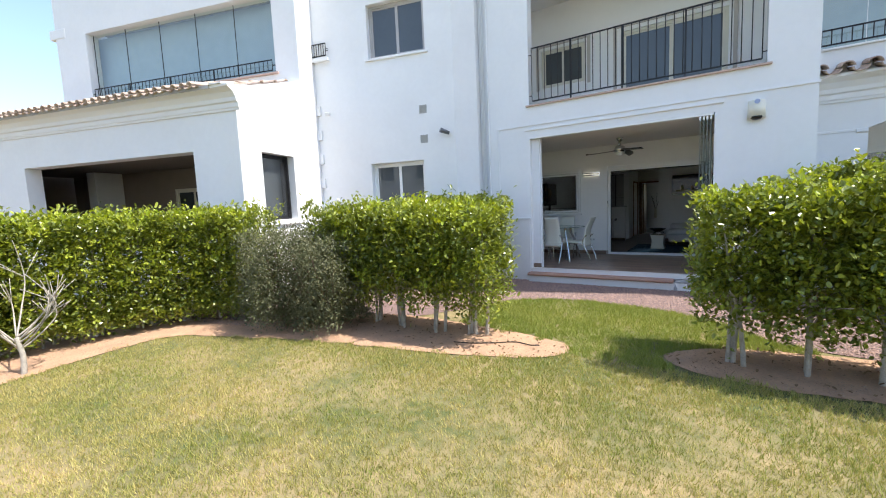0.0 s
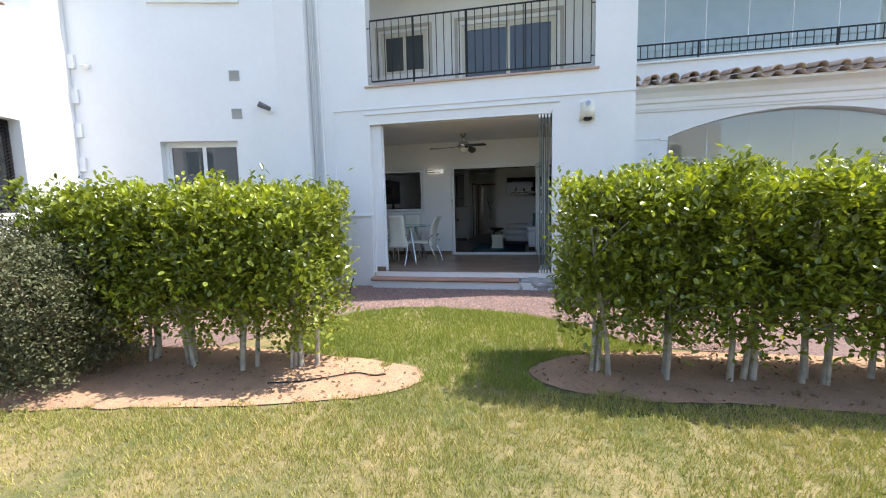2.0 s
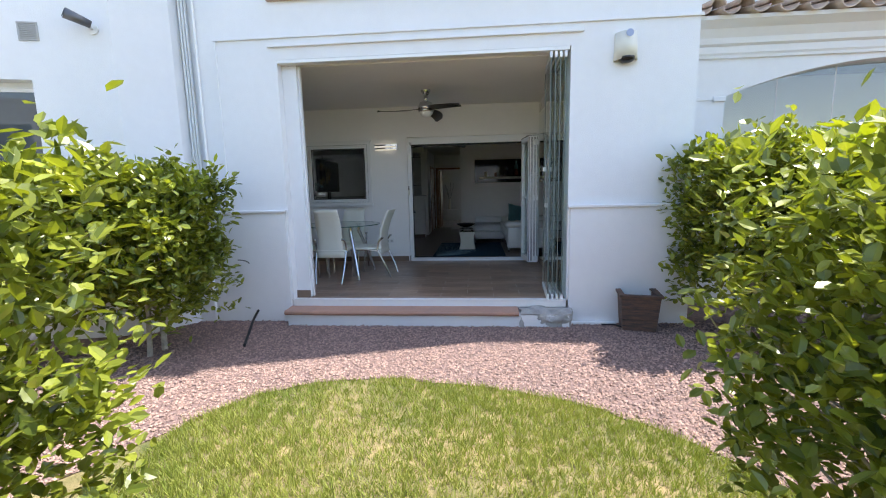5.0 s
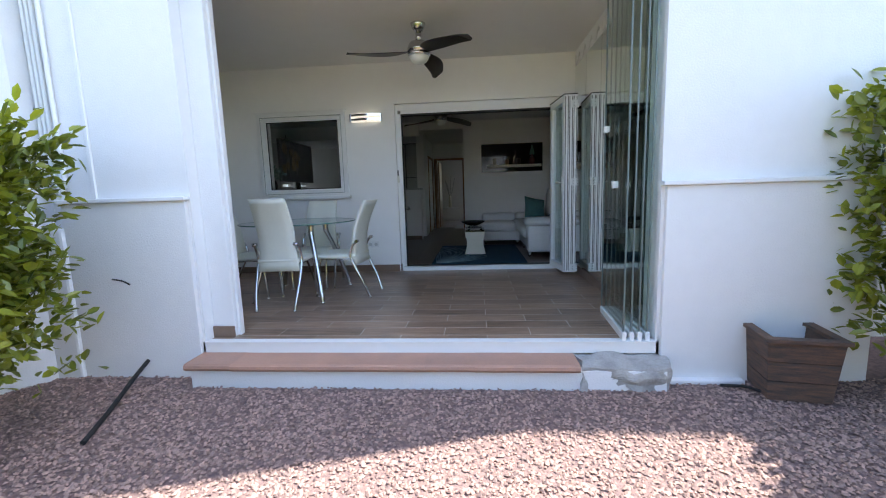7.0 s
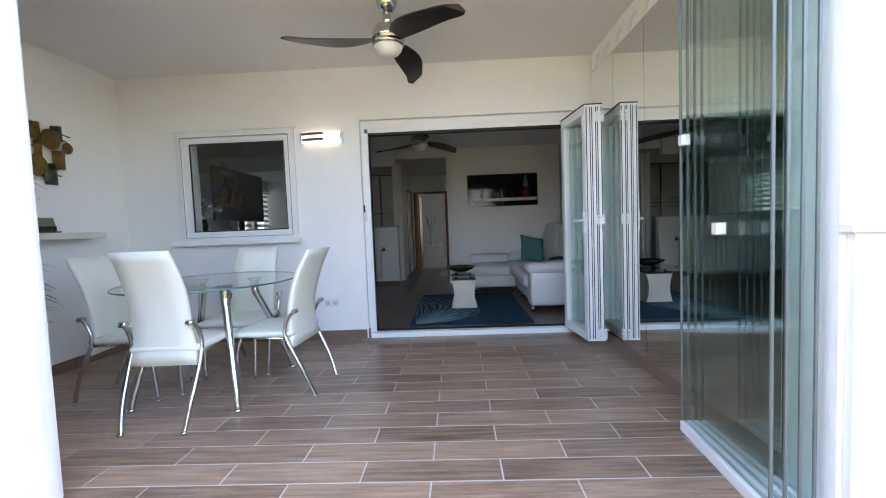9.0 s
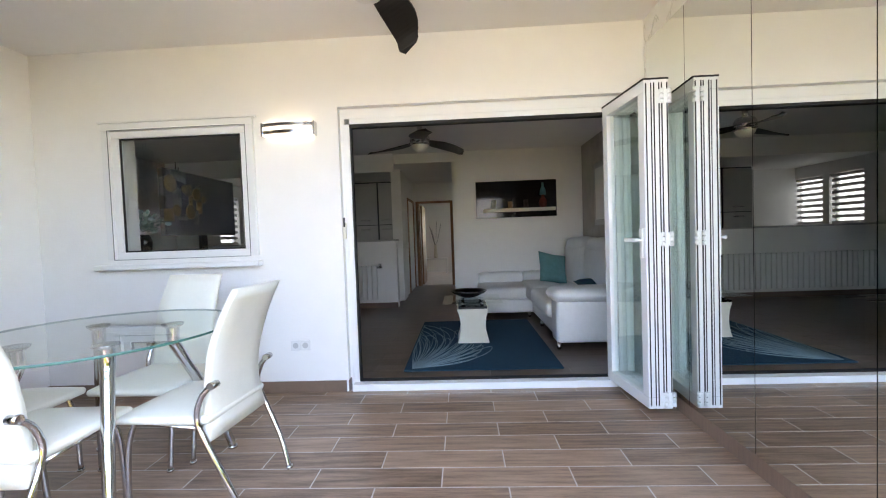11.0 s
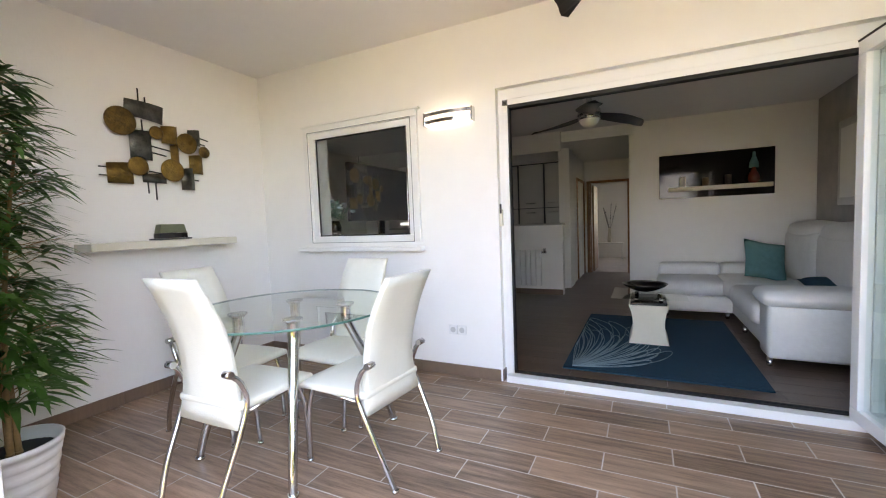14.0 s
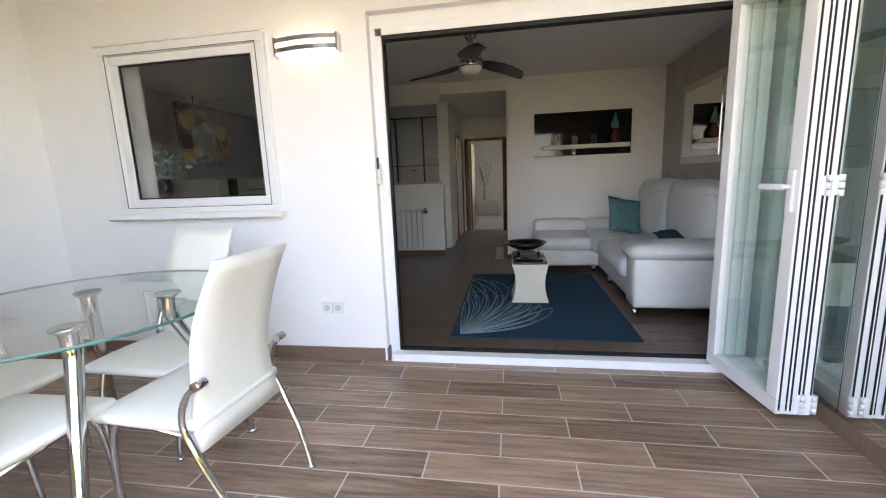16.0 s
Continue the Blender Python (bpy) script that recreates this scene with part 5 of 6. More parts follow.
# sconce, sockets, door catch
e = thing("wall_sconce", pose(0.588, 2.60, 2.225), "chrome and frosted glass wall light, lit", "wall light")
for z in (-0.032, 0.022):
    bm = bmesh.new()
    n = 12
    pts = [(-0.19 + 0.38 * i / n, -0.055 - 0.03 * math.sin(math.pi * i / n)) for i in range(n + 1)]
    prism(bm, pts + [(x, y + 0.004) for x, y in reversed(pts)], z, z + 0.026)
    part("band", bm, CHROME, e)
bm = bmesh.new()
pts = [(-0.185 + 0.37 * i / 12, -0.045 - 0.03 * math.sin(math.pi * i / 12)) for i in range(13)]
prism(bm, pts + [(0.185, -0.004), (-0.185, -0.004)], -0.045, 0.055)
glow = mat("lit_shade", (0.8, 0.8, 0.75), 0.4)
gb = glow.node_tree.nodes["Principled BSDF"]
gb.inputs["Emission Color"].default_value = (1.0, 0.9, 0.72, 1)
gb.inputs["Emission Strength"].default_value = 0.16
part("shade", bm, glow, e)
bm = bmesh.new()
box(bm, -0.2, -0.185, -0.06, 0, -0.045, 0.055, 0.003)
part("end_cap", bm, CHROME, e)
bm = bmesh.new()
box(bm, 0.185, 0.2, -0.06, 0, -0.045, 0.055, 0.003)
part("end_cap", bm, CHROME, e)

e = thing("power_socket", pose(0.59, 2.60, 0.62), "white double power socket on the wall", "socket")
for x in (-0.037, 0.037):
    bm = bmesh.new()
    box(bm, x - 0.036, x + 0.036, -0.010, 0, -0.038, 0.038, 0.004)
    pl = part("plate", bm, WHITEPLASTIC, e)
    bm = bmesh.new()
    cyl(bm, (x, -0.0101, 0), (x, -0.0115, 0), 0.022, seg=20)
    pp = part("insert", bm, mat("socket_grey", (0.55, 0.55, 0.54), 0.5, var=0.05), pl)
e = thing("door_catch", pose(0.945, 2.615, 1.47), "small cream latch keeper on the door reveal", "latch")
bm = bmesh.new()
box(bm, 0.0, 0.022, 0.0, 0.03, -0.06, 0.06, 0.004)
part("body", bm, PLASTIC, e)
bm = bmesh.new()
box(bm, 0.005, 0.02, -0.006, 0.0, 0.03, 0.10, 0.003)
part("bolt", bm, BLACK, e)

# planter box
pl = thing("planter_box", pose(3.80, -0.16, 0.008, 0, 0, -10) @ Matrix.Scale(0.95, 4), "square weathered wooden planter box on the gravel", "planter")
for s in range(4):
    for k in range(3):
        bm = bmesh.new()
        h0, h1 = 0.01 + k * 0.125, 0.13 + k * 0.125
        w0, w1 = 0.165 + 0.03 * h0 / 0.38, 0.165 + 0.03 * h1 / 0.38
        a = [(-w0, -w0, h0), (w0, -w0, h0), (w1, -w1, h1), (-w1, -w1, h1)]
        b = [(x * 0.9, y + 0.02, z) for x, y, z in a]
        va, vb = [bm.verts.new(p) for p in a], [bm.verts.new(p) for p in b]
        for i in range(4):
            bm.faces.new((va[i], va[(i + 1) % 4], vb[(i + 1) % 4], vb[i]))
        bm.faces.new(va)
        bm.faces.new(vb[::-1])
        part("board", bm, WOODDARK, pl, m=pose(0, 0, 0, 0, 0, 90 * s))
    bm = bmesh.new()
    w = 0.215
    prism(bm, [(-w, -w), (w, -w), (w - 0.055, -w + 0.055), (-w + 0.055, -w + 0.055)], 0.386, 0.408)
    part("rim", bm, WOODDARK, pl, m=pose(0, 0, 0, 0, 0, 90 * s))
bm = bmesh.new()
box(bm, -0.16, 0.16, -0.16, 0.16, 0.25, 0.27)
part("soil", bm, RUBBER, pl)

# ---------------------------------------------------------------- living room furniture
def cushion(bm, x0, x1, y0, y1, z0, z1, puff=0.02, r=0.03):
    b2 = bmesh.new()
    box(b2, x0, x1, y0, y1, z0, z1, r)
    bmesh.ops.subdivide_edges(b2, edges=[ed for ed in b2.edges if ed.calc_length() > 0.15], cuts=4, use_grid_fill=True)
    c = Vector(((x0 + x1) / 2, (y0 + y1) / 2, (z0 + z1) / 2))
    h = Vector(((x1 - x0) / 2, (y1 - y0) / 2, (z1 - z0) / 2))
    for v in b2.verts:
        q = v.co - c
        k = [1 - min(1, abs(q[i]) / h[i]) ** 2 for i in range(3)]
        v.co.x += puff * (1 if q.x > 0 else -1) * k[1] * k[2]
        v.co.y += puff * (1 if q.y > 0 else -1) * k[0] * k[2]
        v.co.z += puff * (1 if q.z > 0 else -1) * k[0] * k[1]
    for f in b2.faces:
        f.smooth = True
    me = bpy.data.meshes.new("tmp")
    b2.to_mesh(me)
    b2.free()
    bm.from_mesh(me)
    bpy.data.meshes.remove(me)


F = 0.262
sofa = thing("corner_sofa", pose(-0.09, -0.91, F) @ Matrix.Diagonal((0.93, 1.2, 0.98, 1)), "white leather corner sofa with chaise against the wall", "sofa")


def sofa_part(name, *a, **k):
    bm = bmesh.new()
    cushion(bm, *a, **k)
    return part(name, bm, SOFA, sofa)


sofa_part("arm", 3.02, 4.10, 3.70, 3.92, 0.07, 0.50, puff=0.006)
sofa_part("arm_pad", 2.98, 4.08, 3.66, 3.97, 0.48, 0.60, puff=0.02, r=0.05)
sofa_part("base", 3.06, 4.08, 3.93, 5.80, 0.07, 0.28, puff=0.004)
sofa_part("seat_cushion", 2.98, 3.70, 3.94, 4.80, 0.26, 0.45, puff=0.03, r=0.05)
sofa_part("seat_cushion", 2.98, 3.70, 4.81, 5.55, 0.26, 0.45, puff=0.03, r=0.05)
sofa_part("backrest", 3.68, 4.10, 3.94, 4.72, 0.40, 0.98, puff=0.04, r=0.06)
sofa_part("backrest", 3.68, 4.10, 4.74, 5.52, 0.40, 0.98, puff=0.04, r=0.06)
sofa_part("headrest", 3.70, 4.00, 3.98, 4.70, 0.86, 1.06, puff=0.03, r=0.06)
sofa_part("headrest", 3.70, 4.00, 4.78, 5.50, 0.86, 1.06, puff=0.03, r=0.06)
sofa_part("chaise_base", 2.32, 3.10, 5.02, 5.78, 0.07, 0.26, puff=0.004)
sofa_part("chaise_cushion", 2.30, 3.04, 5.02, 5.62, 0.26, 0.42, puff=0.025, r=0.04)
sofa_part("chaise_back", 2.32, 3.04, 5.60, 5.80, 0.30, 0.56, puff=0.012, r=0.04)
sofa_part("corner_back", 3.05, 3.70, 5.58, 5.80, 0.30, 0.56, puff=0.015, r=0.04)
for x, y in ((3.05, 3.76), (3.95, 3.76), (2.38, 5.08), (3.02, 5.08), (3.08, 4.6)):
    bm = bmesh.new()
    lathe(bm, [(0.0, 0.0), (0.02, 0.0), (0.025, 0.02), (0.02, 0.07), (0.0, 0.07)], (x, y, 0), 14)
    part("foot", bm, CHROME, sofa)


def pillow(m, material, label):
    e = thing("throw_pillow", m, label, "cushion", "cushions on the sofa")
    bm = bmesh.new()
    n = 12
    rows = {}
    for s in (-1, 1):
        for i in range(n + 1):
            for j in range(n + 1):
                u, v = i / n * 2 - 1, j / n * 2 - 1
                edge = (1 - u ** 4) * (1 - v ** 4)
                k = 0.06 * edge ** 0.6
                pin = 1 - 0.07 * (1 - abs(u) * abs(v))
                if s == 1 and (i in (0, n) or j in (0, n)):
                    rows[s, i, j] = rows[-1, i, j]
                else:
                    rows[s, i, j] = bm.verts.new((u * 0.21 * pin, s * k, v * 0.21 * pin))
        for i in range(n):
            for j in range(n):
                f = bm.faces.new((rows[s, i, j], rows[s, i + 1, j], rows[s, i + 1, j + 1], rows[s, i, j + 1]))
                f.smooth = True
    part("cover", bm, material, e)
    return e


pillow(pose(3.03, 5.10, F + 0.66, -22, 12, 20), TEAL, "teal fabric throw pillow leaning on the white sofa")
pillow(pose(3.35, 4.25, F + 0.51, -75, 0, 10), NAVY, "dark teal throw pillow lying on the white sofa")

rug = thing("rug", pose(-0.13, -0.15, F), "dark teal rug with pale looping lines", "rug")
bm = bmesh.new()
box(bm, 1.43, 2.78, 3.16, 5.12, 0, 0.012, 0.004)
part("rug_body", bm, mat("rug_pile", (0.006, 0.055, 0.095), 0.95, scale=60, var=0.4, bump=0.6, bscale=300), rug)
bm = bmesh.new()
rg = random.Random(3)
for k in range(22):
    a = 0.28 + k * 0.062
    L = (1.05 if k % 2 else 0.80) * (0.85 + 0.3 * rg.random()) * (0.75 + 0.45 * math.sin(a))
    spread = 0.10 + 0.05 * rg.random()
    pts = []
    for s in range(15):
        t = s / 14
        r = L * math.sin(math.pi * t) ** 0.8
        ang = a + spread * math.cos(math.pi * t) + 0.35 * (r / 1.1) ** 2
        x, y = 1.50 + 0.95 * r * math.cos(ang), 3.21 + 1.25 * r * math.sin(ang)
        pts.append((min(2.76, max(1.45, x)), min(5.05, max(3.18, y)), 0.0125))
    tube(bm, pts, 0.004, 4)
part("loop_pattern", bm, mat("rug_line", (0.20, 0.30, 0.33), 0.95, var=0.2), rug)

ct = thing("coffee_table", pose(1.92, 4.06, F + 0.013), "low table with a cream waisted pedestal and clear glass top", "coffee table")
bm = bmesh.new()
rows = []
for i in range(9):
    s = i / 8
    w = 0.13 + 0.035 * (2 * s - 1) ** 2
    rows.append((w, 0.36 * s))
for (w0, z0), (w1, z1) in zip(rows, rows[1:]):
    a = [(-w0, -0.22, z0), (w0, -0.22, z0), (w1, -0.22, z1), (-w1, -0.22, z1)]
    va = [bm.verts.new(p) for p in a]
    vb = [bm.verts.new((p[0], 0.22, p[2])) for p in a]
    bm.faces.new(va)
    bm.faces.new(vb[::-1])
    bm.faces.new((va[0], vb[0], vb[3], va[3]))
    bm.faces.new((va[1], va[2], vb[2], vb[1]))
    if z0 == 0:
        bm.faces.new((va[0], va[1], vb[1], vb[0]))
    if i == 8 and z1 > 0.359:
        bm.faces.new((va[3], vb[3], vb[2], va[2]))
bmesh.ops.remove_doubles(bm, verts=bm.verts, dist=1e-5)
part("pedestal", bm, CREAM, ct)
bm = bmesh.new()
box(bm, -0.15, 0.15, -0.24, 0.24, 0.361, 0.385, 0.004)
part("cap", bm, BLACKGLOSS, ct)
for x in (-0.1, 0.1):
    for y in (-0.17, 0.17):
        bm = bmesh.new()
        cyl(bm, (x, y, 0.385), (x, y, 0.419), 0.018, seg=14)
        part("stud", bm, CHROME, ct)
bm = bmesh.new()
lathe(bm, [(0.0, 0.428), (0.44, 0.428)], seg=4)
bmesh.ops.rotate(bm, verts=bm.verts, matrix=pose(0, 0, 0, 0, 0, 45).to_3x3())
part("tabletop", bm, TABLEGLASS, ct)
bowl = thing("bowl", pose(1.89, 4.20, F + 0.444), "wide shallow dark glazed bowl on the glass table", "bowl")
bm = bmesh.new()
lathe(bm, [(0.0, 0.0), (0.06, 0.0), (0.11, 0.015), (0.18, 0.05), (0.205, 0.075), (0.198, 0.077), (0.17, 0.058), (0.10, 0.025), (0.0, 0.014)], seg=36)
part("body", bm, BLACKGLOSS, bowl)

# picture panel with a shelf, candles and bottle
e = thing("wall_panel", pose(-0.262, 0.22, -0.04) @ Matrix.Diagonal((0.97, 1, 1.02, 1)), "black gloss wall panel carrying a white shelf", "wall panel")
bm = bmesh.new()
box(bm, 2.41, 3.70, 5.855, 5.879, 1.66, 2.22, 0.004)
part("panel", bm, BLACKGLOSS, e)
bm = bmesh.new()
box(bm, 2.52, 3.66, 5.74, 5.853, 1.745, 1.795, 0.003)
part("shelf", bm, CREAM, e)
for x, hgt, c in ((2.69, 0.13, CREAM), (2.95, 0.10, mat("brown_candle", (0.25, 0.16, 0.10), 0.5, var=0.1)), (3.20, 0.12, mat("black_candle", (0.04, 0.03, 0.03), 0.4, var=0.1))):
    q = thing("candle", pose(0.97 * x - 0.262, 6.01, 1.792), "short pillar candle on the white shelf", "candle", "candles on the shelf")
    bm = bmesh.new()
    lathe(bm, [(0.0, 0.0), (0.036, 0.0), (0.036, hgt), (0.030, hgt + 0.004), (0.0, hgt - 0.004)], seg=20)
    part("wax", bm, c, q)
q = thing("bottle", pose(3.104, 6.01, 1.792), "round dark red vase with a teal stopper on the shelf", "bottle")
bm = bmesh.new()
lathe(bm, [(0.0, 0.0), (0.04, 0.0), (0.065, 0.04), (0.06, 0.10), (0.03, 0.15), (0.022, 0.19), (0.0, 0.19)], seg=24)
part("body", bm, mat("red_glass", (0.12, 0.025, 0.015), 0.1, var=0.2), q)
bm = bmesh.new()
lathe(bm, [(0.0, 0.19), (0.05, 0.19), (0.045, 0.25), (0.018, 0.33), (0.015, 0.38), (0.0, 0.38)], seg=24)
part("stopper", bm, TEAL, q)
# framed mirror on the stucco wall
e = thing("framed_mirror", pose(-0.42, 0.1, -0.03), "rectangular silver-framed mirror on the grey wall", "mirror")
bm = bmesh.new()
box(bm, 4.125, 4.149, 4.35, 5.35, 1.50, 2.36, 0.008)
part("frame", bm, STEEL, e)
bm = bmesh.new()
box(bm, 4.119, 4.1245, 4.43, 5.27, 1.58, 2.28)
part("mirror_sheet", bm, MIRROR, e)

# radiator on the half wall
e = thing("radiator", pose(-0.47, -0.10, 0), "white sectional radiator on the half-height wall", "radiator")
bm0 = bmesh.new()
box(bm0, -0.036, 0.036, 6.20, 6.275, 0.40, 0.96, 0.012)
me = mesh_of("section", bm0, ALU)
for i in range(29):
    o = new("section", me)
    o.parent = e
    o.location.x = -1.36 + i * 0.08
bm = bmesh.new()
cyl(bm, (0.90, 6.24, 0.93), (1.0, 6.24, 0.93), 0.018, seg=12)
cyl(bm, (0.97, 6.24, 0.93), (0.97, 6.24, 0.99), 0.022, seg=12)
part("valve", bm, STEEL, e)
bm = bmesh.new()
box(bm, -2.37, 0.785, 6.18, 6.36, 1.346, 1.375, 0.004)
structure("worktop", bm, KITCHEN, "grey worktop edge on the half-height wall")
base_strip("baseboard", 0.765, 6.199, -2.36, 6.199)
base_strip("baseboard", 3.72, 6.099, 1.76, 6.099)
# kitchen tall units behind
for i, (x0, x1) in enumerate(((-0.1, 0.40), (0.42, 0.86), (0.88, 1.17))):
    k = thing("kitchen_cabinet", pose(-0.55, 7.05, F) @ Matrix.Diagonal((1, 1, 1.04, 1)), "tall plain grey kitchen cabinet with two doors", "cabinet", "tall kitchen cabinets")
    bm = bmesh.new()
    box(bm, x0, x1, 0.02, 0.6, 0, 2.08)
    part("body", bm, BLACK, k)
    for z0, z1 in ((0.05, 1.32), (1.33, 2.06)):
        bm = bmesh.new()
        box(bm, x0 + 0.004, x1 - 0.004, 0, 0.019, z0, z1, 0.003)
        d = part("door", bm, KITCHEN, k)
        bm = bmesh.new()
        cyl(bm, ((x0 + x1) / 2 - 0.09, -0.022, z0 + (0.08 if z0 > 1 else 1.2)), ((x0 + x1) / 2 + 0.09, -0.022, z0 + (0.08 if z0 > 1 else 1.2)), 0.007, seg=8)
        part("handle", bm, CHROME, d)
# hall door frame with an open door, vase beyond
e = tagged(new("door_hall"), "oak door frame at the end of the hall", kind="structure")
bm = bmesh.new()
for q in ((0.8, 0.862, F, 2.2), (1.609, 1.67, F, 2.2), (0.8, 1.67, 2.15, 2.2)):
    box(bm, q[0], q[1], 8.97, 9.0, q[2], q[3], 0.004)
for q in ((0.862, 0.884, F, 2.15), (1.587, 1.609, F, 2.15)):
    box(bm, q[0], q[1], 9.0, 9.15, q[2], q[3])
part("door_frame", bm, OAK, e)
bm = bmesh.new()
box(bm, 0.888, 0.923, 9.16, 9.95, F + 0.01, 2.12)
dl = part("door_leaf", bm, OAK, e)
bm = bmesh.new()
for q in ((0.745, 0.765, F, 2.2, 7.9, 7.98), (0.745, 0.765, F, 2.2, 8.86, 8.94), (0.745, 0.765, 2.15, 2.2, 8.08, 8.86)):
    box(bm, q[0], q[1], q[4], q[5], q[2], q[3])
structure("door_hall_side", bm, OAK, "oak door frame in the hall side wall")
cs = thing("console_table", pose(1.03, 12.0, F), "plain white console table at the far wall", "table")
bm = bmesh.new()
box(bm, -0.35, 0.35, -0.16, 0.16, 0.43, 0.46, 0.004)
part("tabletop", bm, WHITEPLASTIC, cs)
for x in (-0.32, 0.32):
    for y in (-0.13, 0.13):
        bm = bmesh.new()
        box(bm, x - 0.02, x + 0.02, y - 0.02, y + 0.02, 0, 0.43, 0.003)
        part("leg", bm, WHITEPLASTIC, cs)
v = thing("vase", pose(1.03, 12.0, F + 0.461) @ Matrix.Scale(0.58, 4), "pale vase with dark budded branches on the console", "vase")
bm = bmesh.new()
lathe(bm, [(0.0, 0.0), (0.09, 0.0), (0.10, 0.1), (0.08, 0.4), (0.06, 0.62), (0.075, 0.7), (0.065, 0.7), (0.0, 0.6)], seg=24)
part("body", bm, CREAM, v)
rv = random.Random(8)
for k in range(5):
    a, b = rv.uniform(-0.35, 0.35), rv.uniform(-0.2, 0.2)
    bm = bmesh.new()
    tube(bm, [(0, 0, 0.6), (a * 0.4, b * 0.4, 1.0), (a * 0.9, b, 1.5 + 0.1 * k)], 0.006, 5)
    for q in range(6):
        t = 0.4 + q * 0.1
        c = Vector((a * t, b * t, 0.6 + (0.9 + 0.1 * k) * t + 0.02))
        lathe(bm, [(0.0, -0.02), (0.022, 0.0), (0.0, 0.03)], c, 8)
    part("branch", bm, BLACK, v)
# television and flowers seen through the window
tv = thing("television", pose(-0.86, 3.78, 0, 0, 0, 90), "black flat television on a tall stand", "television")
bm = bmesh.new()
box(bm, -0.58, 0.58, 0, 0.05, 1.50, 2.12, 0.008)
part("housing", bm, BLACK, tv)
bm = bmesh.new()
box(bm, -0.56, 0.56, -0.004, -0.001, 1.52, 2.10)
part("screen", bm, mat("tv_screen", (0.05, 0.055, 0.065), 0.25, var=0.1), tv)
bm = bmesh.new()
box(bm, -0.05, 0.05, 0.01, 0.04, 0.74, 1.50)
box(bm, -0.6, 0.6, -0.10, 0.25, F, 0.74, 0.006)
part("cabinet", bm, BLACKGLOSS, tv)
pd = thing("pedestal", pose(-0.92, 3.02, F), "slim white pedestal carrying a vase of flowers", "pedestal")
bm = bmesh.new()
box(bm, -0.13, 0.13, -0.13, 0.13, 0, 0.02, 0.004)
box(bm, -0.11, 0.11, -0.11, 0.11, 0.02, 1.04, 0.004)
part("column", bm, WHITEPLASTIC, pd)
bm = bmesh.new()
box(bm, -0.13, 0.13, -0.13, 0.13, 1.041, 1.065, 0.004)
part("top", bm, WHITEPLASTIC, pd)
fl = thing("flower_vase", pose(-0.92, 3.02, F + 1.066), "vase of pale blue flowers with green leaves", "flowers")
bm = bmesh.new()
lathe(bm, [(0.0, 0.0), (0.05, 0.0), (0.06, 0.12), (0.04, 0.18), (0.0, 0.17)], seg=20)
part("vase", bm, BLACKGLOSS, fl)
vs, fs = [], []
for k in range(170):
    a, b = rv.uniform(0, 6.28), rv.uniform(0.1, 1.3)
    d = Vector((math.cos(a) * math.sin(b), math.sin(a) * math.sin(b), math.cos(b)))
    blade_leaf(vs, fs, Vector((0, 0, 0.16)) + d * rv.uniform(0.05, 0.2), d, Vector((0.1, 0, 1)), 0.07, 0.016)
me = bpy.data.meshes.new("leaves")
me.from_pydata([tuple(p) for p in vs], [], fs)
me.materials.append(BOUQUET)
o = new("leaves", me)
o.parent = fl
for k in range(12):
    a, b = rv.uniform(0, 6.28), rv.uniform(0.1, 1.2)
    d = Vector((math.cos(a) * math.sin(b), math.sin(a) * math.sin(b), math.cos(b)))
    bm = bmesh.new()
    lathe(bm, [(0.0, -0.015), (0.028, 0.0), (0.02, 0.02), (0.0, 0.015)], Vector((0, 0, 0.18)) + d * 0.2, 10)
    part("blossom", bm, mat("blossom", (0.35, 0.50, 0.52), 0.8, var=0.2), fl)
# two kitchen windows with striped blinds, seen in the mirror
SKYPANEL = bpy.data.materials.new("day_outside")
SKYPANEL.use_nodes = True
pb = SKYPANEL.node_tree.nodes["Principled BSDF"]
pb.inputs["Base Color"].default_value = (0.8, 0.85, 0.9, 1)
pb.inputs["Emission Color"].default_value = (0.85, 0.93, 1, 1)
pb.inputs["Emission Strength"].default_value = 0.09
for y0, y1 in ((7.45, 8.17), (8.32, 9.06)):
    bm = bmesh.new()
    box(bm, -3.16, -3.14, y0 - 0.1, y1 + 0.1, 1.2, 2.45)
    structure("backdrop", bm, SKYPANEL, "bright daylight outside the kitchen window")
    e = tagged(new("window_kitchen"), "white kitchen window behind a striped blind", kind="structure")
    bm = bmesh.new()
    for q in ((y0, y0 + 0.06, 1.32, 2.36), (y1 - 0.06, y1, 1.32, 2.36), (y0 + 0.06, y1 - 0.06, 1.32, 1.38), (y0 + 0.06, y1 - 0.06, 2.30, 2.36)):
        box(bm, -3.06, -3.01, q[0], q[1], q[2], q[3], 0.004)
    part("window_frame", bm, ALU, e)
    b = thing("roller_blind", pose(-2.94, (y0 + y1) / 2, 0), "striped day-and-night roller blind in the kitchen window", "blind", "kitchen blinds")
    w = (y1 - y0) / 2 - 0.02
    bm = bmesh.new()
    cyl(bm, (0, -w, 2.32), (0, w, 2.32), 0.03, seg=14)
    part("roller", bm, WHITEPLASTIC, b)
    for k in range(8):
        bm = bmesh.new()
        box(bm, -0.003, 0.0, -w, w, 1.36 + k * 0.12, 1.42 + k * 0.12)
        part("slat", bm, WHITEPLASTIC, b)

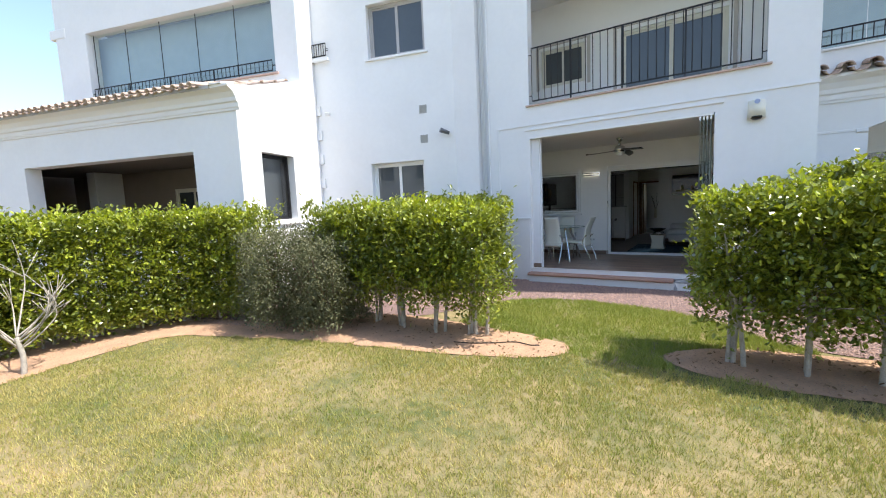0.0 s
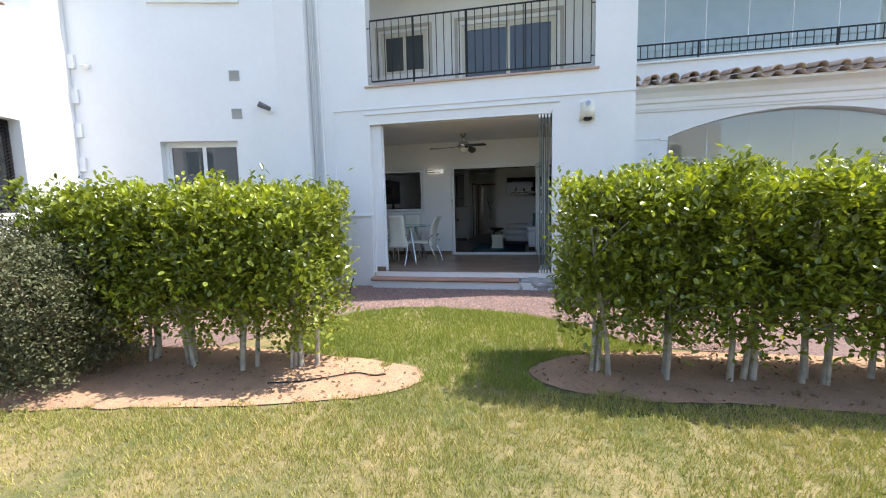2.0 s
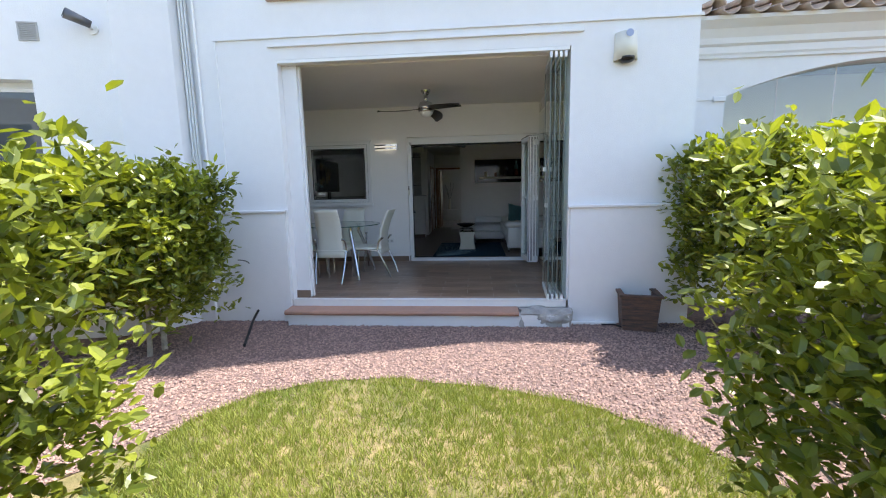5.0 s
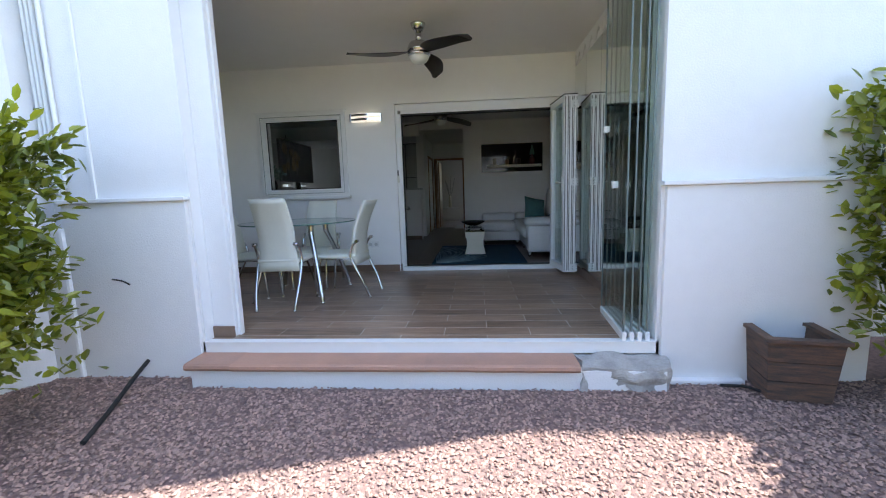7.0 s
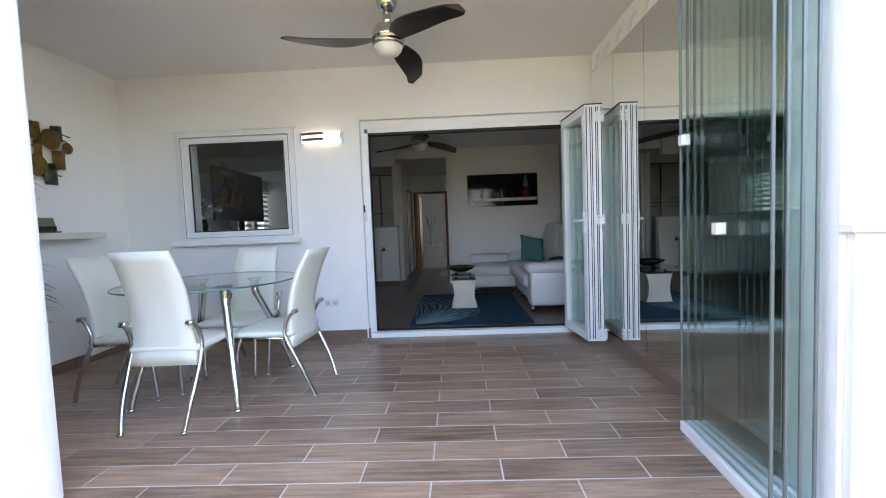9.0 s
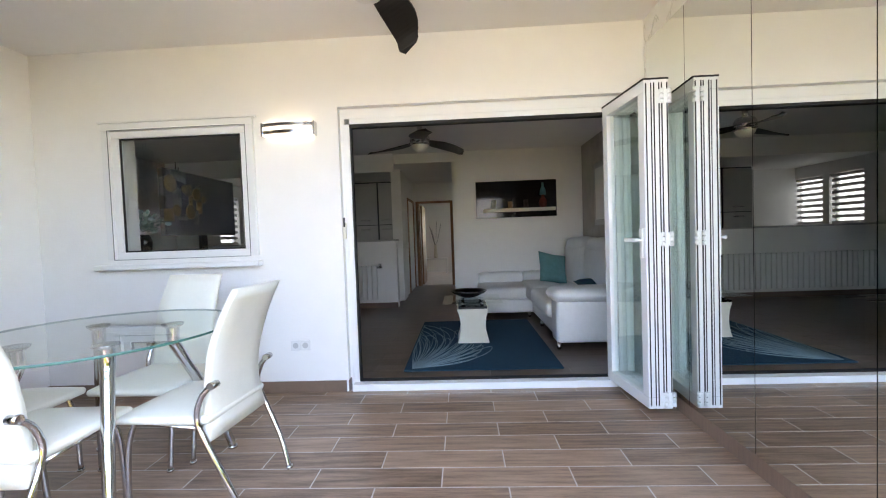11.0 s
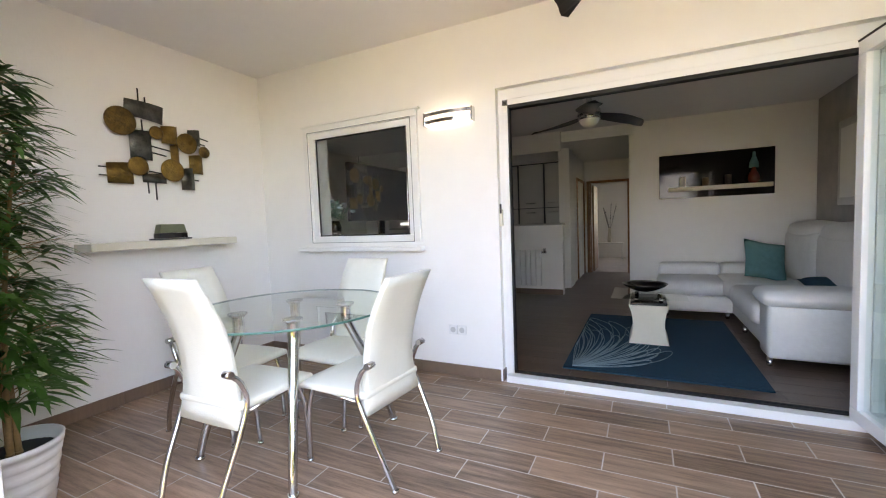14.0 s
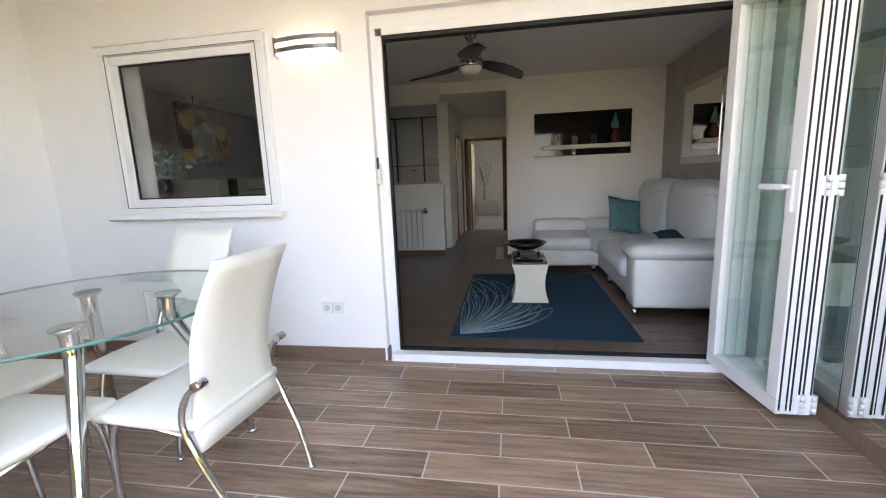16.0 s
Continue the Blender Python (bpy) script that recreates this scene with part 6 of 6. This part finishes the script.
# ---------------------------------------------------------------- shrubs
def leaf_cloud(name, centres, dirs, n_per, L, W, seed, material, spread=0.05, young=0.0, droop=0.2):
    """Rosettes of folded leaves round the given twig ends. Four triangles a leaf."""
    r = np.random.default_rng(seed)
    N = len(centres) * n_per
    c = np.repeat(centres, n_per, 0) + r.normal(0, spread, (N, 3))
    d = np.repeat(dirs, n_per, 0) * 0.7 + r.normal(0, 0.75, (N, 3))
    d[:, 2] += 0.25
    d /= np.linalg.norm(d, axis=1, keepdims=True)
    up = np.array([0, 0, 1.0]) + r.normal(0, 0.35, (N, 3))
    s = np.cross(d, up)
    s /= np.linalg.norm(s, axis=1, keepdims=True) + 1e-9
    n = np.cross(s, d)
    ln = (L * r.uniform(0.6, 1.25, N))[:, None]
    w = (W * r.uniform(0.7, 1.2, N))[:, None]
    mid = c + d * ln * 0.5 - n * w * 0.22
    rows = [c]
    for k, ww in ((0.30, 0.82), (0.68, 0.88)):
        bend = n * ln * droop * k * k
        rows += [c + d * ln * k + s * w * ww + n * w * 0.12 - bend, c + d * ln * k - s * w * ww + n * w * 0.12 - bend]
    rows += [c + d * ln - n * ln * droop, mid - n * ln * droop * 0.25]
    v = np.stack(rows, 1).reshape(-1, 3)
    b = np.arange(N)[:, None] * 7
    f = np.concatenate([b + np.array([t]) for t in ([0, 6, 1], [0, 2, 6], [1, 6, 3], [2, 4, 6], [3, 6, 5], [4, 5, 6])], 0)
    me = bpy.data.meshes.new(name)
    me.from_pydata(v.tolist(), [], f.tolist())
    me.materials.append(material)
    return me


def shrub_meshes(w, d, h, seed, L=0.058, W=0.0175, rosettes=780, n_per=9, low=0.30, mats=(None, None), thin=0.0, foot=False):
    r = np.random.default_rng(seed)
    pts, dirs = [], []
    while len(pts) < rosettes:
        p = r.uniform(-1, 1, 3)
        z = (p[2] + 1) / 2
        k = np.max(np.abs(p * [1, 1, 1]))
        if r.random() > 0.30 + 0.8 * k ** 3:
            continue
        # open foot: less leaf near the ground
        if not foot and z < 0.38 and r.random() > (z / 0.38) * 0.7 + 0.06:
            continue
        bump = 1 + 0.22 * noise.noise(Vector((p[0] * 2 + seed, p[1] * 2, p[2] * 2)))
        q = np.array([p[0] * w / 2 * bump, p[1] * d / 2 * bump, low * (1 - z) * 0.6 + 0.12 + (h - 0.12) * z * bump])
        if thin and r.random() < thin * abs(noise.noise(Vector(q * 3.0))):
            continue
        pts.append(q)
        e = np.array([p[0] * (abs(p[0]) > 0.7), p[1] * (abs(p[1]) > 0.6), 0.5 + 1.2 * (z > 0.85)])
        dirs.append(e / (np.linalg.norm(e) + 1e-6))
    pts, dirs = np.array(pts), np.array(dirs)
    crown = leaf_cloud("crown", pts, dirs, n_per, L, W, seed, mats[0] or LEAF)
    # pale young shoots standing out of the top
    k = max(3, rosettes // 26)
    tops = np.column_stack([r.uniform(-w / 2, w / 2, k), r.uniform(-d / 2, d / 2, k), h * r.uniform(0.96, 1.07, k)])
    side = np.column_stack([r.uniform(-w / 2, w / 2, k // 2), -d / 2 * r.uniform(0.9, 1.05, k // 2), h * r.uniform(0.4, 0.95, k // 2)])
    young = leaf_cloud("new_growth", np.concatenate([tops, side]), np.tile([[0, 0, 1.0]], (k + k // 2, 1)), 8, L * 1.0, W * 1.0, seed + 50, mats[1] or YOUNG, spread=0.03, droop=0.05)
    bm = bmesh.new()
    rr = random.Random(seed)
    for t in range(rr.randint(3, 4)):
        x0, y0 = rr.uniform(-0.12, 0.12), rr.uniform(-0.12, 0.12)
        x1, y1 = rr.uniform(-w * 0.35, w * 0.35), rr.uniform(-d * 0.35, d * 0.35)
        pts2 = [(x0, y0, -0.03), (x0 + 0.2 * (x1 - x0), y0 + 0.03, h * 0.25), (x0 + 0.6 * (x1 - x0), y0 + 0.5 * (y1 - y0), h * 0.5), (x1, y1, h * 0.85)]
        tube(bm, pts2, rr.uniform(0.016, 0.028), 7, 0.35)
        for q in range(7):
            s = rr.uniform(0.3, 0.9)
            i = min(2, int(s * 3))
            a = Vector(pts2[i]).lerp(Vector(pts2[i + 1]), s * 3 - i)
            b = a + Vector((rr.uniform(-0.25, 0.25), rr.uniform(-0.3, 0.3), rr.uniform(0.1, 0.35)))
            tube(bm, [a, a.lerp(b, 0.5) + Vector((0, 0, 0.03)), b], 0.007, 5, 0.5)
    trunk = mesh_of("trunk", bm, TWIG if mats[0] else BARK)
    return crown, young, trunk


def shrub(m, meshes, label, group):
    e = thing("hedge_shrub", m, label, "shrub", group)
    for k, me in enumerate(meshes):
        o = new(("crown", "new_growth", "trunk")[k], me)
        o.parent = e
        if k < 2:
            o["kind"] = "stuff"
    return e


V = [shrub_meshes(0.62, 0.82, 1.50, 11 + i) for i in range(4)]
VF = [shrub_meshes(0.64, 0.85, 1.50, 21 + i, low=0.05, foot=True, rosettes=850) for i in range(2)]
rs = random.Random(2)
GREEN = "clipped evergreen hedge shrub with glossy leaves and bare pale stems"
x = 0.72
for i in range(5):
    shrub(pose(x, -3.78 + rs.uniform(-0.04, 0.04), 0, 0, 0, rs.choice((0, 180))) @ Matrix.Diagonal((1, 1, rs.uniform(1.0, 1.06), 1)), V[i % 4], GREEN, "hedge beside the lawn")
    x -= 0.54
x = 3.32
for i in range(11):
    shrub(pose(x, -3.42 + rs.uniform(-0.04, 0.04), 0, 0, 0, rs.choice((0, 180))) @ Matrix.Diagonal((1, 1.08, rs.uniform(0.98, 1.04), 1)), V[(i + 2) % 4], GREEN, "long hedge before the porch")
    x += 0.52
for i, (x, y, a) in enumerate(((-2.95, -4.40, 20), (-3.38, -4.62, 40), (-3.72, -5.02, 60), (-3.92, -5.52, 75), (-4.02, -6.05, 90), (-4.1, -6.58, 90), (-4.15, -7.1, 90), (-4.2, -7.6, 90), (-4.2, -8.1, 90))):
    shrub(pose(x, y, 0, 0, 0, a) @ Matrix.Diagonal((1.05, 1, 1.06, 1)), VF[i % 2], GREEN, "hedge round the neighbouring porch")
BIG = [shrub_meshes(1.1, 0.85, 1.62, 31, L=0.078, W=0.024, rosettes=1150), shrub_meshes(1.2, 0.9, 1.75, 32, L=0.078, W=0.024, rosettes=1200)]
shrub(pose(-0.88, -1.0, 0), BIG[0], "bushy evergreen shrub with large leaves by the wall", "shrubs by the wall")
shrub(pose(-2.0, -1.5, 0, 0, 0, 180), BIG[0], "bushy evergreen shrub with large leaves by the wall", "shrubs by the wall")
shrub(pose(4.74, -0.45, 0), BIG[1], "bushy evergreen shrub with large leaves beside the planter box", "shrubs by the wall")
shrub(pose(5.5, -0.35, 0, 0, 0, 180), BIG[1], "bushy evergreen shrub with large leaves before the porch", "shrubs by the wall")
GREY = [shrub_meshes(1.15, 1.0, 1.15, 41 + i, L=0.034, W=0.0095, rosettes=1500, n_per=12, low=0.0, foot=True, mats=(GREYLEAF, GREYLEAF)) for i in range(2)]
for i, (x, y, a) in enumerate(((-1.35, -4.30, 0), (-1.95, -4.45, 70), (-1.75, -3.85, 200))):
    shrub(pose(x, y, 0, 0, 0, a) @ Matrix.Diagonal((0.95, 1, 1.12 if i else 1.0, 1)), GREY[i % 2], "loose grey-green shrub with fine leaves and dry twigs", "grey shrubs")

# bare little tree at the far left
e = thing("bare_tree", pose(-3.02, -6.98, 0), "small bare pale-stemmed tree on the soil bed", "tree")
bm = bmesh.new()
rr = random.Random(4)
tube(bm, [(0, 0, -0.02), (-0.03, 0.02, 0.2), (-0.08, 0.0, 0.4)], 0.028, 8, 0.8)
part("trunk", bm, BARK, e)
bm = bmesh.new()
for k in range(11):
    a = rr.uniform(0, 6.28)
    h = rr.uniform(0.5, 1.05)
    p = Vector((-0.08, 0, 0.25 + 0.015 * k))
    q = p + Vector((0.34 * math.cos(a), 0.34 * math.sin(a), h * 0.6))
    tube(bm, [p, p.lerp(q, 0.5) + Vector((0, 0, -0.04)), q, q + Vector((rr.uniform(-0.1, 0.1), rr.uniform(-0.1, 0.1), h * 0.4))], 0.011, 5, 0.3)
    for j in range(3):
        b = q + Vector((rr.uniform(-0.2, 0.2), rr.uniform(-0.2, 0.2), rr.uniform(0.1, 0.3)))
        tube(bm, [q, b], 0.004, 4)
part("limbs", bm, BARK, e)

# fallen hose on the soil
bm = bmesh.new()
tube(bm, [(0.60, -4.10, 0.02), (0.85, -4.03, 0.02), (1.05, -3.92, 0.022), (1.25, -3.80, 0.022), (1.42, -3.82, 0.02), (1.52, -3.78, 0.018)], 0.006, 6)
tagged(part("irrigation_pipe", bm, RUBBER), "thin black irrigation pipe lying on the bare soil", "pipe")

# white edging and a cable on the gravel by the planter
bm = bmesh.new()
box(bm, 3.10, 3.62, -0.09, -0.036, 0.0, 0.035, 0.008)
structure("trim_edging", bm, PLASTER, "broken white mortar edging along the wall")
bm = bmesh.new()
tube(bm, [(3.45, -0.12, 0.02), (3.58, -0.16, 0.03), (3.66, -0.24, 0.02), (3.72, -0.30, 0.015)], 0.009, 6)
tagged(part("cable", bm, RUBBER), "thin black cable lying on the gravel", "cable")

# ---------------------------------------------------------------- grass and gravel
def scatter(x0, x1, y0, y1, n, rng):
    return rng.uniform(x0, x1, n), rng.uniform(y0, y1, n)


def grass(name, x0, x1, y0, y1, n, h, seed, material=None):
    r = np.random.default_rng(seed)
    x, y = scatter(x0, x1, y0, y1, n, r)
    wx = np.array([noise.noise(Vector((a * 4, b * 4, 8))) + 0.6 * noise.noise(Vector((a * 11, b * 11, 3))) for a, b in zip(x, y)]) * 0.13
    keep = ~(inside(x, y, GRAVEL_OUT) | inside(x + wx, y + wx, SOIL_L) | inside(x + wx, y + wx, SOIL_R))
    # drier, thinner patches
    pat = np.array([noise.noise(Vector((a * 0.8, b * 0.8, 0))) + 0.5 * noise.noise(Vector((a * 3, b * 3, 2))) for a, b in zip(x, y)])
    tuft = np.array([noise.noise(Vector((a * 14, b * 14, 5))) for a, b in zip(x, y)])
    keep &= r.random(n) < 0.75 + 1.1 * tuft
    keep &= r.random(n) < 0.95 - 0.6 * np.clip(pat, 0, 1)
    x, y, pat = x[keep], y[keep], pat[keep]
    n = len(x)
    a = r.uniform(0, 2 * np.pi, n)
    hh = h * r.uniform(0.5, 1.3, n) * (1 - 0.35 * np.clip(pat, -0.3, 1))
    w = r.uniform(0.0018, 0.0038, n)
    lean = hh * r.uniform(0.1, 0.9, n)
    b = r.uniform(0, 2 * np.pi, n)
    p0 = np.column_stack([x - w * np.cos(a), y - w * np.sin(a), np.zeros(n)])
    p1 = np.column_stack([x + w * np.cos(a), y + w * np.sin(a), np.zeros(n)])
    p2 = np.column_stack([x + lean * np.cos(b), y + lean * np.sin(b), hh])
    v = np.stack([p0, p1, p2], 1).reshape(-1, 3)
    me = bpy.data.meshes.new(name)
    me.from_pydata(v.tolist(), [], np.arange(3 * n).reshape(-1, 3).tolist())
    me.materials.append(material or BLADES)
    return tagged(new(name, me), "short mown lawn grass, partly dry", "grass", kind="stuff")


grass("grass", -3.2, 7.0, -8.6, -5.2, 330000, 0.034, 1)
grass("grass", -3.2, 7.0, -5.2, -3.9, 130000, 0.038, 2)
grass("grass", 0.2, 4.0, -3.9, -1.3, 150000, 0.05, 3, GREENBLADES)
grass("grass", -3.2, 7.0, -5.0, -3.6, 26000, 0.045, 4, GREENBLADES)


def stones(name, poly, x0, x1, y0, y1, n, size, seed, material, label, z=0.006):
    r = np.random.default_rng(seed)
    x, y = scatter(x0, x1, y0, y1, n, r)
    keep = inside(x, y, poly)
    x, y = x[keep], y[keep]
    n = len(x)
    s = size * r.uniform(0.5, 1.4, n)
    base = np.array([(1, 0, 0), (0.3, 0.9, 0.1), (-0.8, 0.5, 0), (-0.7, -0.6, 0.1), (0.4, -0.9, 0), (0.05, 0.1, 0.75)])
    base = base[None] + r.normal(0, 0.18, (n, 6, 3))
    a = r.uniform(0, 2 * np.pi, n)
    c, q = np.cos(a)[:, None], np.sin(a)[:, None]
    bx = (base[:, :, 0] * c - base[:, :, 1] * q) * s[:, None] + x[:, None]
    by = (base[:, :, 0] * q + base[:, :, 1] * c) * s[:, None] + y[:, None]
    bz = base[:, :, 2] * s[:, None] * r.uniform(0.6, 1.2, n)[:, None] + z + r.uniform(0, 0.008, n)[:, None]
    v = np.stack([bx, by, bz], 2).reshape(-1, 3)
    b = np.arange(n)[:, None] * 6
    f = np.concatenate([b + np.array([[k, (k + 1) % 5, 5]]) for k in range(5)], 0)
    me = bpy.data.meshes.new(name)
    me.from_pydata(v.tolist(), [], f.tolist())
    me.materials.append(material)
    return tagged(new(name, me), label, "gravel", kind="stuff")


stones("gravel_stones", GRAVEL_OUT, -1.6, 4.9, -2.9, -0.0, 62000, 0.0105, 7, STONE, "pinkish crushed stones of the path")
stones("gravel_stones", GRAVEL_OUT, -5.0, -1.6, -6.0, -1.0, 14000, 0.013, 8, STONE, "pinkish crushed stones of the path")
CLOD = mat("soil_clod", (0.42, 0.30, 0.21), 0.95, var=0.4, island=1.0, alt=(0.2, 0.13, 0.09))
stones("soil_crumbs", SOIL_L, -4.8, 1.8, -8.0, -3.2, 16000, 0.005, 9, CLOD, "crumbs of earth and small stones", z=0.012)
stones("soil_crumbs", SOIL_R, 2.2, 8.0, -4.2, -2.7, 14000, 0.005, 10, CLOD, "crumbs of earth and small stones", z=0.012)

# fallen leaves on the soil and lawn edge
r = np.random.default_rng(21)
xs, ys = r.uniform(-2.5, 7, 900), r.uniform(-4.4, -2.9, 900)
k = inside(xs, ys, SOIL_L) | inside(xs, ys, SOIL_R)
cc = np.column_stack([xs[k], ys[k], np.full(k.sum(), 0.024)])
me = leaf_cloud("fallen_leaves", cc, np.tile([[1.0, 0, 0.0]], (len(cc), 1)), 1, 0.045, 0.012, 3, mat("dry_leaf", (0.22, 0.13, 0.06), 0.7, var=0.4, island=0.8), spread=0.004)
tagged(new("fallen_leaves", me), "dry fallen leaves on the soil", "leaves", kind="stuff")

# ---------------------------------------------------------------- garden side behind the walker
# unseen building, assumed and added for the glass to mirror
slab("opposite_house", -14, 16, -34, -24, 0, 6.6, PLASTER, "assumed white building across the garden, out of view")
for i in range(8):
    for z in (0.6, 3.7):
        glazing("window_opposite", 1.8, 1.7, 0.07, pose(-12 + i * 3.4 + 1.8, -23.95, z, 0, 0, 180), "window of the assumed building across the garden")

# ---------------------------------------------------------------- floor tiles, living floor
floor = tagged(new("floor_terrace"), "brown wood-look tiles with pale joints", kind="structure")
tile_cache = {}


def tile_piece(a, b, y0, y1, parent, z, name="floor_tile", material=TILE):
    w, d = round(b - a, 3), round(y1 - y0, 3)
    key = (w, d, name)
    if key not in tile_cache:
        bm = bmesh.new()
        c = 0.0012
        lo = [bm.verts.new(p) for p in ((0, 0, 0), (w, 0, 0), (w, d, 0), (0, d, 0))]
        mi = [bm.verts.new((p.co.x, p.co.y, 0.009)) for p in lo]
        hi = [bm.verts.new(p) for p in ((c, c, 0.0102), (w - c, c, 0.0102), (w - c, d - c, 0.0102), (c, d - c, 0.0102))]
        for i in range(4):
            j = (i + 1) % 4
            bm.faces.new((lo[i], lo[j], mi[j], mi[i]))
            bm.faces.new((mi[i], mi[j], hi[j], hi[i]))
        bm.faces.new(hi)
        tile_cache[key] = mesh_of(name, bm, material)
    o = new(name, tile_cache[key])
    o.parent = parent
    o.location = (a, y0, z)


PITCH, LEN, G = 0.1597, 0.614, 0.005
row = 0
y = 1.728 - 11 * PITCH
rows = []
while y < 2.60:
    odd = round((y - 1.728) / PITCH) % 2
    off = 1.393 if odd else 1.70
    x = off - 6 * LEN
    ya, yb = max(y + G / 2, 0.051 if y < 0.05 else 0), min(y + PITCH - G / 2, 2.597)
    while x < 3.2:
        a, b = max(x + G / 2, -1.497), min(x + LEN - G / 2, 3.193)
        if b - a > 0.02 and yb - ya > 0.02:
            tile_piece(a, b, ya, yb, floor, 0.2515)
        x += LEN
    y += PITCH
floor2 = tagged(new("floor_living"), "darker wood-look tile floor of the living room", kind="structure")
y = 2.725
k = 0
while y < 9.0:
    x = -1.6 + (0.33 if k % 2 else 0.0)
    while x < 3.7:
        if y > 6.3 and (x > 1.75 or x < 0.3):
            x += 0.66
            continue
        tile_piece(max(x + 0.001, -1.6), min(x + 0.659, 3.728), y + 0.001, y + 0.164, floor2, 0.2515, "parquet_tile", PARQUET)
        x += 0.66
    y += 0.165
    k += 1
